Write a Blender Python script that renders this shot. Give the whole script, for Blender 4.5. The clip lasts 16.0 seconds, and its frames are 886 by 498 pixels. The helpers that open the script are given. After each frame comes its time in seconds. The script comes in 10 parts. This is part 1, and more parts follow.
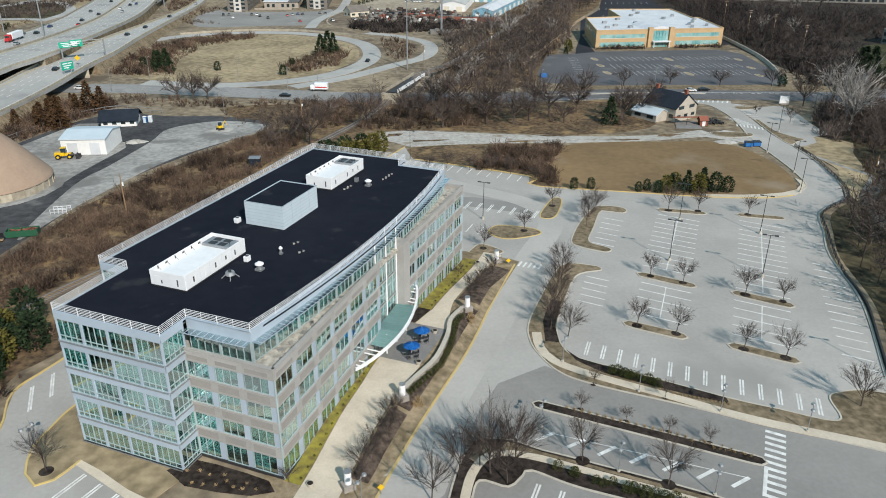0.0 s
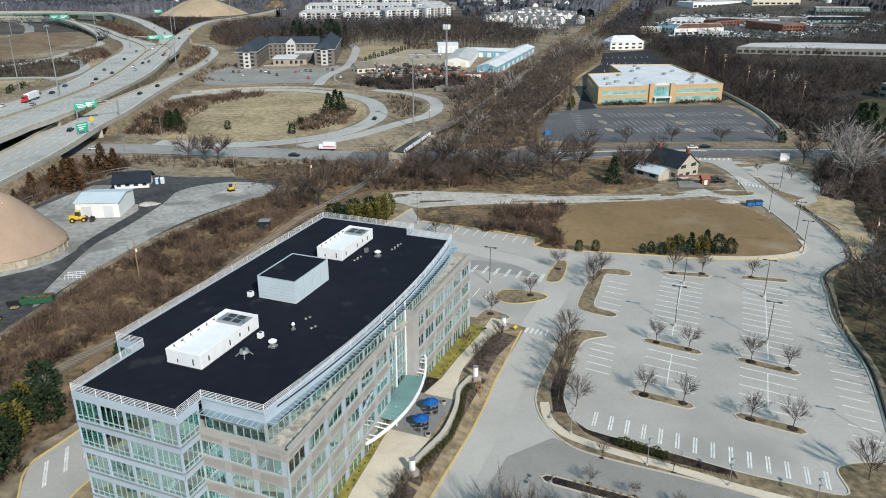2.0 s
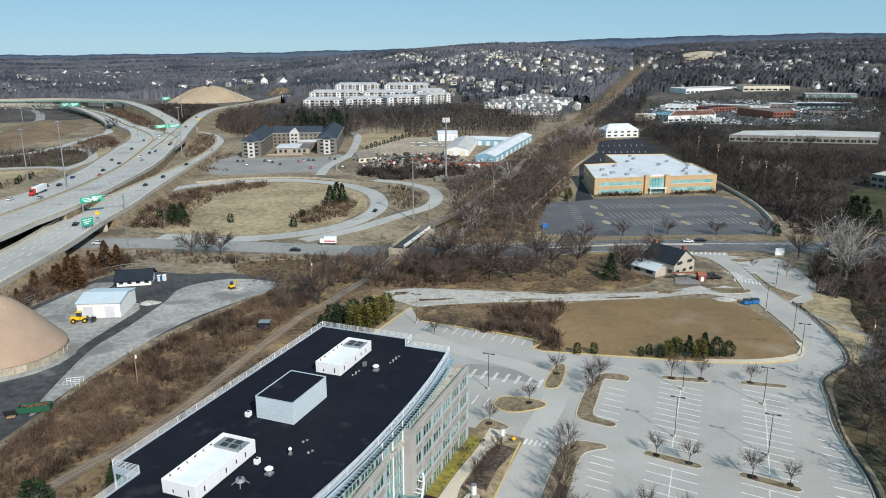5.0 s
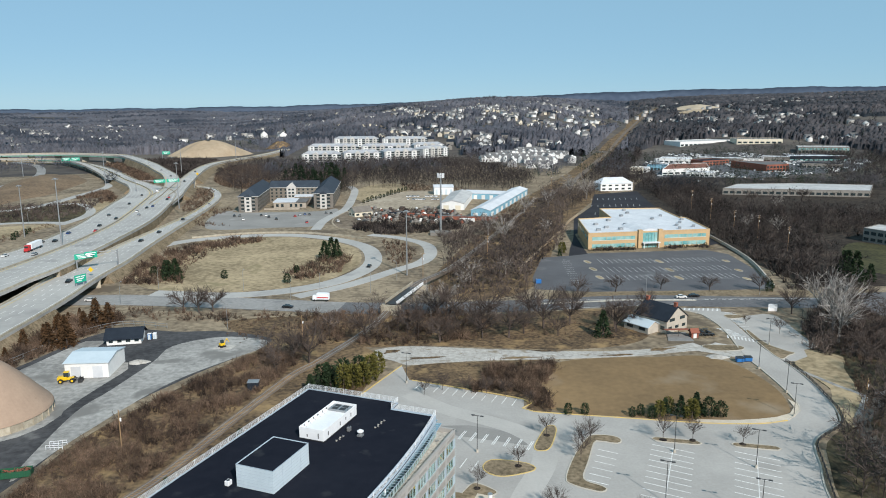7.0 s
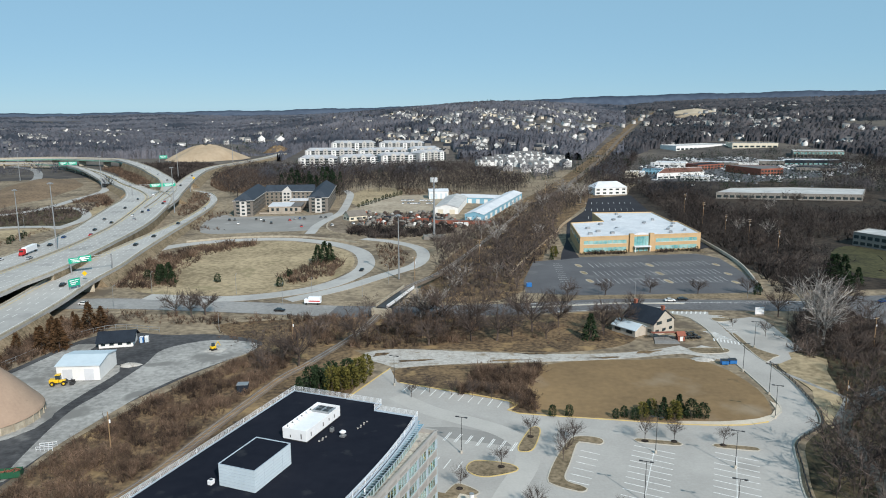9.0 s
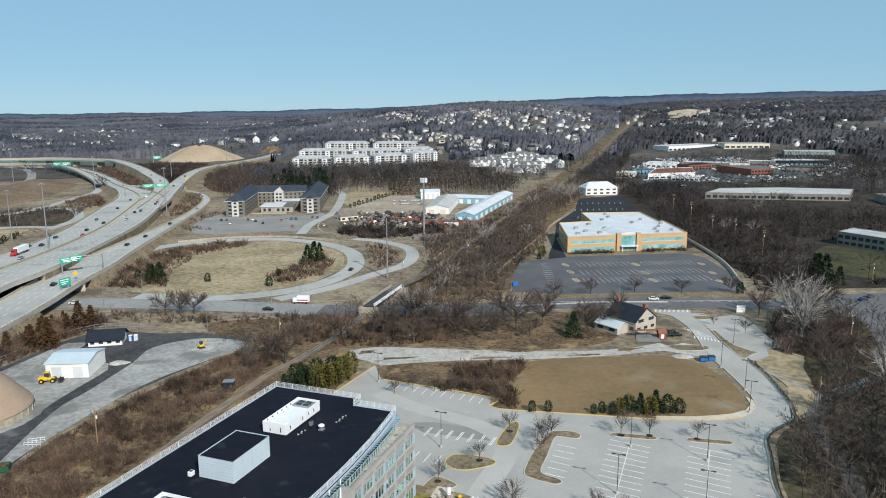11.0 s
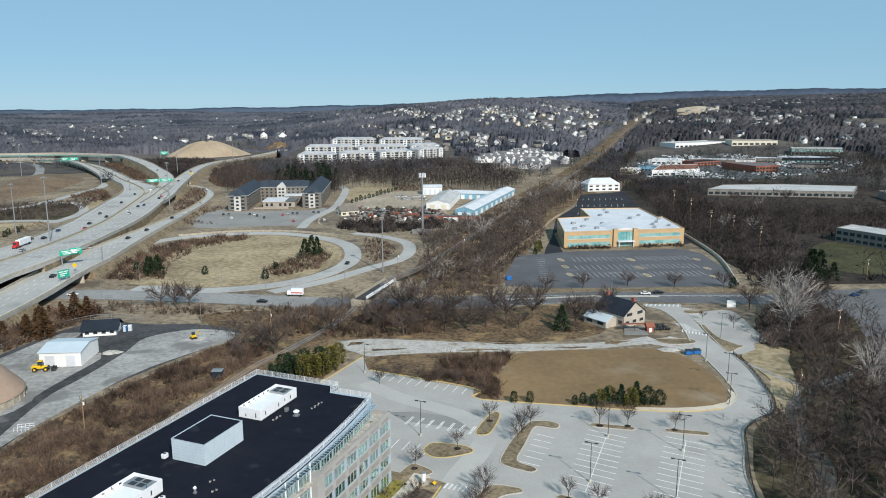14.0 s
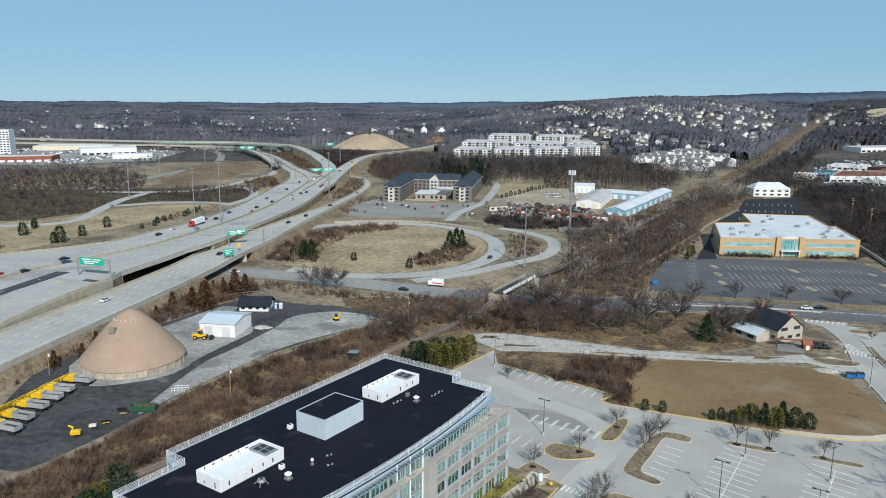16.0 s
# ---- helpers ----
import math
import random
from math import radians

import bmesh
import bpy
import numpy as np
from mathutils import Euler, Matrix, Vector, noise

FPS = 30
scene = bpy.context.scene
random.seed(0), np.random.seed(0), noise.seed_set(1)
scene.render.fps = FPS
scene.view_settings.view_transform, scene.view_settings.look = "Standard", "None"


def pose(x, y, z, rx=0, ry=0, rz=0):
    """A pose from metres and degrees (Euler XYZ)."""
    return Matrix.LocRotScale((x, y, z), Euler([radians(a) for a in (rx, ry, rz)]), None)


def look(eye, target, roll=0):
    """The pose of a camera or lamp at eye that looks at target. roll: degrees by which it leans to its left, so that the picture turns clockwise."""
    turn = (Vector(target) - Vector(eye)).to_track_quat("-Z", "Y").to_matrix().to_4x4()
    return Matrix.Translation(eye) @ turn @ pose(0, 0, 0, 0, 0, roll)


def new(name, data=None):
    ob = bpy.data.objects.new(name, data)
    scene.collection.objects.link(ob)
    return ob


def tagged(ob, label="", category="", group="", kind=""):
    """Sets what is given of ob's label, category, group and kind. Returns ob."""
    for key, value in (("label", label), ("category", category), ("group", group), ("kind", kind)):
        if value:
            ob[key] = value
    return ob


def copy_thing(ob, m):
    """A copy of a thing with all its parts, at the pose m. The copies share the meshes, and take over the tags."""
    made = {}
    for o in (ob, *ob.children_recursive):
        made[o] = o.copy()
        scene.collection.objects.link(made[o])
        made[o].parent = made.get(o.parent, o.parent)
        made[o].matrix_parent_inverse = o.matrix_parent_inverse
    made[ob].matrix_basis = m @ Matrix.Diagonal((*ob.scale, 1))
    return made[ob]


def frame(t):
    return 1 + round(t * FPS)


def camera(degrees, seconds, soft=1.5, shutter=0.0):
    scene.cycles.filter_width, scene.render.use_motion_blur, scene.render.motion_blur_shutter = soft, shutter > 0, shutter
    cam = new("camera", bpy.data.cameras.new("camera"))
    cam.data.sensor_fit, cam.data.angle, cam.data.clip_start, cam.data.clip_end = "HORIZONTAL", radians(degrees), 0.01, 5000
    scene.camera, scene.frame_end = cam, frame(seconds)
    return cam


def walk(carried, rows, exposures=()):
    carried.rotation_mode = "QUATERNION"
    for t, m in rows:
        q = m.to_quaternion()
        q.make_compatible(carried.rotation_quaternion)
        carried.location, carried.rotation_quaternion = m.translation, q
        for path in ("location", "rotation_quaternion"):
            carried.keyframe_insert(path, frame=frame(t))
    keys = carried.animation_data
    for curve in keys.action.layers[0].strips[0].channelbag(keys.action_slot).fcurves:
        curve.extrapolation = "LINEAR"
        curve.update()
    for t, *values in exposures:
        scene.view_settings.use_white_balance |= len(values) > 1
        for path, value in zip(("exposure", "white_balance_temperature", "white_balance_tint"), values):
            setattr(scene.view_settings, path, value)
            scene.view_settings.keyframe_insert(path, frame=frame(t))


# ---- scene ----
cam = camera(62.2, 16.0, 1.0)
PATH = [
    (0, (-5.181, 8.033, 68.819), (-5.038, 9.844, 67.983), 0.4),
    (0.5, (-5.527, 8.091, 70.123), (-5.386, 9.909, 69.302), 0.3),
    (1, (-5.774, 8.048, 71.449), (-5.636, 9.88, 70.656), 0.2),
    (1.5, (-5.801, 7.759, 72.853), (-5.666, 9.605, 72.094), 0.1),
    (2, (-5.862, 7.472, 74.328), (-5.729, 9.331, 73.604), 0.0),
    (2.5, (-6.01, 7.242, 75.853), (-5.876, 9.116, 75.165), -0.0),
    (3, (-6.059, 7.221, 77.397), (-5.927, 9.106, 76.743), -0.1),
    (3.5, (-6.145, 7.388, 78.674), (-6.013, 9.285, 78.054), -0.1),
    (4, (-6.023, 7.602, 79.824), (-5.89, 9.509, 79.238), -0.1),
    (6.5, (-3.322, 8.11, 84.262), (-3.182, 10.058, 83.831), -0.1),
    (7, (-2.496, 7.987, 84.476), (-2.355, 9.943, 84.082), -0.2),
    (7.5, (-1.626, 7.398, 84.52), (-1.484, 9.356, 84.137), -0.2),
    (8, (-0.703, 6.711, 84.614), (-0.561, 8.668, 84.231), -0.2),
    (8.5, (0.047, 5.861, 84.853), (0.19, 7.819, 84.469), -0.2),
    (11, (4.625, 0.384, 85.515), (4.78, 2.341, 85.132), -0.2),
    (11.5, (5.694, -0.726, 85.421), (5.853, 1.231, 85.038), -0.2),
    (12, (6.84, -1.566, 85.329), (7.002, 0.39, 84.945), -0.2),
    (12.5, (8.124, -2.262, 85.239), (8.288, -0.306, 84.852), -0.2),
    (13, (9.404, -2.662, 85.085), (9.571, -0.708, 84.696), -0.2),
    (13.5, (10.781, -2.838, 84.906), (10.949, -0.884, 84.516), -0.2),
    (14, (11.973, -2.983, 84.621), (12.101, -1.026, 84.23), -0.1),
    (14.5, (13.143, -2.678, 84.334), (13.141, -0.717, 83.941), 0.1),
    (15, (14.63, -2.356, 84.109), (14.509, -0.399, 83.713), 0.3),
    (15.5, (16.062, -2.1, 83.872), (15.846, -0.152, 83.473), 0.5),
    (16, (17.439, -1.925, 83.73), (17.152, 0.013, 83.329), 0.6),
]
walk(cam, [(t, look(eye, target, roll)) for t, eye, target, roll in PATH], [(0.0, -0.12, 6660, 12), (4.0, -0.02, 6580, 12), (14.0, -0.05, 6470, 12), (16.0, -0.13, 6380, 12)])

# ---- light ----
SUN_AZ = (0.385, -0.923)
SUN_EL = radians(35)
world = bpy.data.worlds.new("sky")
scene.world = world
world.use_nodes = True
wn = world.node_tree.nodes
sky = wn.new("ShaderNodeTexSky")
sky.sky_type, sky.sun_disc = "NISHITA", False
sky.sun_elevation, sky.sun_rotation = SUN_EL, math.atan2(SUN_AZ[0], SUN_AZ[1])
sky.air_density, sky.dust_density, sky.ozone_density, sky.altitude = 0.6, 0.0, 4.0, 100
pale = wn.new("ShaderNodeMix")
pale.data_type, pale.inputs[0].default_value, pale.inputs[7].default_value = "RGBA", 0.72, (4.0, 7.45, 9.6, 1)
world.node_tree.links.new(sky.outputs[0], pale.inputs[6])
world.node_tree.links.new(pale.outputs[2], wn["Background"].inputs[0])
wn["Background"].inputs[1].default_value = 0.08
sun = new("sun", bpy.data.lights.new("sun", "SUN"))
sun.data.energy, sun.data.angle, sun.data.color = 5.0, radians(0.55), (1.0, 0.95, 0.87)
sun.matrix_basis = look((SUN_AZ[0] * math.cos(SUN_EL), SUN_AZ[1] * math.cos(SUN_EL), math.sin(SUN_EL)), (0, 0, 0))


# ---- materials ----
def material(name, a, b=None, rough=0.8, metal=0.0, fine=4.0, coarse=0.15, bump=0.0, vary=0.0, spots=None, per_object=False, grain=0.5, cracks=None):
    """Two-scale mottling between the colours a and b; grain: weight of the fine scale; cracks: cell size, width and tone of a net of fine cracks; vary: spread of brightness from piece to piece."""
    b = b or tuple(c * 0.75 for c in a)
    m = bpy.data.materials.new(name)
    m.use_nodes = True
    n, l = m.node_tree.nodes, m.node_tree.links
    bsdf = n["Principled BSDF"]
    bsdf.inputs["Roughness"].default_value, bsdf.inputs["Metallic"].default_value = rough, metal
    if rough >= 0.85:
        bsdf.inputs["Specular IOR Level"].default_value = 0.08
    pos = n.new("ShaderNodeNewGeometry")
    big, small, mix, add = n.new("ShaderNodeTexNoise"), n.new("ShaderNodeTexNoise"), n.new("ShaderNodeMix"), n.new("ShaderNodeMath")
    big.inputs["Scale"].default_value, small.inputs["Scale"].default_value = coarse, fine
    big.inputs["Detail"].default_value, small.inputs["Detail"].default_value = 5, 4
    big.inputs["Roughness"].default_value = 0.65
    l.new(pos.outputs["Position"], big.inputs["Vector"]), l.new(pos.outputs["Position"], small.inputs["Vector"])
    add.operation = "ADD"
    half = n.new("ShaderNodeMath")
    half.operation, half.inputs[1].default_value = "MULTIPLY", grain
    l.new(small.outputs[0], half.inputs[0]), l.new(half.outputs[0], add.inputs[0]), l.new(big.outputs[0], add.inputs[1])
    ramp = n.new("ShaderNodeMapRange")
    ramp.inputs[1].default_value, ramp.inputs[2].default_value = 0.3 + grain * 0.5, 0.7 + grain * 0.5
    l.new(add.outputs[0], ramp.inputs[0])
    mix.data_type = "RGBA"
    mix.inputs[6].default_value, mix.inputs[7].default_value = (*a, 1), (*b, 1)
    l.new(ramp.outputs[0], mix.inputs[0])
    out = mix.outputs[2]
    if spots:
        sc, thr, col = spots
        tex, rmp, mx = n.new("ShaderNodeTexNoise"), n.new("ShaderNodeMapRange"), n.new("ShaderNodeMix")
        tex.inputs["Scale"].default_value, tex.inputs["Detail"].default_value = sc, 6
        rmp.inputs[1].default_value, rmp.inputs[2].default_value = thr, thr + 0.09
        mx.data_type, mx.inputs[7].default_value = "RGBA", (*col, 1)
        l.new(pos.outputs["Position"], tex.inputs["Vector"]), l.new(tex.outputs[0], rmp.inputs[0])
        l.new(rmp.outputs[0], mx.inputs[0]), l.new(out, mx.inputs[6])
        out = mx.outputs[2]
    if cracks:
        cell, width, tone = cracks
        warp, add3, vor, rmp, mx = (n.new("ShaderNode" + k) for k in ("TexNoise", "VectorMath", "TexVoronoi", "MapRange", "Mix"))
        warp.inputs["Scale"].default_value, warp.inputs["Detail"].default_value = 2.5 / cell, 3
        scale3 = n.new("ShaderNodeVectorMath")
        scale3.operation, scale3.inputs[3].default_value = "SCALE", cell * 0.35
        l.new(pos.outputs["Position"], warp.inputs["Vector"]), l.new(warp.outputs[1], scale3.inputs[0])
        l.new(pos.outputs["Position"], add3.inputs[0]), l.new(scale3.outputs[0], add3.inputs[1])
        vor.feature, vor.inputs["Scale"].default_value = "DISTANCE_TO_EDGE", 1 / cell
        l.new(add3.outputs[0], vor.inputs["Vector"]), l.new(vor.outputs["Distance"], rmp.inputs[0])
        rmp.inputs[1].default_value, rmp.inputs[2].default_value, rmp.inputs[3].default_value, rmp.inputs[4].default_value = width / cell * 0.5, width / cell, tone, 1.0
        mx.data_type, mx.blend_type, mx.inputs[0].default_value = "RGBA", "MULTIPLY", 1.0
        l.new(out, mx.inputs[6]), l.new(rmp.outputs[0], mx.inputs[7])
        out = mx.outputs[2]
    if vary:
        src = n.new("ShaderNodeObjectInfo").outputs["Random"] if per_object else pos.outputs["Random Per Island"]
        rng, hsv = n.new("ShaderNodeMapRange"), n.new("ShaderNodeHueSaturation")
        rng.inputs[3].default_value, rng.inputs[4].default_value = 1 - vary, 1 + vary
        l.new(src, rng.inputs[0]), l.new(rng.outputs[0], hsv.inputs["Value"]), l.new(out, hsv.inputs["Color"])
        out = hsv.outputs[0]
    l.new(out, bsdf.inputs["Base Color"])
    if bump:
        bp = n.new("ShaderNodeBump")
        bp.inputs["Strength"].default_value, bp.inputs["Distance"].default_value = 0.6, bump
        l.new(small.outputs[0], bp.inputs["Height"]), l.new(bp.outputs[0], bsdf.inputs["Normal"])
    return m


def glass_material(name, tint, gloss=0.3):
    m = bpy.data.materials.new(name)
    m.use_nodes = True
    n, l = m.node_tree.nodes, m.node_tree.links
    n.remove(n["Principled BSDF"])
    clear, shine, mix, lay, rng = (n.new("ShaderNode" + k) for k in ("BsdfTransparent", "BsdfGlossy", "MixShader", "LayerWeight", "MapRange"))
    clear.inputs[0].default_value = (*tint, 1)
    shine.inputs["Color"].default_value, shine.inputs["Roughness"].default_value = (0.9, 0.97, 0.97, 1), 0.03
    rng.inputs[3].default_value, rng.inputs[4].default_value = gloss, 0.85
    l.new(lay.outputs["Facing"], rng.inputs[0]), l.new(rng.outputs[0], mix.inputs[0])
    l.new(clear.outputs[0], mix.inputs[1]), l.new(shine.outputs[0], mix.inputs[2])
    l.new(mix.outputs[0], n["Material Output"].inputs[0])
    return m


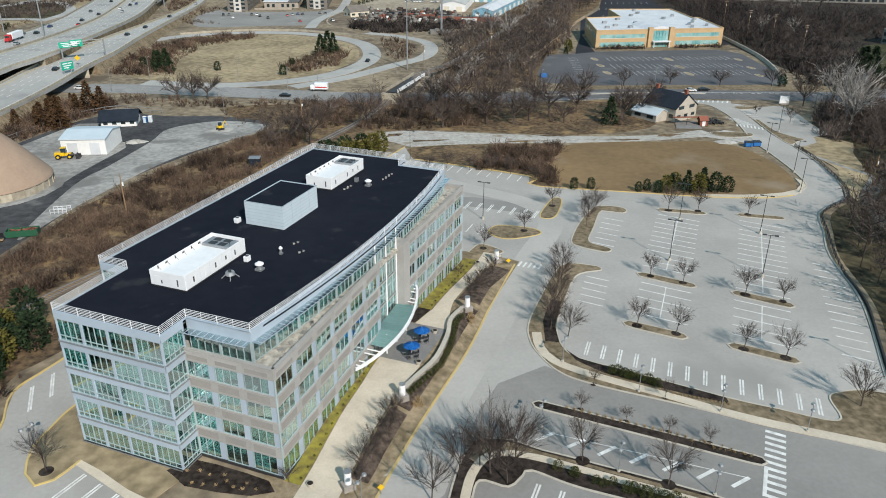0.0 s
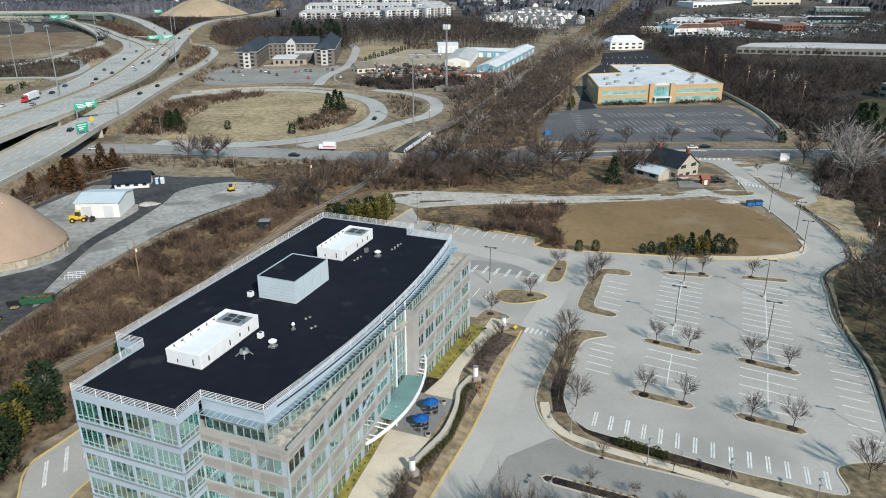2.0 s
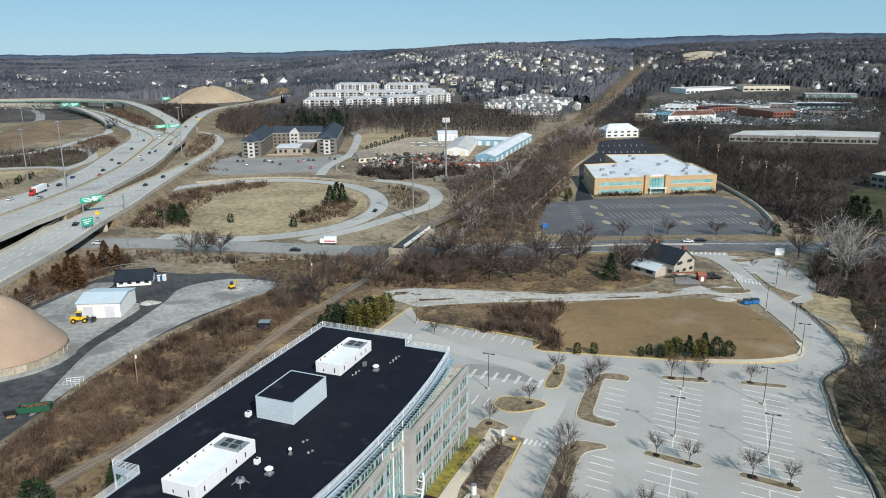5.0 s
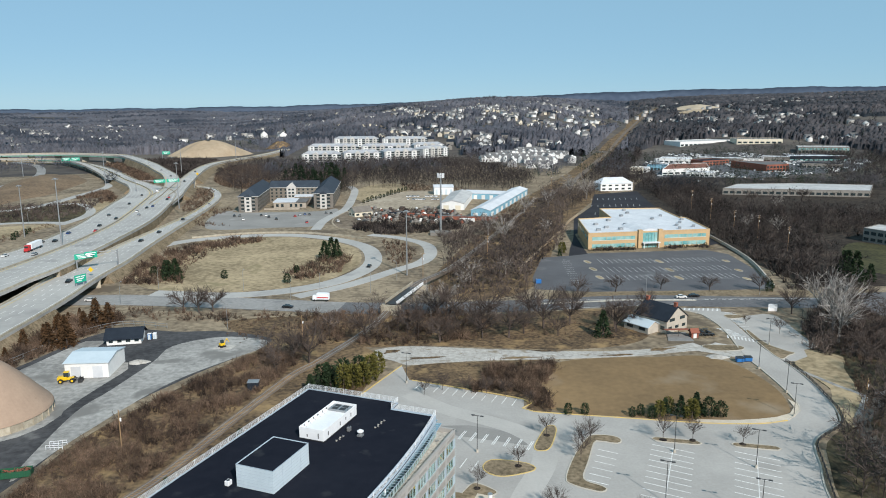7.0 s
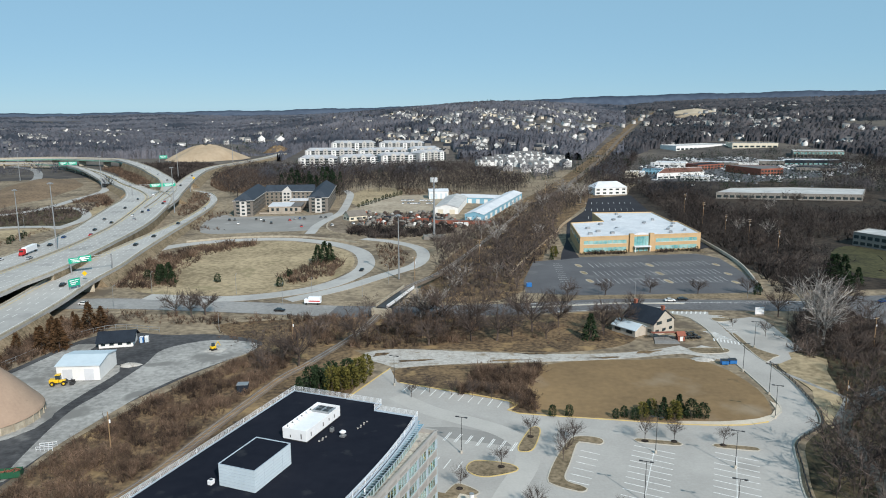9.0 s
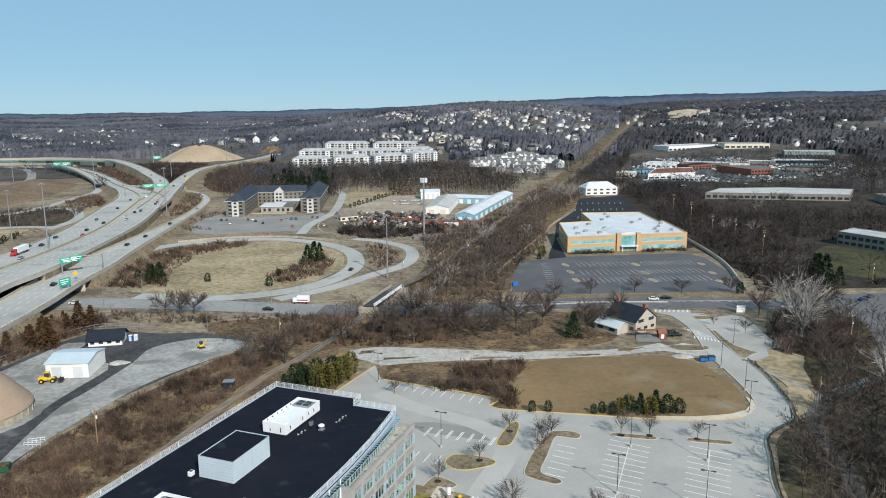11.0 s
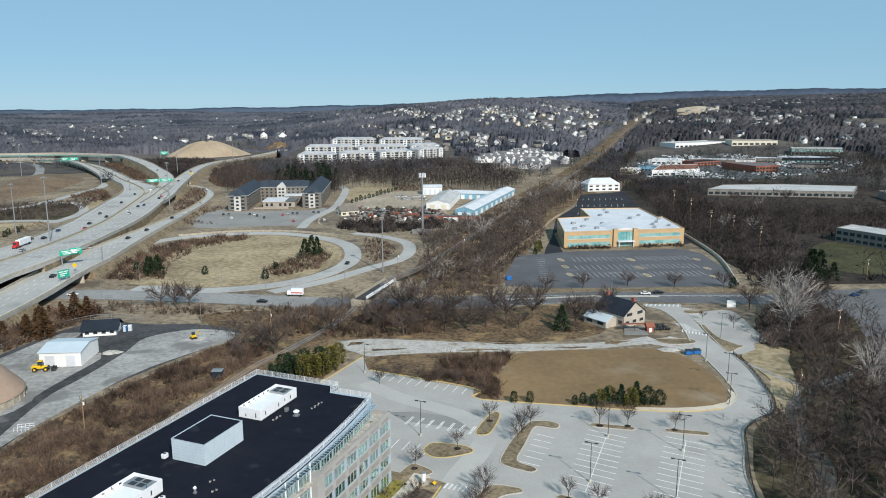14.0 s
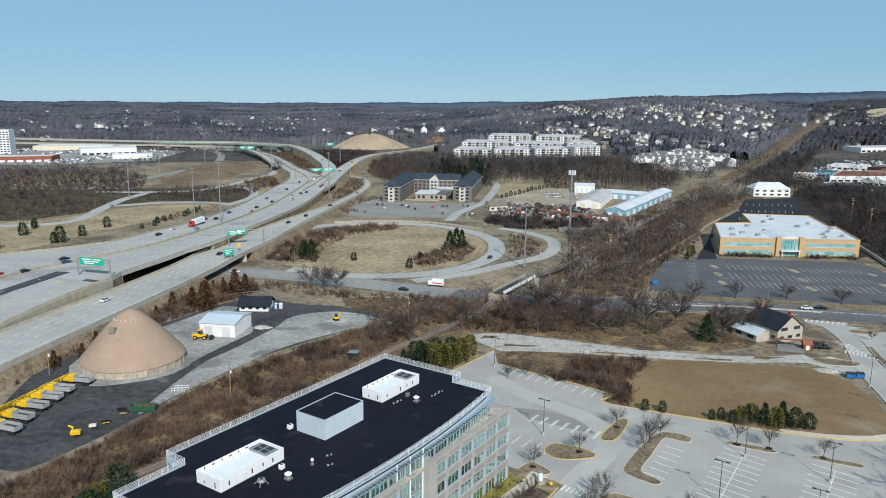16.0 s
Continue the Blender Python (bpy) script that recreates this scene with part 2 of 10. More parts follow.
M = dict(
    ground=material("winter_ground", (0.31, 0.25, 0.175), (0.12, 0.096, 0.072), 0.95, fine=0.35, coarse=0.025, spots=(0.05, 0.57, (0.13, 0.104, 0.078)), grain=1.0),
    litter=material("leaf_litter", (0.215, 0.148, 0.086), (0.055, 0.041, 0.031), 0.95, fine=0.7, coarse=0.07, spots=(0.11, 0.58, (0.29, 0.20, 0.105)), grain=1.0),
    # Litter colour darkened to imitate tree shade in the gaps.
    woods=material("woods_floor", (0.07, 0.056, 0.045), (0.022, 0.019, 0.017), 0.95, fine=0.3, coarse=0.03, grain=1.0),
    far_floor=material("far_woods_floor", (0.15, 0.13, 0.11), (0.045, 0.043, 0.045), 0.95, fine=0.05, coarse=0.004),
    front_lawn=material("clipped_dry_lawn", (0.325, 0.255, 0.17), (0.15, 0.118, 0.075), 0.95, fine=0.9, coarse=0.1, bump=0.03, grain=1.0),
    # Mossy grass colour, darkened as well for tree shade over it.
    shade_grass=material("mossy_shade_toned_ground", (0.115, 0.096, 0.058), (0.028, 0.025, 0.018), 0.95, fine=0.4, coarse=0.08, grain=1.0),
    lawn=material("dry_lawn", (0.275, 0.215, 0.145), (0.115, 0.092, 0.06), 0.95, fine=0.9, coarse=0.1, bump=0.03, grain=1.0),
    tan_grass=material("tan_grass", (0.42, 0.335, 0.215), (0.19, 0.15, 0.095), 0.95, fine=0.4, coarse=0.035, spots=(0.05, 0.6, (0.24, 0.20, 0.12)), grain=0.9),
    bank_grass=material("brown_bank_grass", (0.23, 0.165, 0.11), (0.12, 0.088, 0.062), 0.95, fine=0.5, coarse=0.03, grain=1.0),
    field=material("brown_field", (0.265, 0.178, 0.095), (0.15, 0.104, 0.06), 0.95, fine=0.5, coarse=0.018, spots=(0.025, 0.57, (0.27, 0.21, 0.145)), grain=0.4),
    green=material("yellow_green_turf", (0.29, 0.255, 0.05), (0.15, 0.12, 0.045), 0.95, fine=0.9, coarse=0.3, bump=0.05, grain=1.0),
    asphalt=material("pale_asphalt", (0.425, 0.408, 0.384), (0.315, 0.303, 0.285), 0.9, fine=1.5, coarse=0.035, spots=(0.03, 0.58, (0.30, 0.289, 0.272)), grain=0.35),
    pale_worn=material("paler_worn_asphalt", (0.455, 0.437, 0.41), (0.36, 0.346, 0.325), 0.9, fine=1.5, coarse=0.05, grain=0.35),
    yard=material("stained_yard_asphalt", (0.088, 0.088, 0.091), (0.043, 0.043, 0.046), 0.9, fine=0.5, coarse=0.06, spots=(0.09, 0.64, (0.16, 0.158, 0.155)), grain=0.9),
    drive=material("worn_drive_asphalt", (0.288, 0.278, 0.263), (0.212, 0.205, 0.195), 0.9, fine=1.5, coarse=0.04, spots=(0.05, 0.58, (0.305, 0.294, 0.278)), grain=0.35),
    road=material("road_asphalt", (0.31, 0.303, 0.293), (0.215, 0.212, 0.205), 0.9, fine=0.6, coarse=0.04, spots=(0.09, 0.6, (0.20, 0.20, 0.20)), grain=0.8),
    dark_asphalt=material("dark_asphalt", (0.125, 0.126, 0.134), (0.092, 0.093, 0.10), 0.9, fine=2.0, coarse=0.05, spots=(0.06, 0.6, (0.15, 0.15, 0.155))),
    fresh_asphalt=material("fresh_black_asphalt", (0.042, 0.043, 0.05), (0.027, 0.028, 0.033), 0.9, fine=1.0, coarse=0.05),
    grey_asphalt=material("grey_asphalt", (0.155, 0.155, 0.16), (0.105, 0.105, 0.11), 0.9, fine=0.8, coarse=0.05, grain=0.8),
    concrete=material("concrete_road", (0.43, 0.42, 0.40), (0.33, 0.323, 0.31), 0.9, fine=0.5, coarse=0.03, spots=(0.05, 0.60, (0.29, 0.285, 0.275)), grain=0.5),
    lane=material("old_concrete_lane", (0.50, 0.48, 0.45), (0.33, 0.31, 0.28), 0.9, fine=0.7, coarse=0.09, spots=(0.16, 0.57, (0.25, 0.21, 0.16)), grain=0.9, cracks=(5.0, 0.12, 0.8)),
    gravel=material("grey_gravel", (0.38, 0.37, 0.35), (0.21, 0.205, 0.195), 0.95, fine=0.6, coarse=0.06, spots=(0.07, 0.56, (0.19, 0.185, 0.175)), grain=0.9),
    terrace_gravel=material("pale_terrace_gravel", (0.50, 0.465, 0.41), (0.27, 0.25, 0.22), 0.95, fine=1.4, coarse=0.4, grain=1.0),
    walk=material("walk_concrete", (0.60, 0.53, 0.43), (0.48, 0.42, 0.34), 0.9, fine=3.0, coarse=0.25),
    paver=material("grey_pavers", (0.25, 0.245, 0.24), (0.18, 0.18, 0.175), 0.9, fine=3.0, coarse=0.4),
    kerb=material("kerb_concrete", (0.52, 0.48, 0.41), (0.40, 0.37, 0.32), 0.9, fine=2.0, coarse=0.3),
    yellow_kerb=material("yellow_painted_kerb", (0.60, 0.44, 0.16), (0.48, 0.37, 0.19), 0.85, fine=2.0, coarse=0.3),
    mulch=material("dark_mulch", (0.052, 0.041, 0.035), (0.018, 0.0145, 0.013), 0.95, fine=1.2, coarse=0.3, bump=0.05, grain=1.0),
    bed_soil=material("grey_brown_bed_mulch", (0.125, 0.095, 0.077), (0.045, 0.035, 0.029), 0.95, fine=1.2, coarse=0.3, bump=0.05, grain=1.0),
    paint=material("white_road_paint", (0.74, 0.735, 0.715), (0.52, 0.515, 0.50), 0.8, fine=1.0, coarse=0.4, grain=0.9),
    yellow=material("yellow_road_paint", (0.70, 0.50, 0.10), None, 0.8),
    stone=material("grey_cast_stone", (0.385, 0.37, 0.35), (0.32, 0.31, 0.295), 0.85, fine=3.0, coarse=0.25, vary=0.05, per_object=True),
    stone_dark=material("grey_cast_stone_panel", (0.315, 0.295, 0.275), (0.265, 0.25, 0.235), 0.85, fine=3.0, coarse=0.3),
    metal=material("pale_metal_panel", (0.39, 0.46, 0.535), (0.33, 0.395, 0.46), 0.45, fine=0.6, coarse=0.1, vary=0.06, per_object=True),
    white=material("white_painted_metal", (0.80, 0.81, 0.82), (0.72, 0.73, 0.75), 0.5, fine=1.5, coarse=0.3),
    frame=material("window_frame_metal", (0.36, 0.44, 0.45), None, 0.45),
    membrane=material("black_roof_membrane", (0.008, 0.010, 0.017), (0.013, 0.015, 0.023), 0.9, fine=0.5, coarse=0.07, spots=(0.22, 0.63, (0.026, 0.028, 0.034))),
    screen=material("blue_grey_screen_panel", (0.52, 0.60, 0.65), (0.47, 0.55, 0.60), 0.5, fine=1.0, coarse=0.3, vary=0.04),
    ballast=material("brown_ballast", (0.20, 0.165, 0.135), (0.11, 0.09, 0.075), 0.95, fine=2.0, coarse=0.15),
    water=material("shallow_water", (0.13, 0.12, 0.10), (0.05, 0.047, 0.04), 0.6, fine=0.8, coarse=0.2, bump=0.05),
    dark=material("dark_metal", (0.03, 0.03, 0.032), None, 0.5),
    grey_metal=material("galvanised_metal", (0.38, 0.39, 0.40), (0.30, 0.31, 0.32), 0.5, metal=0.6),
    interior=material("office_interior", (0.42, 0.44, 0.42), (0.28, 0.30, 0.29), 0.9),
    blind=material("pale_blind", (0.62, 0.83, 0.80), (0.52, 0.72, 0.70), 0.9, vary=0.22, per_object=True),
    bark=material("grey_brown_bark", (0.105, 0.082, 0.072), (0.052, 0.042, 0.038), 0.95, fine=2.0, coarse=0.3, vary=0.25),
    pale_bark=material("pale_mottled_bark", (0.40, 0.37, 0.34), (0.15, 0.132, 0.12), 0.9, fine=1.0, coarse=0.5, vary=0.3, grain=1.0),
    twigs=material("brown_brush_twigs", (0.188, 0.130, 0.094), (0.036, 0.027, 0.023), 0.95, fine=0.3, coarse=0.06, vary=0.45, grain=0.9),
    grey_twigs=material("grey_brown_twigs", (0.142, 0.112, 0.098), (0.032, 0.027, 0.026), 0.95, fine=0.16, coarse=0.03, vary=0.32, grain=0.8),
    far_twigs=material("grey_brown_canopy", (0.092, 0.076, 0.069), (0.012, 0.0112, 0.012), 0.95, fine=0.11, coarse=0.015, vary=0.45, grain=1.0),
    # Cool bluish tones in both far canopies stand in for haze.
    far_canopy=material("hazed_far_canopy", (0.150, 0.147, 0.166), (0.048, 0.052, 0.066), 0.95, fine=0.17, coarse=0.004, vary=0.0, grain=0.5, spots=(0.0045, 0.53, (0.042, 0.048, 0.062))),
    mid_canopy=material("hazed_brown_grey_canopy", (0.105, 0.097, 0.102), (0.024, 0.026, 0.032), 0.95, fine=0.17, coarse=0.005, vary=0.0, grain=0.5, spots=(0.006, 0.54, (0.024, 0.028, 0.034))),
    # Blue base colour imitates haze over the skyline woods.
    ridge=material("distant_hazed_woods", (0.085, 0.108, 0.148), (0.058, 0.076, 0.11), 0.95, fine=0.03, coarse=0.003, grain=0.9),
    needles=material("evergreen_foliage", (0.036, 0.056, 0.028), (0.016, 0.028, 0.014), 0.9, fine=3.0, coarse=0.5, vary=0.35),
    box_leaf=material("olive_box_leaves", (0.075, 0.082, 0.026), (0.026, 0.034, 0.012), 0.9, fine=3.0, coarse=0.5, vary=0.35),
    pine=material("dark_pine_foliage", (0.022, 0.038, 0.02), (0.01, 0.019, 0.012), 0.95, fine=0.4, coarse=0.05, vary=0.4),
    needles_gold=material("golden_evergreen_foliage", (0.15, 0.13, 0.035), (0.07, 0.07, 0.02), 0.9, fine=3.0, coarse=0.5, vary=0.35),
    needles_rust=material("rusty_cedar_foliage", (0.10, 0.055, 0.028), (0.055, 0.035, 0.02), 0.9, fine=3.0, coarse=0.5, vary=0.35),
    dry_grass=material("straw_tuft", (0.42, 0.31, 0.17), (0.30, 0.21, 0.12), 0.95, vary=0.25),
    tan_wall=material("tan_brick", (0.53, 0.37, 0.21), (0.45, 0.315, 0.18), 0.85, fine=3.0, coarse=0.2),
    cream=material("cream_siding", (0.66, 0.60, 0.48), (0.58, 0.53, 0.43), 0.85),
    stucco=material("tan_stone_veneer", (0.20, 0.18, 0.16), (0.145, 0.13, 0.115), 0.9, fine=2.0, coarse=0.3),
    old_plaster=material("weathered_plaster", (0.47, 0.43, 0.37), (0.37, 0.335, 0.285), 0.9, fine=2.0, coarse=0.3),
    white_wall=material("white_siding", (0.76, 0.76, 0.74), (0.66, 0.66, 0.65), 0.8, fine=1.0, coarse=0.1),
    inn_siding=material("taupe_siding", (0.22, 0.195, 0.165), (0.16, 0.145, 0.125), 0.85),
    inn_stone=material("pale_stone_veneer", (0.40, 0.355, 0.30), (0.30, 0.265, 0.225), 0.9, fine=2.0, coarse=0.3),
    pale_siding=material("pale_taupe_siding", (0.55, 0.53, 0.50), (0.46, 0.445, 0.42), 0.85, fine=0.3, coarse=0.05),
    grey_wall=material("grey_siding", (0.25, 0.235, 0.215), (0.19, 0.18, 0.165), 0.85),
    blue_wall=material("blue_metal_siding", (0.21, 0.42, 0.54), (0.17, 0.36, 0.47), 0.6),
    red_wall=material("red_brick", (0.30, 0.11, 0.075), (0.22, 0.085, 0.06), 0.9),
    white_roof=material("white_roof", (0.65, 0.665, 0.69), (0.50, 0.52, 0.55), 0.7, fine=0.5, coarse=0.08),
    apartment=material("pale_grey_siding", (0.50, 0.50, 0.49), (0.36, 0.36, 0.36), 0.85, fine=0.2, coarse=0.05),
    inn_slate=material("blue_grey_shingles", (0.050, 0.064, 0.082), (0.034, 0.044, 0.058), 0.85, fine=2.0, coarse=0.2),
    slate=material("slate_shingles", (0.026, 0.034, 0.046), (0.016, 0.021, 0.03), 0.85, fine=2.0, coarse=0.2),
    red_roof=material("red_brown_roofing", (0.26, 0.12, 0.085), (0.19, 0.09, 0.065), 0.85, fine=0.3, coarse=0.05),
    pale_roof=material("pale_grey_membrane", (0.42, 0.43, 0.45), (0.30, 0.31, 0.33), 0.8, fine=0.3, coarse=0.05),
    grey_roof=material("grey_shingles", (0.17, 0.165, 0.165), (0.12, 0.12, 0.12), 0.9, fine=1.0, coarse=0.1),
    dome=material("tan_dome_shingles", (0.375, 0.275, 0.205), (0.31, 0.225, 0.17), 0.9, fine=1.5, coarse=0.12, spots=(0.25, 0.66, (0.27, 0.19, 0.14))),
    wall_conc=material("stained_concrete", (0.45, 0.41, 0.33), (0.30, 0.26, 0.20), 0.9, fine=1.5, coarse=0.4, vary=0.15, per_object=True),
    dark_glass=material("dark_window_glass", (0.03, 0.045, 0.05), None, 0.08),
    teal_glass=material("teal_window_glass", (0.10, 0.30, 0.31), (0.34, 0.52, 0.50), 0.08, fine=0.3, coarse=0.2),
    sign_green=material("green_sign", (0.005, 0.40, 0.26), None, 0.6),
    blue=material("blue_fabric", (0.01, 0.20, 0.62), (0.01, 0.15, 0.5), 0.8),
    blue_plastic=material("blue_plastic", (0.02, 0.16, 0.45), None, 0.5),
    truck_yellow=material("yellow_vehicle_paint", (0.80, 0.50, 0.015), None, 0.35),
    steel=material("dump_body_steel", (0.45, 0.46, 0.47), (0.33, 0.34, 0.35), 0.5, metal=0.2),
    rubber=material("black_rubber", (0.015, 0.015, 0.015), None, 0.8),
    green_girder=material("pale_green_girder", (0.16, 0.30, 0.24), (0.10, 0.20, 0.16), 0.6),
    green_steel=material("dark_green_steel", (0.015, 0.10, 0.05), None, 0.6),
    red=material("red_paint", (0.55, 0.03, 0.03), None, 0.5),
    wood=material("weathered_pole_wood", (0.36, 0.24, 0.13), (0.24, 0.16, 0.10), 0.9),
    rock=material("grey_wall_stone", (0.36, 0.33, 0.29), (0.24, 0.22, 0.20), 0.9, fine=3.0, coarse=0.6),
    sand=material("sandy_soil", (0.385, 0.31, 0.225), (0.30, 0.23, 0.155), 0.95, fine=0.2, coarse=0.02),
    yard_soil=material("trodden_yard_soil", (0.42, 0.36, 0.28), (0.24, 0.195, 0.145), 0.95, fine=0.3, coarse=0.03, grain=0.9),
    worn_soil=material("dark_trodden_soil", (0.25, 0.20, 0.15), (0.11, 0.088, 0.068), 0.95, fine=0.3, coarse=0.05, grain=0.9),
    # Dull green grass, its tone lowered further for shade across it.
    shade_toned_lawn=material("dark_green_lawn", (0.085, 0.082, 0.042), (0.035, 0.034, 0.022), 0.95, fine=0.5, coarse=0.05, grain=0.9),
    pale_soil=material("pale_quarry_soil", (0.46, 0.39, 0.30), (0.35, 0.28, 0.20), 0.95, fine=0.1, coarse=0.01),
)
M["glass"] = glass_material("teal_tinted_glass", (0.40, 0.66, 0.66), 0.26)
M["canopy_glass"] = material("frosted_canopy_glass", (0.30, 0.50, 0.49), (0.22, 0.40, 0.39), 0.12)
M["sunshade"] = glass_material("translucent_sunshade", (0.62, 0.76, 0.79), 0.22)
for key, colour in dict(car_black=(0.012, 0.012, 0.014), car_white=(0.75, 0.75, 0.75), car_silver=(0.38, 0.39, 0.41), car_red=(0.45, 0.02, 0.02), car_blue=(0.02, 0.05, 0.16), car_grey=(0.09, 0.095, 0.1)).items():
    M[key] = material(key, colour, None, 0.25)


# ---- builders ----
def empty(name, m, label, category, group="", kind=""):
    ob = new(name)
    ob.matrix_basis = m
    return tagged(ob, label, category, group, kind)


def part(name, bm, mat, parent=None, label=""):
    me = bpy.data.meshes.new(name)
    bm.normal_update()
    bm.to_mesh(me)
    bm.free()
    me.materials.append(M[mat])
    ob = new(name, me)
    if parent:
        ob.parent = parent
    return tagged(ob, label)


def piece(name, me, m, parent):
    ob = new(name, me)
    ob.parent, ob.matrix_basis = parent, m
    return ob


def box(bm, x0, x1, y0, y1, z0, z1, m=None, bevel=0.0):
    r = bmesh.ops.create_cube(bm, size=1, matrix=Matrix.LocRotScale(((x0 + x1) / 2, (y0 + y1) / 2, (z0 + z1) / 2), None, (x1 - x0, y1 - y0, z1 - z0)))
    if bevel:
        edges = list({e for v in r["verts"] for e in v.link_edges})
        r = bmesh.ops.bevel(bm, geom=edges, offset=bevel, segments=1, affect="EDGES")
    if m:
        bmesh.ops.transform(bm, matrix=m, verts=r["verts"])
    return bm


def boxes(*rows, bevel=0.0):
    bm = bmesh.new()
    for r in rows:
        box(bm, *r, bevel=bevel)
    return bm


def boxes_mesh(name, mat, *rows):
    """A bare mesh of blocks, for many like pieces."""
    me = bpy.data.meshes.new(name)
    bm = boxes(*rows)
    bm.to_mesh(me)
    bm.free()
    me.materials.append(M[mat])
    return me


def tube(bm, a, b, r0, r1=None, seg=8):
    a, b = Vector(a), Vector(b)
    d = b - a
    m = Matrix.Translation((a + b) / 2) @ d.to_track_quat("Z", "Y").to_matrix().to_4x4()
    bmesh.ops.create_cone(bm, cap_ends=True, segments=seg, radius1=r0, radius2=r0 if r1 is None else r1, depth=d.length, matrix=m)
    return bm


def tubes(*rows, seg=8):
    bm = bmesh.new()
    for r in rows:
        tube(bm, *r, seg=seg)
    return bm


def smooth(points, step=4.0, closed=False):
    """A Catmull-Rom line through the points, cut into steps."""
    p = [Vector(q).to_3d() for q in points]
    n, out = len(p), []
    for i in range(n if closed else n - 1):
        a, b = p[i], p[(i + 1) % n]
        o = p[i - 1] if closed or i else a * 2 - b
        c = p[(i + 2) % n] if closed or i + 2 < n else b * 2 - a
        k = max(1, int((b - a).length / step))
        for j in range(k):
            t = j / k
            out.append(0.5 * (2 * a + (b - o) * t + (2 * o - 5 * a + 4 * b - c) * t * t + (3 * a - o - 3 * b + c) * t ** 3))
    return out if closed else out + [p[-1]]


def side(line, i, closed=False):
    n = len(line)
    a, b = (line[i - 1], line[(i + 1) % n]) if closed else (line[max(i - 1, 0)], line[min(i + 1, n - 1)])
    d = (b - a).to_2d()
    d.normalize()
    return Vector((d.y, -d.x, 0))


def slab(outline, z0, z1):
    """A flat plate with the given outline."""
    bm = bmesh.new()
    low = [bm.verts.new((p[0], p[1], z0)) for p in outline]
    top = [bm.verts.new((p[0], p[1], z1)) for p in outline]
    area = sum(outline[i - 1][0] * outline[i][1] - outline[i][0] * outline[i - 1][1] for i in range(len(outline)))
    if area < 0:
        low.reverse(), top.reverse()
    f = bm.faces.new(top)
    g = bm.faces.new(low[::-1])
    for i in range(len(low)):
        bm.faces.new((low[i - 1], low[i], top[i], top[i - 1]))
    bm.normal_update()
    bmesh.ops.triangulate(bm, faces=[f, g], ngon_method="EAR_CLIP")
    return bm


def strip(line, width, thick=0.05, z=None, closed=False, widths=None):
    """A band along a line: top at the line's height, with a thickness below."""
    bm, rows = bmesh.new(), []
    for i, p in enumerate(line):
        s = side(line, i, closed) * ((widths[i] if widths else width) / 2)
        h = p.z if z is None else z
        rows.append([bm.verts.new((q.x, q.y, zz)) for q, zz in ((p - s, h), (p + s, h), (p + s, h - thick), (p - s, h - thick))])
    for i in range(len(rows) - (0 if closed else 1)):
        a, b = rows[i], rows[(i + 1) % len(rows)]
        for k in range(4):
            bm.faces.new((a[k], b[k], b[(k + 1) % 4], a[(k + 1) % 4]))
    bmesh.ops.recalc_face_normals(bm, faces=bm.faces)
    return bm


def fill(name, outline, z, mat, label, category="", parent=None, thick=0.3, step=4.0, sharp=False, kind="structure"):
    pts = outline if sharp else smooth(outline, step, True)
    ob = part(name, slab(pts, z - thick, z), mat, parent, label)
    return tagged(ob, label, category, kind=kind) if not parent else ob


def inside(pts, poly):
    """Which rows of the array pts lie in the polygon."""
    x, y = pts[:, 0], pts[:, 1]
    out = np.zeros(len(pts), bool)
    for i in range(len(poly)):
        (x1, y1), (x2, y2) = poly[i - 1][:2], poly[i][:2]
        if y1 != y2:
            out ^= ((y1 > y) != (y2 > y)) & (x < (x2 - x1) * (y - y1) / (y2 - y1) + x1)
    return out


def hill(x, y):
    """Height of the land: level round the offices, rising to a wooded ridge and a suburb on its flank, low plain in the west."""
    x, y = np.asarray(x, float), np.asarray(y, float)
    r, az = np.hypot(x, y), np.degrees(np.arctan2(x, np.maximum(y, 1e-6)))
    top = np.interp(az, [-60, -30, -12, -7, -3, 3, 8, 12, 15, 18, 24, 34, 60], [4, 4, 6, 20, 46, 70, 88, 84, 66, 50, 74, 84, 88])
    reach = np.interp(az, [12, 20], [1400, 1900])
    k = np.sin(np.clip((r - 1270) / reach, 0, 1) * np.pi / 2)
    far = np.clip((r - 2800) / 1900, 0, 1)
    far = far * far * (3 - 2 * far)
    lift = np.interp(az, [-40, -14, -6, 6, 20, 40], [28, 22, -6, -26, 30, 44])
    k2 = np.clip((r - 1300) / 1500, 0, 1)
    wave = np.sin(x / 310 + 1.3) * np.cos(y / 420) * 6 + np.sin(x / 170 + y / 260) * 3.5
    return np.where(y < -100, 0, top * k + lift * far + wave * k2)


def joined(name, verts, faces, mat, label, category, kind="stuff", parent=None):
    """One mesh from arrays of corners and triangles."""
    me = bpy.data.meshes.new(name)
    me.vertices.add(len(verts))
    me.vertices.foreach_set("co", np.asarray(verts, np.float32).ravel())
    me.loops.add(faces.size)
    me.loops.foreach_set("vertex_index", faces.astype(np.int32).ravel())
    me.polygons.add(len(faces))
    me.polygons.foreach_set("loop_start", np.arange(0, faces.size, 3, dtype=np.int32))
    me.update(calc_edges=True)
    me.materials.append(M[mat])
    ob = new(name, me)
    if parent:
        ob.parent = parent
        return ob
    return tagged(ob, label, category, kind=kind)


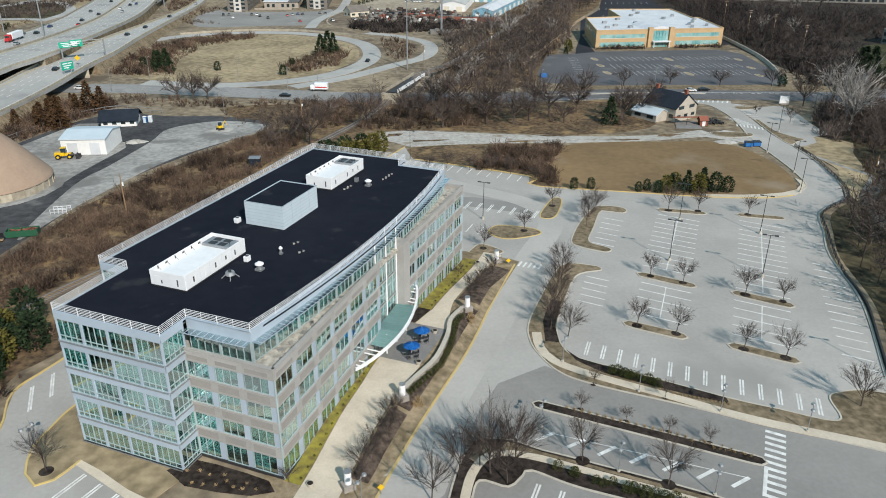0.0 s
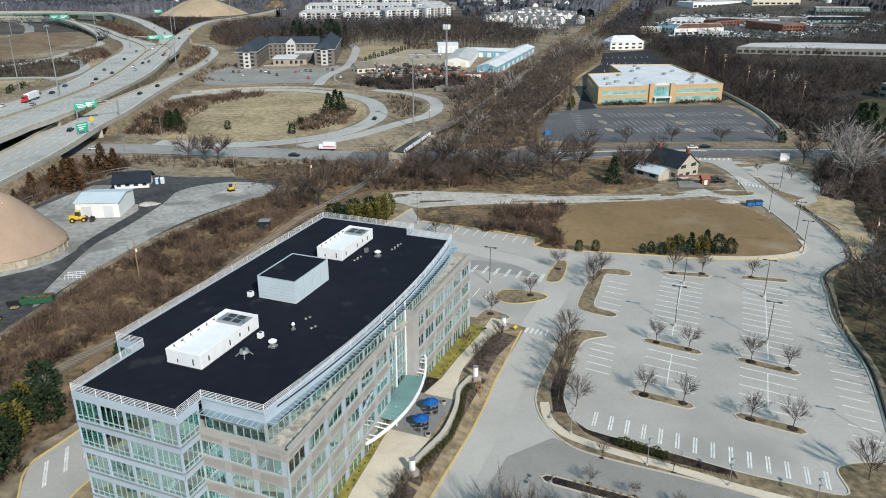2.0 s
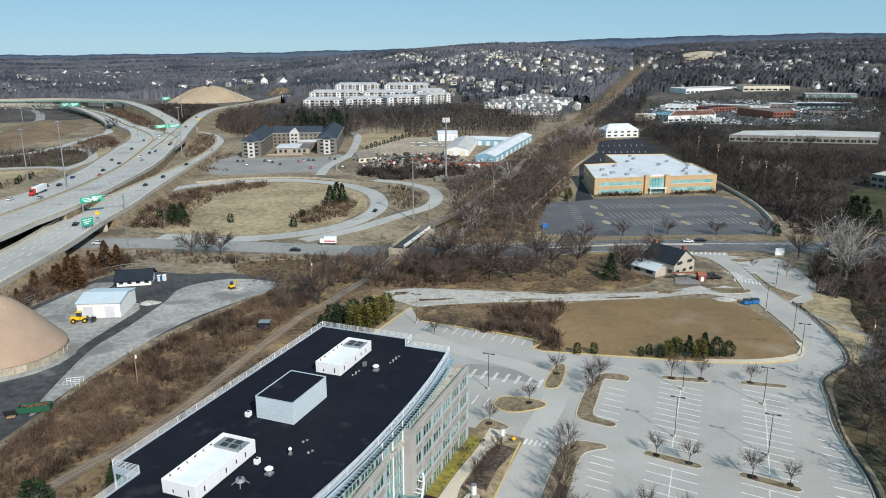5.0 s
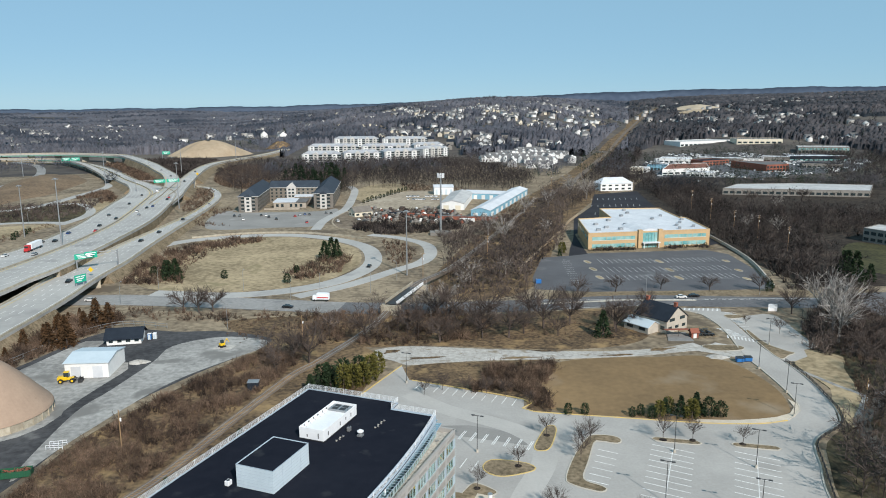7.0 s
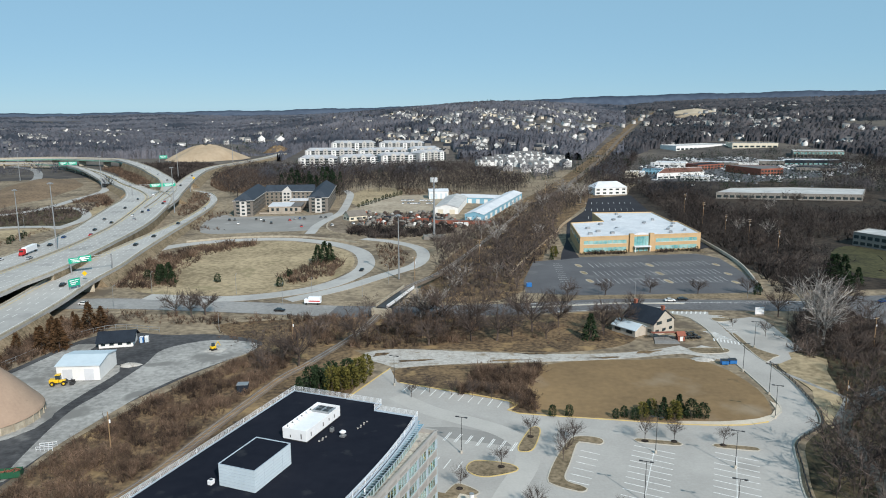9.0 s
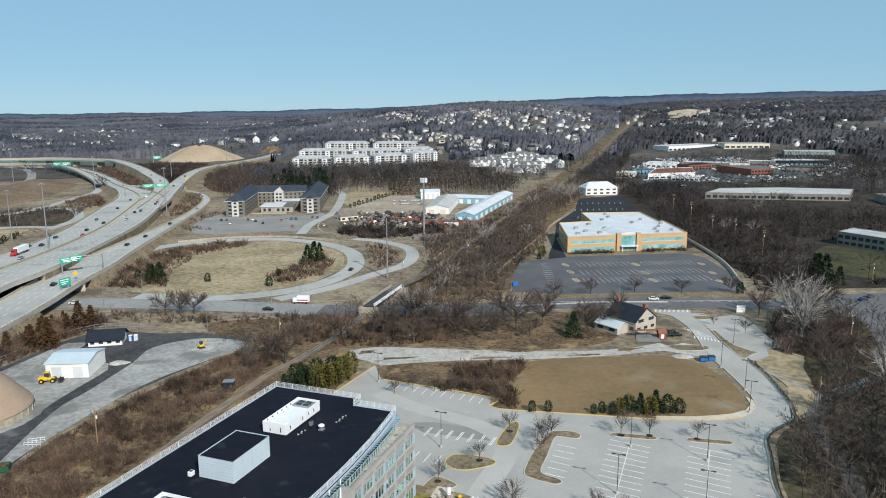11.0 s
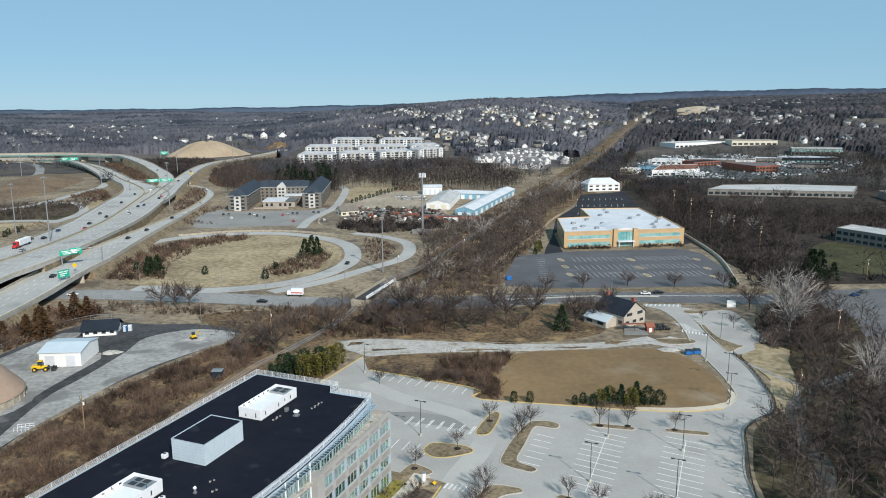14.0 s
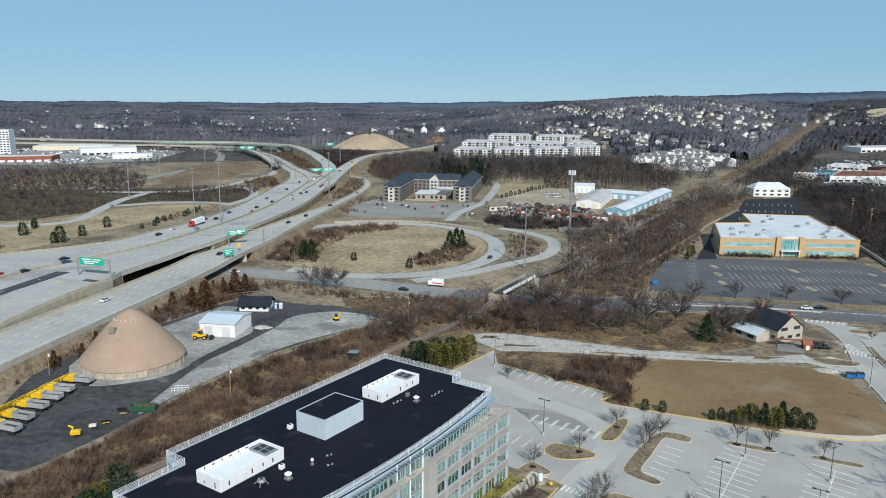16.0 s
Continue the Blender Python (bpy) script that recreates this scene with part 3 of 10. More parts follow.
def scatter(name, base, places, scales, mat, label, category, rng, parent=None):
    """Many turned and scaled copies of small base meshes, joined into one."""
    vs, fs, count = [], [], 0
    pick = rng.integers(0, len(base), len(places))
    turn = rng.uniform(0, 2 * np.pi, len(places))
    for i, (bv, bf) in enumerate(base):
        sel = pick == i
        if not sel.any():
            continue
        c, s = np.cos(turn[sel])[:, None], np.sin(turn[sel])[:, None]
        k = scales[sel][:, None]
        wide = k * rng.uniform(0.85, 1.2, k.shape)
        v = np.stack([(bv[None, :, 0] * c - bv[None, :, 1] * s) * wide, (bv[None, :, 0] * s + bv[None, :, 1] * c) * wide, bv[None, :, 2] * k], -1) + places[sel][:, None, :]
        n = sel.sum()
        fs.append((bf[None] + (np.arange(n) * len(bv))[:, None, None] + count).reshape(-1, 3))
        vs.append(v.reshape(-1, 3))
        count += n * len(bv)
    return joined(name, np.concatenate(vs), np.concatenate(fs), mat, label, category, parent=parent)


def spread(poly, spacing, rng, holes=()):
    """Jittered places inside a polygon."""
    p = np.array([q[:2] for q in poly], float)
    lo, hi = p.min(0), p.max(0)
    gx, gy = np.meshgrid(np.arange(lo[0], hi[0], spacing), np.arange(lo[1], hi[1], spacing))
    pts = np.stack([gx.ravel(), gy.ravel()], 1) + rng.uniform(-0.5, 0.5, (gx.size, 2)) * spacing
    keep = inside(pts, poly)
    for h in holes:
        keep &= ~inside(pts, h)
    pts = pts[keep]
    return np.column_stack([pts, hill(pts[:, 0], pts[:, 1])])


# ---- ground and roads ----
def ground_sheet():
    radii = [0, 60, 120, 180, 240, 320, 400, 500, 600, 720, 850, 1000] + [1000 + 75 * i for i in range(1, 53)]
    around = 360
    vs = [(0.0, 0.0, 0.0)]
    for r in radii[1:]:
        a = np.arange(around) * 2 * np.pi / around
        x, y = np.sin(a) * r, np.cos(a) * r
        vs += list(zip(x, y, hill(x, y)))
    fs = [(0, 1 + (j + 1) % around, 1 + j) for j in range(around)]
    for i in range(len(radii) - 2):
        for j in range(around):
            a, b = 1 + i * around + j, 1 + i * around + (j + 1) % around
            fs += [(a, b, b + around), (a, b + around, a + around)]
    fs = np.array(fs)
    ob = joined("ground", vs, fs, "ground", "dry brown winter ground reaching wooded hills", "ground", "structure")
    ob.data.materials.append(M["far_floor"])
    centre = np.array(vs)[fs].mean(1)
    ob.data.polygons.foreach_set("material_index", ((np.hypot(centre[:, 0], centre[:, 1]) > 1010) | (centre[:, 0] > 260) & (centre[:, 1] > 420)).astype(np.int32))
    return ob


ground_sheet()

# patches of ground
BRUSH = [(-99, 128), (-92, 141), (-87, 163), (-82, 190), (-66, 224), (-47, 257), (-30, 262), (-9, 250), (-12, 214), (-26, 186), (-46, 150), (-62, 119), (-67, 108), (-68, 60), (-110, 60)]
fill("brush_ground", BRUSH, 0.03, "litter", "orange-brown leaf litter under scrub", "ground")
fill("woods_ground", [(117, 181), (122, 192), (127, 204), (127.5, 216), (128, 228), (140, 238), (152, 262), (190, 278), (240, 240), (260, 120), (200, 60), (78, 66), (74, 96), (80, 108), (88.5, 127), (93.6, 147), (99.5, 160), (106, 172), (117, 181)], 0.03, "shade_grass", "leaf litter and patchy grass beside the creek, darkened for shade", "ground")
fill("woods_floor", [(60, 330), (110, 480), (160, 600), (205, 690), (150, 690), (95, 560), (40, 430), (15, 330)], 0.03, "litter", "leaf litter under bare woods", "ground")
fill("woods_floor", [(192, 330), (192, 420), (205, 560), (232, 700), (300, 800), (470, 780), (560, 620), (600, 450), (520, 330), (300, 322), (226, 322)], 0.03, "woods", "leaf litter under dense bare woods, darkened for tree shade", "ground")
fill("scrub_ground", [(-50, 257), (-60, 275), (-66, 292), (-20, 296), (40, 292), (95, 294), (90, 258), (60, 247), (12, 255), (-9, 255)], 0.036, "litter", "brown grass under trees by the lane", "ground")
fill("creek_verge", [(122, 196), (127.6, 206), (128.2, 226), (133, 234), (141, 240), (148, 232), (142, 222), (136, 206), (130, 194), (124, 184), (118, 180)], 0.045, "tan_grass", "tan grass verge above the creek", "verge")
tagged(part("dirt_path", strip(smooth([(124, 228), (127.5, 219), (131, 208), (134, 200), (130, 194), (124, 187)], 2), 1.6, 0.1, 0.06), "gravel"), "worn dirt path to the creek", "footpath", kind="structure")
tagged(part("creek", strip(smooth([(170, 216), (155, 208), (143, 200), (134, 194), (123, 184), (118, 172), (115, 160), (111, 148), (100, 128), (92, 100)], 3), 4.2, 0.1, 0.055), "water"), "shallow creek over grey stones", "creek", kind="structure")
fill("brown_field", [(41, 213), (50, 233), (66, 237.5), (85, 237), (101, 237), (109, 228), (111.5, 214), (111, 203), (107, 191), (102, 187), (94, 185.2), (80, 186.8), (60, 191.5), (42, 197)], 0.05, "field", "bare brown field of dormant grass", "field")
fill("verge", [(3, 222.5), (35, 205.5), (33, 197), (41, 196), (44, 212), (52, 235), (30, 237), (3, 235)], 0.04, "litter", "brown verge with scrub beside the field", "ground")
fill("side_lawn", [(-53.5, 104), (-55, 99), (-56, 94), (-54.6, 88.6), (-52.4, 86.2), (-50.3, 87.2), (-48.3, 91), (-36.5, 82.4), (-33, 87), (-48, 96), (-49, 104)], 0.16, "tan_grass", "tan dormant lawn beside the drive", "lawn")
fill("brown_bed", [(-36, 88), (-33, 85), (-24, 82.5), (-21, 83), (-22, 85), (-33, 90)], 0.17, "mulch", "dark mulch bed along the facade", "flower bed")

# the parking lot and its drives
WEST_EDGE = [(-16, 50), (-7.7, 81), (-1.3, 95.8), (7.9, 115.2), (14, 130.8), (21.5, 148), (17, 152.5), (11, 153), (9, 160), (-4, 170), (-26, 180), (-12, 212), (0.3, 235.5), (2.4, 223), (4, 222), (34.9, 204.9), (34, 199.5), (36, 196.4), (40.9, 194.9), (60.6, 190), (79.8, 185.3), (94.8, 183.6), (103, 185), (108, 189.5), (111.3, 194)]
EAST_EDGE = [(113.6, 206), (115, 222), (115.4, 231.6), (117.4, 243.6), (120, 255.5), (122.2, 270), (121.5, 284), (117, 291), (117, 294), (133, 292), (131.4, 288), (128.6, 265.6), (126, 244.7), (126.1, 229.3), (125.2, 215.7), (123.6, 203.5), (120.5, 192.6), (115.5, 182.2), (103.3, 173), (97.3, 160.5), (91.6, 148), (86, 127), (74.6, 101.8), (70, 92), (90, 60), (86, 50)]
LOT = WEST_EDGE + EAST_EDGE
lot = fill("parking_lot", LOT, 0.07, "asphalt", "wide pale grey empty parking lot with white bays", "parking lot", sharp=True)
fill("west_drive", [(-66, 75), (-64, 90), (-62.3, 98.4), (-64.4, 107.7), (-60.5, 116.6), (-45, 150), (-25, 185), (-14, 208), (-9, 206), (-20, 178), (-38, 140), (-50, 112), (-53.5, 104), (-55, 99), (-55.9, 94), (-54.6, 88.6), (-52.4, 86.2), (-50.3, 87.2), (-48.3, 90.3), (-36, 81.8), (-24, 73), (-30, 55), (-50, 50)], 0.065, "asphalt", "grey drive beside the office building", "drive")
fill("dark_bay_strip", [(9, 189.5), (17.3, 189.2), (33, 181.8), (30.6, 176.4), (13.5, 183.3)], 0.075, "drive", "strip of darker asphalt bays", "asphalt", sharp=True)
# Darker paving; part of its tone stands in for angle-dependent sheen.
fill("south_drive", [(11.5, 105), (20, 109.5), (26.4, 103.9), (38.5, 97.7), (54.8, 89.4), (64, 84.8), (82, 75.5), (89, 61), (84, 51), (-15, 51), (-6, 74), (1, 81), (5, 92), (8, 99)], 0.075, "drive", "darker worn asphalt of the southern drive, partly toned for sheen", "drive", sharp=True)
for x, y, rx, ry, turn in ((8, 242.5, 6, 1.0, 5), (40, 240.2, 7, 0.8, 0), (74, 240, 6, 0.8, 0), (90, 244.6, 5, 1.2, 12), (-3, 250, 3, 1.6, 30), (50, 246.2, 6, 0.8, -10)):
    c, k = math.cos(radians(turn)), math.sin(radians(turn))
    ring = [(math.cos(a) * rx * (1 + 0.3 * math.sin(3 * a + x)), math.sin(a) * ry * (1 + 0.35 * math.cos(4 * a + y))) for a in (q * math.tau / 14 for q in range(14))]
    fill("lane_litter", [(x + p * c - q * k, y + p * k + q * c) for p, q in ring], 0.066, "litter", "drift of brown leaves on the lane", "leaf litter", step=1.0)
fill("old_lane", [(-8.5, 252), (0, 255), (12, 253.6), (32, 249.3), (62, 244.7), (82, 244.6), (96, 247.5), (104, 250.5), (106, 246), (112, 250), (117, 246), (115, 234), (108, 238), (102, 242), (80, 238.6), (51, 237.8), (31, 238.4), (12, 237.4), (2, 236), (-2, 240), (-9, 247)], 0.06, "lane", "cracked pale concrete lane", "lane")
fill("small_lot", [(131.6, 288), (137, 281), (150, 281.5), (147, 255), (145.3, 242), (139, 240), (136.4, 233.4), (130, 229.3), (126.5, 230), (126.5, 244), (129, 262)], 0.062, "asphalt", "small pale parking lot by the street", "parking lot")
tagged(part("worn_lane", strip(smooth([(-4.5, 84), (4.5, 104), (13, 122), (20, 139.5), (26, 153), (34, 171), (30, 185), (12, 200), (2, 212)], 3), 6.0, 0.02, 0.082), "pale_worn"), "paler worn lane in the drive asphalt", "road", kind="structure")


def kerbed(name, outline, mat, label, kerb="kerb", step=0.8, group="", h=0.2):
    line = smooth(outline, step, True)
    ob = empty(name, pose(0, 0, 0), label, "traffic island", group)
    part("soil", slab([(p.x, p.y) for p in line], 0, h - 0.03), mat, ob)
    part("kerb", strip(line, 0.28, h, h, True), kerb, ob)
    return ob


def rounded(a, b, w):
    """An oval island outline from end a to end b."""
    a, b = Vector(a), Vector(b)
    d = (b - a).normalized()
    n = Vector((-d.y, d.x)) * w / 2
    return [a, a + d * w * 0.35 + n * 0.85, a + d * w + n, b - d * w + n, b - d * w * 0.35 + n * 0.85, b, b - d * w * 0.35 - n * 0.85, b - d * w - n, a + d * w - n, a + d * w * 0.35 - n * 0.85]


SMALL = [((46.2, 142.2), (56.4, 135.5)), ((37.2, 122.6), (47.2, 116.5)), ((62.4, 132.9), (72.2, 126.2)), ((53.3, 113.9), (63.3, 107.6)), ((62.8, 177.6), (74.4, 174)), ((81.6, 172.9), (92.7, 169.6))]
for a, b in SMALL:
    kerbed("bay_island", rounded(a, b, 2.3), "lawn", "kerbed island of dry grass in the lot", "yellow_kerb" if a[1] < 140 and a[0] > 40 and a[0] < 47 else "kerb", group="bay islands")
kerbed("kerbed_island", [(36.4, 159.6), (37.2, 156.6), (40, 154.4), (42.8, 153), (44.3, 154.2), (43.2, 155.9), (41, 157.6), (40.6, 160.2), (43.6, 167), (47.6, 176.4), (49.4, 177.2), (53.4, 175.7), (54.9, 177.6), (53.6, 179.8), (49, 180.8), (46.2, 178.8), (41, 170.2)], "lawn", "kerbed wedge of dry grass with bare tree", group="drive islands")
kerbed("kerbed_island", [(20.5, 169.5), (18.2, 166.5), (19, 163.3), (22.7, 161.5), (29.9, 163.8), (29.3, 166.8), (25, 168.8)], "lawn", "kerbed grass island by the entrance", "yellow_kerb", group="drive islands")
kerbed("kerbed_island", [(13.2, 156.7), (15.6, 159), (19.8, 155), (18, 153.2), (14.4, 152.6), (12, 154)], "lawn", "kerbed lawn beside the building end", "kerb", group="drive islands")
kerbed("kerbed_island", [(39.3, 187.3), (37, 185.5), (32.2, 175.4), (33.5, 173.2), (36.2, 175), (39.8, 184.5)], "lawn", "narrow kerbed island with yellow kerb", "yellow_kerb", group="drive islands")
kerbed("kerbed_island", [(31, 146.6), (23.1, 131.3), (19.7, 122.9), (19, 117.7), (19.6, 113.3), (21.8, 107.8), (26.4, 103.9), (38.5, 97.7), (54.8, 89.4), (64, 84.8), (82, 75.5), (84, 79), (74, 97), (63.6, 98.6), (61, 92.2), (53, 95.6), (46, 99.2), (33.5, 107), (26, 111.6), (24.2, 116), (24.8, 122), (28.2, 131), (33.4, 142), (39.2, 144.3), (37.6, 146.6)], "lawn", "long kerbed verge with walk, mulch and trees", group="drive islands")
kerbed("kerbed_island", rounded((16, 99.5), (45.8, 83.9), 1.9), "mulch", "narrow mulched island with clipped grass tufts", group="drive islands")
kerbed("kerbed_island", [(2.3, 83), (4.4, 88.6), (6.5, 91.4), (11, 91.1), (15.4, 88.6), (20, 86.4), (38, 77), (37, 73.5), (20.2, 80.3), (13.2, 84.6), (11.8, 83.8), (9.5, 81.8), (5.8, 83.2), (4, 79), (1, 77)], "mulch", "kerbed bed with bare trees and shrubs", group="drive islands")
kerbed("kerbed_island", [(106, 247), (117, 246.5), (119.5, 243.8), (116.5, 241.2), (108, 241.5)], "lawn", "kerbed grass island by the lane", group="drive islands")
kerbed("kerbed_island", [(129.6, 281), (131.2, 283), (137, 281.8), (137.4, 279), (131, 278)], "lawn", "kerbed grass island in the small lot", group="drive islands")
kerbed("kerbed_island", [(126.3, 232), (126.6, 244), (128.8, 261), (130.4, 262), (129.4, 248), (132, 240), (134, 237), (131, 235)], "lawn", "kerbed strip between drive and small lot", group="drive islands")
fill("bed_grass", [(4.9, 87.5), (6.9, 90.9), (11, 90.6), (15.3, 88.1), (19.8, 85.9), (37.4, 76.9), (37.1, 76.2), (22.3, 84.0), (13.2, 88.4), (8, 88.8), (5.6, 86.8)], 0.205, "lawn", "brown grass strip along the kerbed bed", "grass", sharp=True)
fill("mulch_bed", [(24.6, 114), (25.6, 110.6), (29, 106.9), (39, 100.9), (46.3, 97.2), (46.4, 98.7), (33.6, 106.5), (26.2, 111.2)], 0.21, "mulch", "dark mulch bed beside the bays", "flower bed")
fill("mulch_bed", [(22.6, 124), (21.6, 117), (24, 116.4), (24.4, 122), (27.6, 131), (26, 132)], 0.21, "mulch", "dark mulch under bare trees", "flower bed")
part("walk", strip(smooth([(20.6, 120), (20.3, 115), (21.8, 110.8), (26.8, 106.5), (38.1, 99.5), (48.7, 93), (64.2, 85.8), (82, 77)], 1.5), 1.7, 0.2, 0.225), "walk").name = "footpath"
tagged(bpy.data.objects["footpath"], "pale concrete footpath along the verge", "footpath", kind="structure")
tagged(part("footpath", strip(smooth([(3, 78), (5, 84.5), (8, 88), (13, 87.6), (22, 83.2), (38, 75)], 1.5), 1.3, 0.2, 0.225), "walk"), "pale concrete footpath through a bed", "footpath", kind="structure")
tagged(part("footpath", strip(smooth([(-49.2, 91.8), (-43, 86.9), (-36.2, 81.4), (-25, 72)], 3), 2.1, 0.2, 0.14), "walk"), "pale concrete walk beside the bays", "footpath", kind="structure")
line = smooth([(-12.5, 70), (-7.8, 81), (-1.4, 95.8), (7.8, 115.2), (13.9, 130.8), (21.3, 148)], 3)
tagged(part("drive_kerb", strip(line, 0.35, 0.2, 0.2), "yellow_kerb"), "yellow-painted kerb along the drive", "kerb", kind="structure")
for outline in ([(-65.9, 75), (-64, 90), (-62.4, 98.4), (-64.5, 107.7), (-60.6, 116.6), (-45, 150)], [(-12, 212.5), (-6, 224), (0.2, 235.5)], [(-49, 108), (-53.5, 104), (-55, 99), (-55.9, 94), (-54.6, 88.6), (-52.4, 86.2), (-50.3, 87.2), (-48.3, 90.8)],
                [(3.2, 222.6), (34.9, 205.1), (33.4, 199), (36, 196.6), (41, 195.1), (60.6, 190.2), (79.8, 185.5), (94.8, 183.9), (103, 185.3)]):
    tagged(part("kerb", strip(smooth(outline, 2), 0.3, 0.25, 0.24), "yellow_kerb"), "worn yellow kerb", "kerb", kind="structure")
for outline in ([(103, 185.3), (108, 189.6), (111.2, 194), (113.6, 206), (115, 222), (115.4, 231)], [(126.2, 229.3), (125.3, 215.7), (123.7, 203.5), (120.6, 192.6), (115.6, 182.2), (103.4, 173), (97.4, 160.5), (91.7, 148), (86.1, 127), (74.7, 101.8)], [(117.4, 243.6), (120, 255.5), (122.2, 270), (121.5, 284), (117, 290)]):
    tagged(part("kerb", strip(smooth(outline, 2), 0.4, 0.25, 0.24), "kerb"), "pale concrete kerb", "kerb", kind="structure")
fill("field_path", [(103, 185.4), (107, 188.3), (110, 191.5), (111.5, 196), (110.6, 199), (109.4, 193.5), (106, 189.5), (101, 187.4), (90, 186.4), (78, 187.8), (79, 186), (92, 184.3)], 0.22, "walk", "pale concrete strip round the field corner", "footpath")

# painted lines
line_mesh = bpy.data.meshes.new("parking_line")
bm = boxes((-0.5, 0.5, -0.5, 0.5, -0.004, 0.004))
bm.to_mesh(line_mesh)
bm.free()
line_mesh.materials.append(M["paint"])


def mark(a, b, width=0.13, z=0.083, name="parking_line", parent=lot):
    a, b = Vector(a), Vector(b)
    c, d = (a + b) / 2, b - a
    piece(name, line_mesh, Matrix.LocRotScale((c.x, c.y, z), Euler((0, 0, math.atan2(d.y, d.x))), (d.length, width, 1)), parent)


def bays(a, b, reach, count, double=False, both=False, width=0.26):
    """Bay lines at even steps from a to b, each drawn off along reach."""
    a, b, reach = Vector(a), Vector(b), Vector(reach)
    step = (b - a) / (count - 1)
    u = step.normalized() * 0.22
    for i in range(count):
        p = a + step * i
        for off in ((u, -u) if double else (Vector((0, 0)),)):
            mark(p + off - (reach if both else Vector((0, 0))), p + off + reach, width)


U, V = Vector((0.845, -0.535)), Vector((0.425, 0.905))
bays((27.6, 112.3), (59.0, 93.6), Vector((0.39, 0.92)) * 4.4, 14, double=True)
for a, b, n in (((44.6, 123.6), (50.1, 135.6), 5), ((53, 143.4), (66.2, 171.8), 12), ((60, 114.8), (66, 127), 5), ((68.6, 132), (85, 166.5), 14)):
    bays(a, b, U * 5.1, n, both=True)
    mark(a, b, 0.2)
bays((31, 131.5), (35.2, 141.8), U * 5.0, 5)
bays((41, 158.5), (47.6, 173), U * 5.0, 6)
bays((74.8, 104), (90, 142), U * -5.0, 14)
bays((6, 220), (33, 205.6), (-2.2, -4.6), 11)
bays((13.8, 181.2), (30.2, 174.0), (2.3, 4.6), 7, double=True)
bays((2, 172), (18, 163.4), (2.2, 4.6), 7)
bays((-46.6, 88.0), (-30.0, 75.6), (-2.7, -4.6), 7, double=True)
bays((-60.0, 102.7), (-56.4, 109.7), (-2.2, 6.4), 3, double=True)
bays((34, 71.4), (13.6, 82), (-2.2, -4.6), 8, double=True)
bays((127.8, 264), (132, 286), (4.6, 0.4), 8)
for i in range(11):
    p = Vector((50.0, 89.9)).lerp(Vector((43.6, 77.4)), i / 10)
    mark(p - U * 1.4, p + U * 1.4, 0.6)
for i in range(7):
    p = Vector((16.4, 90.6)).lerp(Vector((40.5, 79.6)), i / 6)
    mark(p - Vector((1.5, -0.2)), p + Vector((1.5, 1.7)), 0.55)
mark((17, 92.4), (42, 81.2), 0.12), mark((45.2, 83), (42.4, 77.8), 0.5)
for i in range(9):
    p = Vector((119.4, 256)).lerp(Vector((127.4, 250.4)), i / 8)
    mark(p + Vector((-0.6, -1.6)), p + Vector((0.6, 1.6)), 0.5)
for i in range(6):
    p = Vector((119.6, 266)).lerp(Vector((121.6, 257.5)), i / 5)
    mark(p, p + Vector((4.2, -2.0)), 0.6)
for i in range(8):
    p = Vector((118, 292.5)).lerp(Vector((131, 290.5)), i / 7)
    mark(p + Vector((-0.8, -1.6)), p + Vector((0.8, 1.6)), 0.6)
for i in range(7):
    p = Vector((20.5, 149.2)).lerp(Vector((26.5, 146.6)), i / 6)
    mark(p + Vector((-0.6, -1.1)), p + Vector((0.6, 1.1)), 0.45)


# streets
def street(name, points, width, z, mat, label, thick=0.3, widths=None):
    line = smooth(points, 6)
    return tagged(part(name, strip(line, width, thick, z, widths=widths), mat), label, "road", kind="structure")


street("street", [(-150, 329), (-118, 327), (-85, 321), (-50, 313), (-20, 306), (20, 303), (60, 304), (100, 307.5), (135, 303), (165, 299), (205, 294), (250, 296), (330, 310)], 17, 0.09, "grey_asphalt", "grey two-way street")
street("street_west", [(-150, 329), (-118, 327), (-85, 321), (-50, 313), (-24, 306.8)], 16.4, 0.1, "road", "pale worn concrete stretch of street", 0.1)
fill("crossroads", [(188, 286), (189, 308), (240, 312), (280, 316), (285, 290), (215, 268), (200, 240), (182, 218), (172, 222), (186, 250), (194, 272)], 0.1, "grey_asphalt", "wide grey road junction", "road")
for i in range(40):
    p, q = Vector((100 + i * 2.5, 309.6 - i * 0.26)), Vector((101.6 + i * 2.5, 309.4 - i * 0.26))
    if i % 3:
        mark(p, q, 0.25, 0.1)
mark((60, 311.4), (186, 303.6), 0.3, 0.1), mark((60, 297), (118, 300.2), 0.25, 0.1)
fill("street_median", [(60, 304.5), (100, 307.5), (128, 304.6), (128, 306.2), (100, 309.2), (60, 306.2)], 0.2, "kerb", "pale concrete street median", "median", sharp=True)
fill("street_verge", [(66, 314), (100, 317), (150, 313.5), (188, 309.5), (186, 316), (150, 320.5), (85, 322.5), (66, 322)], 0.12, "lawn", "grass verge between street and car park", "verge", sharp=True)
street("loop_ramp", [(-150, 432, 2), (-131, 464, 1.4), (-100, 480, 0.6), (-66, 481, 0.2), (-38, 465, 0.12), (-19, 440, 0.12), (-12.5, 411, 0.12), (-14.5, 382, 0.12), (-28, 354, 0.12), (-48, 338, 0.12), (-75, 331, 0.12), (-110, 338, 0.12)], 9.5, 0.12, "concrete", "pale curved motorway slip road")
street("slip_road", [(-16, 478), (2, 466), (17.5, 444), (20, 418), (14, 393), (-2, 372), (-22, 346), (-45, 326)], 7.5, 0.11, "concrete", "pale slip road beside the trees")
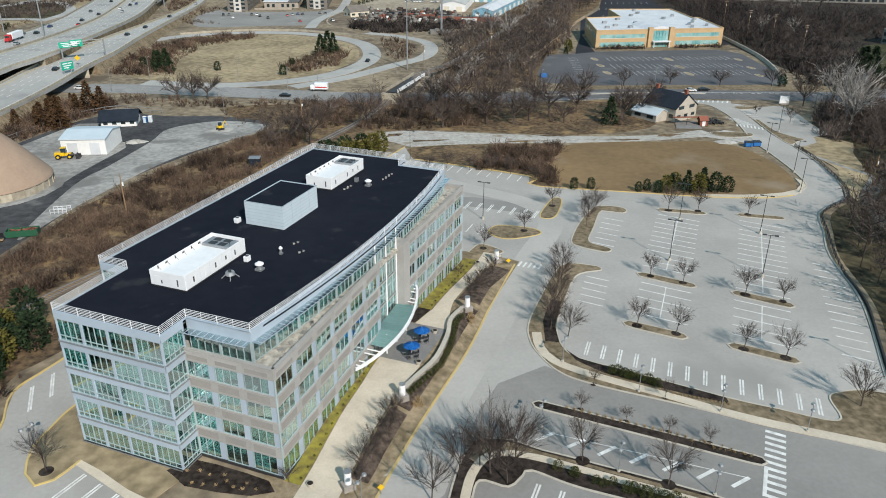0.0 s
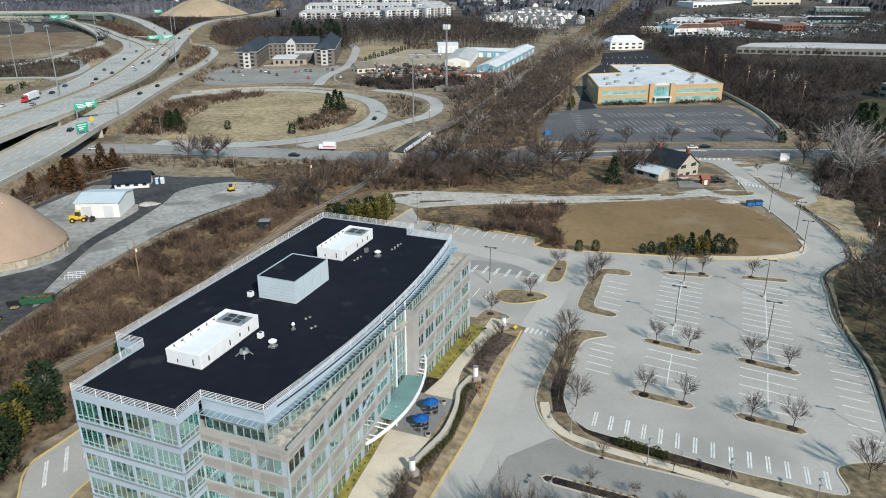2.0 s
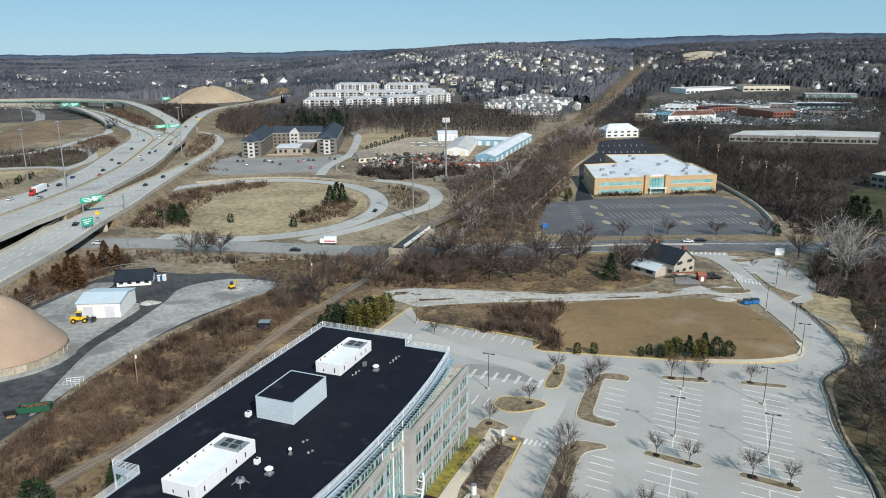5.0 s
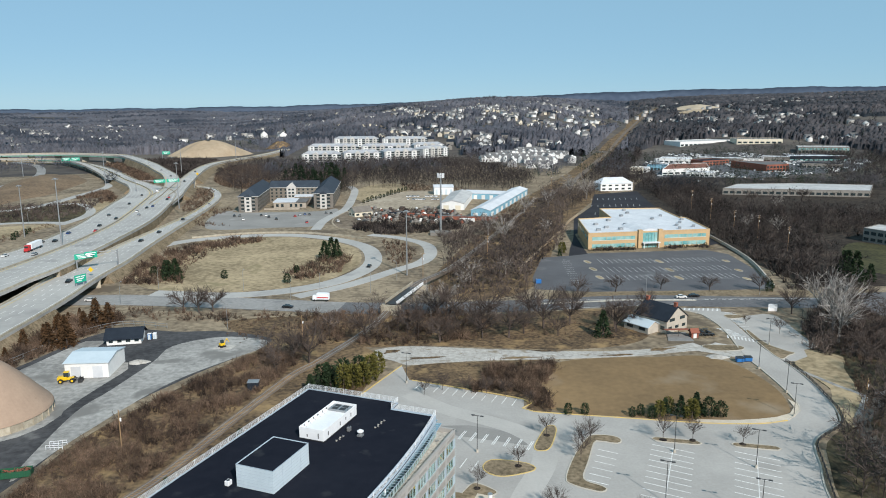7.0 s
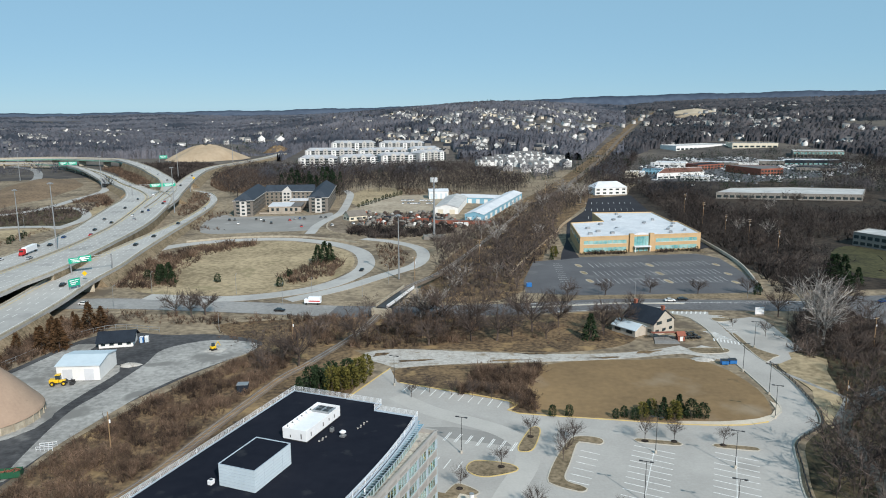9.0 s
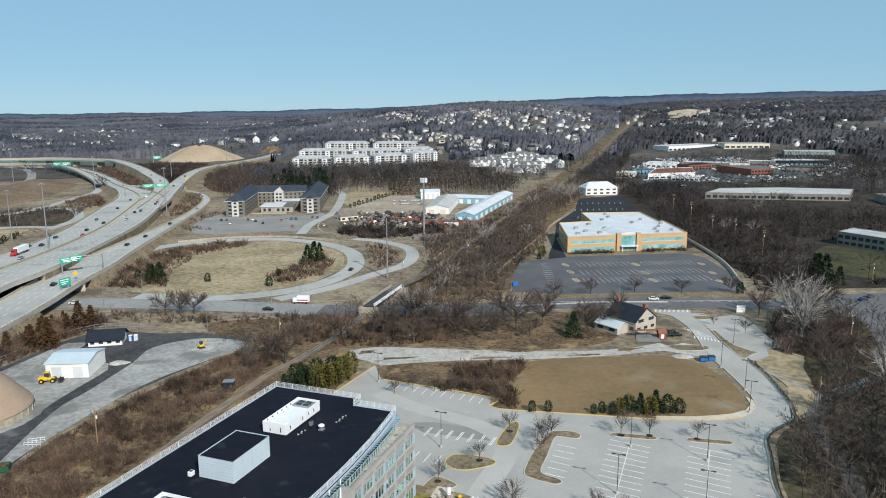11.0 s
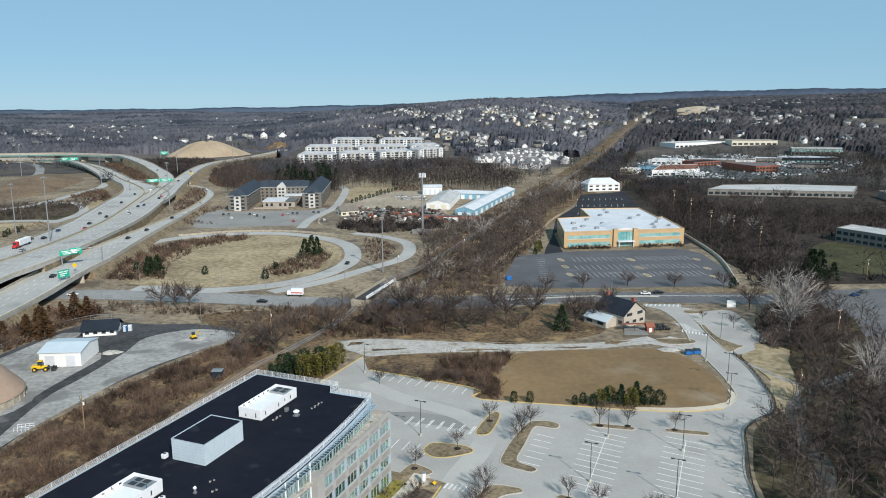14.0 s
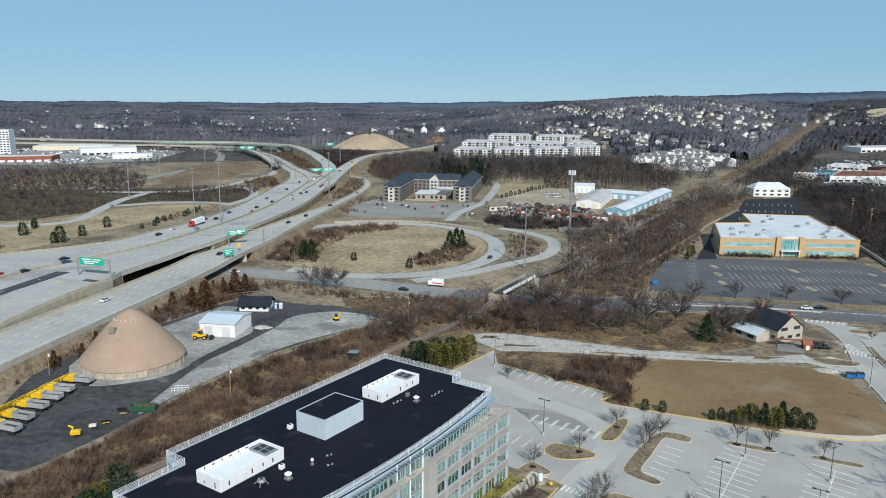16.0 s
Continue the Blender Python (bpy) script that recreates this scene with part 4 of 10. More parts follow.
fill("loop_grass", [(-120, 440), (-122, 462), (-98, 473), (-66, 474), (-42, 459), (-25, 438), (-19, 411), (-21, 384), (-32, 359), (-50, 344), (-76, 337), (-108, 343), (-125, 360), (-132, 400)], 0.06, "tan_grass", "tan dormant grass inside the slip road", "grass")
fill("triangle_grass", [(-275, 338), (-262, 400), (-250, 480), (-238, 538), (-272, 532), (-302, 505), (-318, 455), (-345, 425), (-350, 380), (-310, 350)], 0.06, "tan_grass", "tan dormant grass between motorway ramps", "grass")
street("west_ramp", [(-380, 410), (-338, 418), (-310, 432), (-303, 455), (-318, 505), (-330, 552), (-334, 600)], 9, 0.12, "concrete", "pale ramp beside brown scrub")
street("west_ramp", [(-318, 515), (-290, 541), (-262, 549), (-235, 546)], 8, 0.12, "concrete", "pale motorway slip road")
street("west_ramp", [(-404, 600), (-398, 645), (-394, 687), (-399, 751), (-401, 806), (-410, 884), (-433, 952), (-482, 1050), (-545, 1120)], 10, 0.3, "road", "grey ramp past a brown bank")
street("west_ramp", [(-470, 1085), (-402, 1010), (-362, 942), (-318, 855), (-293, 790), (-288, 750), (-290, 706), (-291, 655), (-302, 618), (-330, 600), (-380, 590)], 8, 0.3, "concrete", "pale curved ramp below the brown bank")
street("west_ramp", [(-235, 536), (-233, 571), (-238, 600), (-255, 634), (-272, 650), (-292, 640)], 7, 0.2, "concrete", "pale narrow link between ramps")
fill("wedge_grass", [(-238, 596), (-251, 642), (-248, 676), (-230, 640), (-226, 607), (-225, 585)], 0.1, "tan_grass", "tan dormant grass wedge beside the motorway", "grass")
fill("scrub_floor", [(-322, 470), (-300, 545), (-240, 552), (-238, 590), (-256, 640), (-300, 640), (-420, 600), (-560, 560), (-640, 480), (-560, 430), (-370, 430)], 0.05, "shade_grass", "litter under scrub between ramps, in a shade-darkened tone", "ground")
street("hotel_road", [(-53, 500), (-51, 536), (-45, 567), (-38, 601), (-36, 671), (-37, 727), (-44, 760)], 7, 0.11, "concrete", "pale service road")
fill("hotel_lot", [(-131, 520), (-137, 575), (-124, 600), (-122, 586), (-62, 586), (-46, 600), (-44, 566), (-53, 518), (-85, 511), (-117, 506)], 0.07, "drive", "grey car park in front of the inn", "parking lot")
fill("office_lot", [(63, 330), (66, 352), (80, 398), (96, 402), (108, 407), (178, 411), (186, 398), (182, 360), (171, 322), (150, 321.5), (88, 323.5)], 0.07, "dark_asphalt", "dark asphalt car park with white bays", "parking lot", sharp=True)
fill("office_drive", [(96, 401), (101, 420), (112, 455), (131, 530), (160, 590), (185, 670), (232, 690), (222, 640), (200, 520), (196, 430), (186.5, 424), (190.5, 515), (142, 511), (116, 467), (109.5, 420), (108, 406)], 0.075, "fresh_asphalt", "fresh black asphalt drive round the offices", "drive", sharp=True)
for y0, spans in ((385.5, ((109, 138, 11), (145, 173, 11))), (365.5, ((106, 136, 11), (142, 170, 11))), (348.5, ((103, 134, 12), (140, 166, 10)))):
    for x0, x1, count in spans:
        for i in range(count):
            x = x0 + (x1 - x0) * i / (count - 1)
            mark((x, y0 - 5.2), (x, y0 + 5.2), 0.16, 0.085)
for i in range(13):
    mark((82 + i * 0.6, 336 + i * 4.6), (86.5 + i * 0.6, 335.4 + i * 4.6), 0.16, 0.085)
for x, y, dy in ((102, 385, 3.6), (100.4, 368, 3.6), (98.7, 350, 3.6), (140.5, 383, 4), (138.6, 363, 4), (136.8, 346, 4), (176.5, 381, 3), (173, 359, 3), (168.5, 341, 3)):
    kerbed("bay_island", rounded((x - 0.4, y + dy), (x + 0.4, y - dy), 2.6), "tan_grass", "pale-kerbed island of dry grass among bays", "kerb", 2.0, group="office bay islands")
for i in range(9):
    for y0, dx in ((548, 0), (590, 9)):
        mark((152 + dx + i * 5.0, y0), (155 + dx + i * 5.0, y0 + 11), 0.25, 0.09)
    mark((172 + i * 5.0, 630), (175 + i * 5.0, 641), 0.25, 0.09)
fill("office_lawn", [(238, 348), (262, 340), (306, 350), (300, 384), (282, 424), (258, 408), (246, 380)], 0.08, "shade_toned_lawn", "dull green lawn before the two-storey office", "lawn")
fill("facade_lawn", [(108, 409.5), (186, 413.8), (186.4, 424), (111, 416.6)], 0.1, "lawn", "grass strip before the tan offices", "lawn", sharp=True)
fill("yard_lot", [(-112, 140), (-122, 150), (-134, 180), (-138, 200), (-132, 220), (-124, 246), (-114, 275), (-102, 284), (-84, 279), (-66, 278), (-47, 268), (-50, 256), (-66, 232), (-82, 200), (-88, 170), (-93, 150), (-100, 135)], 0.055, "yard", "dark stained asphalt of the depot yard", "yard")
fill("yard_gravel", [(-90, 168), (-84, 190), (-70, 228), (-48, 258), (-50, 267), (-66, 271), (-80, 262), (-82, 246), (-87, 222), (-91, 205)], 0.065, "gravel", "pale gravel edge of the yard", "gravel")
fill("yard_gravel", [(-131, 214), (-121, 246), (-113, 270), (-106, 270), (-106, 250), (-90, 246), (-88, 240), (-91, 226), (-94, 212), (-96, 198), (-104, 188), (-116, 184), (-114, 200), (-120, 216)], 0.066, "gravel", "pale gravel round the salt dome", "gravel")
fill("yard_front", [(-44, 540), (-30, 501), (20, 491), (59, 501), (51, 560), (40, 598), (4, 592), (-15, 600), (-32, 592)], 0.075, "worn_soil", "dark trodden soil of the contractor's yard", "yard")
fill("yard_slope", [(-27, 640), (-22, 625), (-8, 668), (16, 722), (8, 772), (-20, 770), (-40, 700)], 0.05, "tan_grass", "tan grassed slope behind the yard", "slope")
fill("yard_works", [(-45, 540), (-30, 500), (20, 490), (60, 500), (52, 560), (60, 640), (58, 705), (0, 700), (-30, 620)], 0.06, "yard_soil", "bare gravel contractor's yard", "yard")


# ---- motorway ----
def embankment(name, points, width, z, mat, label):
    """A raised road with a thick deck and parapets; a point may carry its own width and height."""
    rows = [(*p, *(width, z)[len(p) - 2:]) for p in points]
    line = smooth([(p[0], p[1], p[3]) for p in rows], 8)
    ys = [p[1] for p in rows]
    wide = [float(np.interp(p.y, ys, [q[2] for q in rows])) if ys[-1] > ys[0] + 300 else width for p in line]
    road = tagged(part(name, strip(line, width, 1.3, widths=wide), mat), label, "road", kind="structure")
    for k in (-1, 1):
        par = [p + side(line, i) * k * (wide[i] / 2 - 0.25) + Vector((0, 0, 0.85)) for i, p in enumerate(line)]
        part("parapet", strip(par, 0.35, 0.9), "wall_conc", road)
    return road, line, wide


def bank(line, wide, foot, skip, mat="lawn"):
    """Slopes beside a raised road, left open at the gaps; foot: reach of the left and right slope."""
    bm, rows = bmesh.new(), []
    for i, p in enumerate(line):
        s, w, z = side(line, i), wide[i] / 2, p.z - 1.0
        rows.append([bm.verts.new((q.x, q.y, h)) for q, h in ((p - s * (w + foot[0]), 0.02), (p - s * w, z), (p + s * w, z), (p + s * (w + foot[1]), 0.02))])
    for i in range(len(rows) - 1):
        if not any(g[0] < line[i].y < g[1] for g in skip):
            for k in range(3):
                bm.faces.new((rows[i][k], rows[i][k + 1], rows[i + 1][k + 1], rows[i + 1][k]))
            for a in (i, i + 1):
                near = line[min(max(a + (1 if a > i else -1), 0), len(line) - 1)]
                if any(g[0] < near.y < g[1] for g in skip):
                    bm.faces.new(rows[a])
    bmesh.ops.recalc_face_normals(bm, faces=bm.faces)
    return tagged(part("embankment", bm, mat), "grassed road embankment", "embankment", kind="structure")


def deck(line, x, y):
    """Height of a road's surface beside a place."""
    return min(line, key=lambda p: (p.x - x) ** 2 + (p.y - y) ** 2).z


GAP = (292, 352)
MAIN = [(-205, 60, 100, 5.5), (-208, 130, 96, 5.5), (-212, 200, 92, 6), (-209, 245, 90, 8.5), (-203, 284, 86, 9), (-193.5, 306, 67, 9), (-184, 336, 50, 9), (-180.5, 367, 49, 8.7), (-179.5, 404, 43, 8), (-181, 446, 42, 7), (-185, 500, 44, 6), (-191, 545, 46, 5.6), (-201, 610, 46, 5.6), (-210, 660, 42, 5.6), (-224, 700, 34, 5.6), (-246, 742, 22, 5.6), (-279, 800, 18, 5), (-330, 900, 16, 4), (-378, 985, 16, 3), (-420, 1045, 16, 2.4), (-474, 1092, 16, 2), (-570, 1150, 16, 2), (-700, 1200, 16, 2)]
main_road, main_line, main_wide = embankment("motorway", MAIN, 46, 5, "concrete", "wide pale concrete motorway")
bank(main_line, main_wide, (8, 0.6), [GAP, (680, 9999)])
bank(main_line, main_wide, (5, 5), [(-99, 720)])
NEAR = [(-160, 60, 30, 5), (-156, 130, 28, 5), (-153, 190, 26, 5), (-151, 230, 25, 5), (-148.5, 272, 23, 5), (-147.5, 310, 22.5, 5), (-149, 350, 23, 5), (-147.5, 385, 22, 5), (-147.5, 430, 18, 5), (-147, 490, 12, 4.2), (-148, 553, 8, 2.8), (-151, 620, 7.5, 1.7), (-159, 684, 7.5, 0.6), (-173, 732, 7.5, 0.3), (-190, 762, 7.5, 0.3), (-212, 775, 7.5, 0.3), (-236, 785, 7.5, 0.3)]
near_road, near_line, near_wide = embankment("motorway_ramp", NEAR, 24, 5, "concrete", "pale concrete ramp beside the motorway")
bank(near_line, near_wide, (8, 3.5), [GAP, (640, 9999)])
UNDER = (748, 792)
RIGHT = [(-184, 600, 18, 5.64), (-190, 650, 18, 5.64), (-197, 690, 17, 5.64), (-206, 752, 15, 6.4), (-222, 858, 14, 6.4), (-231, 944, 13, 6), (-232, 1016, 12, 5), (-222, 1078, 12, 4), (-207, 1135, 12, 4), (-190, 1226, 12, 4), (-180, 1300, 12, 5)]
right_road, right_line, right_wide = embankment("motorway_branch", RIGHT, 14, 6, "concrete", "pale concrete branch bending past an earth mound")
bank(right_line, right_wide, (6, 7), [(-99, 660), UNDER])
wall = [p + side(main_line, i) * (main_wide[i] / 2 + 0.35) for i, p in enumerate(main_line) if p.y < GAP[0]]
tagged(part("retaining_wall", strip(wall, 0.5, 6.0), "wall_conc"), "stained concrete retaining wall below the motorway", "wall", kind="structure")
fly = [(-200, 650, 5.62), (-206, 700, 5.62), (-215, 744, 6), (-240, 822, 7), (-270, 885, 8.5), (-296, 938, 10), (-343, 1024, 11), (-380, 1084, 11), (-411, 1104, 11), (-446, 1122, 11), (-491, 1138, 11), (-540, 1140, 10.5), (-620, 1134, 10), (-760, 1150, 9), (-960, 1160, 9)]
fly_road, fly_line, fly_wide = embankment("flyover", [(x, y, 15, z) for x, y, z in fly], 15, 9, "concrete", "long flyover bridge on green girders and piers")
bank(fly_line, fly_wide, (5, 5), [(-99, 720), (1035, 9999)])
for i in range(4, len(fly_line) - 1, 5):
    p = fly_line[i]
    if p.y > 1030 and p.x > -640:
        part("pier", boxes((p.x - 5, p.x + 5, p.y - 0.8, p.y + 0.8, 0, p.z - 2.9), bevel=0.1), "wall_conc", fly_road)
        part("girder", strip([q + Vector((0, 0, -1.3)) for q in fly_line[i - 5:i + 2]], 14.6, 1.9), "green_girder", fly_road)
fly2, fly2_line, fly2_wide = embankment("flyover", [(-1100, 1075, 9, 7), (-700, 1085, 9, 7), (-520, 1080, 9, 8), (-452, 1055, 9, 8), (-404, 996, 9, 8), (-368, 940, 9, 7), (-322, 860, 9, 5), (-300, 812, 9, 4)], 9, 8, "concrete", "long flyover bridge on dark piers")
for i in range(4, len(fly2_line) - 1, 5):
    p = fly2_line[i]
    part("pier", tubes(((p.x, p.y, 0), (p.x, p.y, p.z - 1), 0.9)), "wall_conc", fly2)
    if -470 < p.x < -380:
        part("girder", strip([q + Vector((0, 0, -1.3)) for q in fly2_line[i - 4:i + 2]], 8.6, 1.6), "green_girder", fly2)
for y0, road, ln, wide in ((UNDER[0], right_road, right_line, right_wide), (UNDER[1], right_road, right_line, right_wide), (GAP[0], main_road, main_line, main_wide), (GAP[1], main_road, main_line, main_wide), (GAP[0], near_road, near_line, near_wide), (GAP[1], near_road, near_line, near_wide)):
    p = min(ln, key=lambda q: abs(q.y - y0))
    k = ln.index(p)
    w = wide[k]
    s = side(ln, k)
    a, b = p - s * w / 2, p + s * w / 2
    part("abutment", strip([Vector((a.x, a.y, p.z - 1.3)), Vector((b.x, b.y, p.z - 1.3))], 1.2, p.z - 1.3), "wall_conc", road)


def lane_lines(road, line, wide, offsets, full):
    """Painted lane lines along a road, one mesh a line."""
    for k, o in enumerate(offsets):
        bm = bmesh.new()
        pts = [p + side(line, i) * o * min(1.0, wide[i] / full) for i, p in enumerate(line)]
        edge = k in (0, len(offsets) - 1)
        for i in range(len(pts) - 1):
            a, b = pts[i], pts[i + 1]
            if not edge:
                b = a.lerp(b, 0.45)
            s = side(line, i) * (0.16 if not edge else 0.14)
            bm.faces.new([bm.verts.new((q.x, q.y, q.z + 0.02)) for q in (a - s, a + s, b + s, b - s)])
        part("lane_line", bm, "paint" if k else "yellow", road)


lane_lines(main_road, main_line, main_wide, [-1.6, -5.2, -8.9, -12.6, -16.3, -20.5], 46)
lane_lines(main_road, main_line, main_wide, [1.6, 5.2, 8.9, 12.6, 16.3, 20.5], 46)
lane_lines(near_road, near_line, near_wide, [-9.5, -5.2, -1.6, 2.0, 9.5], 24)
lane_lines(right_road, right_line, right_wide, [-5.2, -1.7, 1.9, 5.4], 14)
lane_lines(fly_road, fly_line, fly_wide, [-5.6, -1.8, 2.0, 5.8], 15)
for road in (main_road, right_road, fly_road, near_road):
    for ob in road.children:
        if ob.name.startswith("lane_line"):
            ob.location.z = 0.03
part("median_barrier", strip([p + Vector((0, 0, 0.9)) for p in main_line], 0.6, 0.9), "wall_conc", main_road)
for track in ([(-195, 130), (-193, 200), (-191.3, 243.6), (-189, 278)], [(-183, 130), (-180, 190), (-177, 226), (-168.5, 268)]):
    line = smooth([(x, y, float(np.interp(y, [p.y for p in main_line], [p.z for p in main_line])) + 0.12) for x, y in track], 8)
    part("dark_lane", strip(line, 6.5, 0.3), "yard", main_road)


# ---- office building ----
A0, AX, AY = Vector((-22.8, 88.0)), Vector((0.4286, 0.9033)), Vector((0.9033, -0.4286))
ROOF, STOREY = 21.2, 4.1


def at(s, d, z=0.0):
    """A place on the site: s metres along the offices, d metres out from the roof's chord."""
    p = A0 + AX * s + AY * d
    return Vector((p.x, p.y, z))


def bow(s):
    return 2.6 * (1 - ((s - 33.6) / 33.6) ** 2)


ARC = [i * 67.2 / 14 for i in range(15)]
OUTLINE = [(s, bow(s)) for s in ARC] + [(67.2, -10), (70.5, -10), (70.5, -32), (8.5, -32), (8.5, -26.9), (-4.9, -26.9), (-4.9, -9.7), (0, -9.7)]
office = empty("office_building", pose(0, 0, 0), "five-storey office block of pale metal, stone and teal glass", "office building")


def plan(outline, grow=0.0):
    return [at(s + (grow if s > 30 else -grow), d + (grow if d > -15 else -grow)) for s, d in outline]


def between(bm, a, b, z0, z1, out0, out1):
    """A block along the line from a to b, from out0 to out1 metres outside it."""
    d = (b - a).to_2d().normalized()
    n = Vector((d.y, -d.x, 0))
    q = [a + n * out0, b + n * out0, b + n * out1, a + n * out1]
    lo, hi = [bm.verts.new((p.x, p.y, z0)) for p in q], [bm.verts.new((p.x, p.y, z1)) for p in q]
    bm.faces.new(lo[::-1]), bm.faces.new(hi)
    for i in range(4):
        bm.faces.new((lo[i], lo[(i + 1) % 4], hi[(i + 1) % 4], hi[i]))
    return bm


def finish(bm):
    bmesh.ops.recalc_face_normals(bm, faces=bm.faces)
    return bm


rand = random.Random(5)


def lattice(a, b, xs, zs, out0, out1):
    """A window frame in one piece: bars along the steps xs and heights zs, open between."""
    d = (b - a).to_2d().normalized()
    n = Vector((d.y, -d.x, 0))
    bm = bmesh.new()
    grid = [[[bm.verts.new((*(a.lerp(b, x) + n * o)[:2], z)) for z in zs] for x in xs] for o in (out0, out1)]
    bar = lambda i, k: 0 <= i < len(xs) - 1 and 0 <= k < len(zs) - 1 and (i % 2 == 0 or k % 2 == 0)
    for i in range(len(xs) - 1):
        for k in range(len(zs) - 1):
            if not bar(i, k):
                continue
            for g in grid:
                bm.faces.new((g[i][k], g[i + 1][k], g[i + 1][k + 1], g[i][k + 1]))
            for di, dk, p, q in ((-1, 0, (i, k), (i, k + 1)), (1, 0, (i + 1, k), (i + 1, k + 1)), (0, -1, (i, k), (i + 1, k)), (0, 1, (i, k + 1), (i + 1, k + 1))):
                if not bar(i + di, k + dk):
                    bm.faces.new([grid[0][p[0]][p[1]], grid[0][q[0]][q[1]], grid[1][q[0]][q[1]], grid[1][p[0]][p[1]]])
    return bm


def window(a, b, z0, z1, panes, rail=None, parent=office, deep=0.0, blinds=0.5):
    """A glazed opening from a to b with mullions, panes and here and there a blind."""
    xs = sorted({min(max(i / panes + k, 0), 1) for i in range(panes + 1) for k in (-0.022 / (b - a).length, 0.022 / (b - a).length)})
    zs = sorted({z0, z0 + 0.07, z1 - 0.08, z1} | ({rail, rail + 0.07} if rail else set()))
    bm = lattice(a, b, xs, zs, -0.12 - deep, 0.04 - deep)
    win = part("window", finish(bm), "frame", parent)
    for i in range(panes):
        p, q = a.lerp(b, (i + 0.03) / panes), a.lerp(b, (i + 0.97) / panes)
        ob = part("pane", finish(between(bmesh.new(), p, q, z0 + 0.08, z1 - 0.1, -0.06 - deep, -0.04 - deep)), "glass", win)
        ob.visible_shadow = False
    i = 0
    while i < panes:
        run = min(rand.choice((1, 1, 2, 3, 4)), panes - i)
        if rand.random() < blinds:
            drop = rand.choice((1.0, 1.0, 1.0, 0.9, 0.7, 0.45))
            p, q = a.lerp(b, (i + 0.01) / panes), a.lerp(b, (i + run - 0.01) / panes)
            part("blind", finish(between(bmesh.new(), p, q, z1 - (z1 - z0 - 0.1) * drop, z1 - 0.1, -0.34 - deep, -0.3 - deep)), "blind", win)
        i += run
    return win


# floors inside
for f in range(6):
    z = f * STOREY + (0.1 if f == 0 else 0)
    pts = plan(OUTLINE, -0.5)
    part("floor_slab", slab([(p.x, p.y) for p in pts], z - 0.25, z), "interior", office)
part("core", slab([at(s, d)[:2] for s, d in ((14, -8), (58, -8), (58, -22), (14, -22))], 0, ROOF - 0.4), "interior", office)

# metal tower fronts: corner by corner, counted bays
TOWER = [((-4.9, -26.9), (-4.9, -9.7), 4), ((-4.9, -9.7), (-0.8, -9.7), 1), ((8.5, -32), (8.5, -26.9), 1), ((8.5, -26.9), (-4.9, -26.9), 3), ((70.5, -32), (8.5, -32), 13), ((70.5, -11), (70.5, -32), 5)]
for (s0, d0), (s1, d1), n in TOWER:
    a, b = at(s0, d0), at(s1, d1)
    a, b = (a, b)
    for f in range(5):
        zf = f * STOREY
        z0, z1 = zf + (0.55 if f else 0.35), zf + (3.5 if f < 4 else 3.8)
        bm = between(bmesh.new(), a, b, z1, (f + 1) * STOREY + (0.55 if f < 4 else 0.65), -0.3, 0.12)
        part("spandrel", finish(bm), "metal", office)
        part("ledge", finish(between(bmesh.new(), a, b, z0 - 0.14, z0, 0.12, 0.3)), "grey_metal", office)
        for i in range(n):
            p, q = a.lerp(b, (i + 0.04) / n), a.lerp(b, (i + 0.96) / n)
            window(p, q, z0, z1, 4 if (q - p).length > 3 else 3, z0 + 0.7, blinds=0.7)
    for i in range(n + 1):
        t = i / n
        k = 0.2 / (b - a).length
        part("pier", finish(between(bmesh.new(), a.lerp(b, max(t - k, 0)), a.lerp(b, min(t + k, 1)), 0, ROOF - 0.6, -0.25, 0.07)), "metal", office)
    part("plinth", finish(between(bmesh.new(), a, b, 0, 0.35, -0.3, 0.25)), "dark", office)

# stone wing: front end, then the bowed side with the glazed entrance bay
def stone(s):
    """How far out the two straight stone wings stand."""
    return 3.7 - 0.03 * s if s < 35 else 3.0


side_s = [-1.2 + 5.35 * i for i in range(7)] + [41.0 + 4.9 * i for i in range(7)]
side_pts = [at(s, stone(s)) for s in side_s]
front = [at(-1.2, -9.7), at(-1.2, -5.3), at(-1.2, -0.9), side_pts[0]]
runs = [(front[i], front[i + 1]) for i in range(3)] + [(side_pts[i], side_pts[i + 1]) for i in range(13)]
OUT = stone(70.4)
runs += [(at(70.4, OUT), at(70.4, -3)), (at(70.4, -3), at(70.4, -10))]
for k, (a, b) in enumerate(runs):
    entrance = k == 9
    length = (b - a).length
    if entrance:
        continue
    for f in range(4):
        zf = f * STOREY
        z0, z1 = zf + (1.0 if f else 0.4), zf + 3.35
        top = (f + 1) * STOREY + 1.0 if f < 3 else 17.3
        part("stone_band", finish(between(bmesh.new(), a, b, z1, top, -0.35, 0.1)), "stone", office)
        for t0, t1 in ((0.07, 0.80),):
            part("stone_panel", finish(between(bmesh.new(), a.lerp(b, t0), a.lerp(b, t1), z1 + 0.35, top - (0.35 if f < 3 else 0.7), 0.1, 0.125)), "stone_dark", office)
        part("sill", finish(between(bmesh.new(), a, b, top - 0.1 if f < 3 else top, top + (0.02 if f < 3 else 0.14), -0.35, 0.2)), "stone", office)
        p, q = a.lerp(b, 0.02), a.lerp(b, 0.79)
        window(p, q, z0, z1, 3 if length < 6 else 4, blinds=0.8)
        part("metal_panel", finish(between(bmesh.new(), a.lerp(b, 0.79), a.lerp(b, 0.98), z0, z1, -0.2, 0.0)), "metal", office)
    part("plinth", finish(between(bmesh.new(), a, b, 0, 0.4, -0.35, 0.2)), "dark", office)
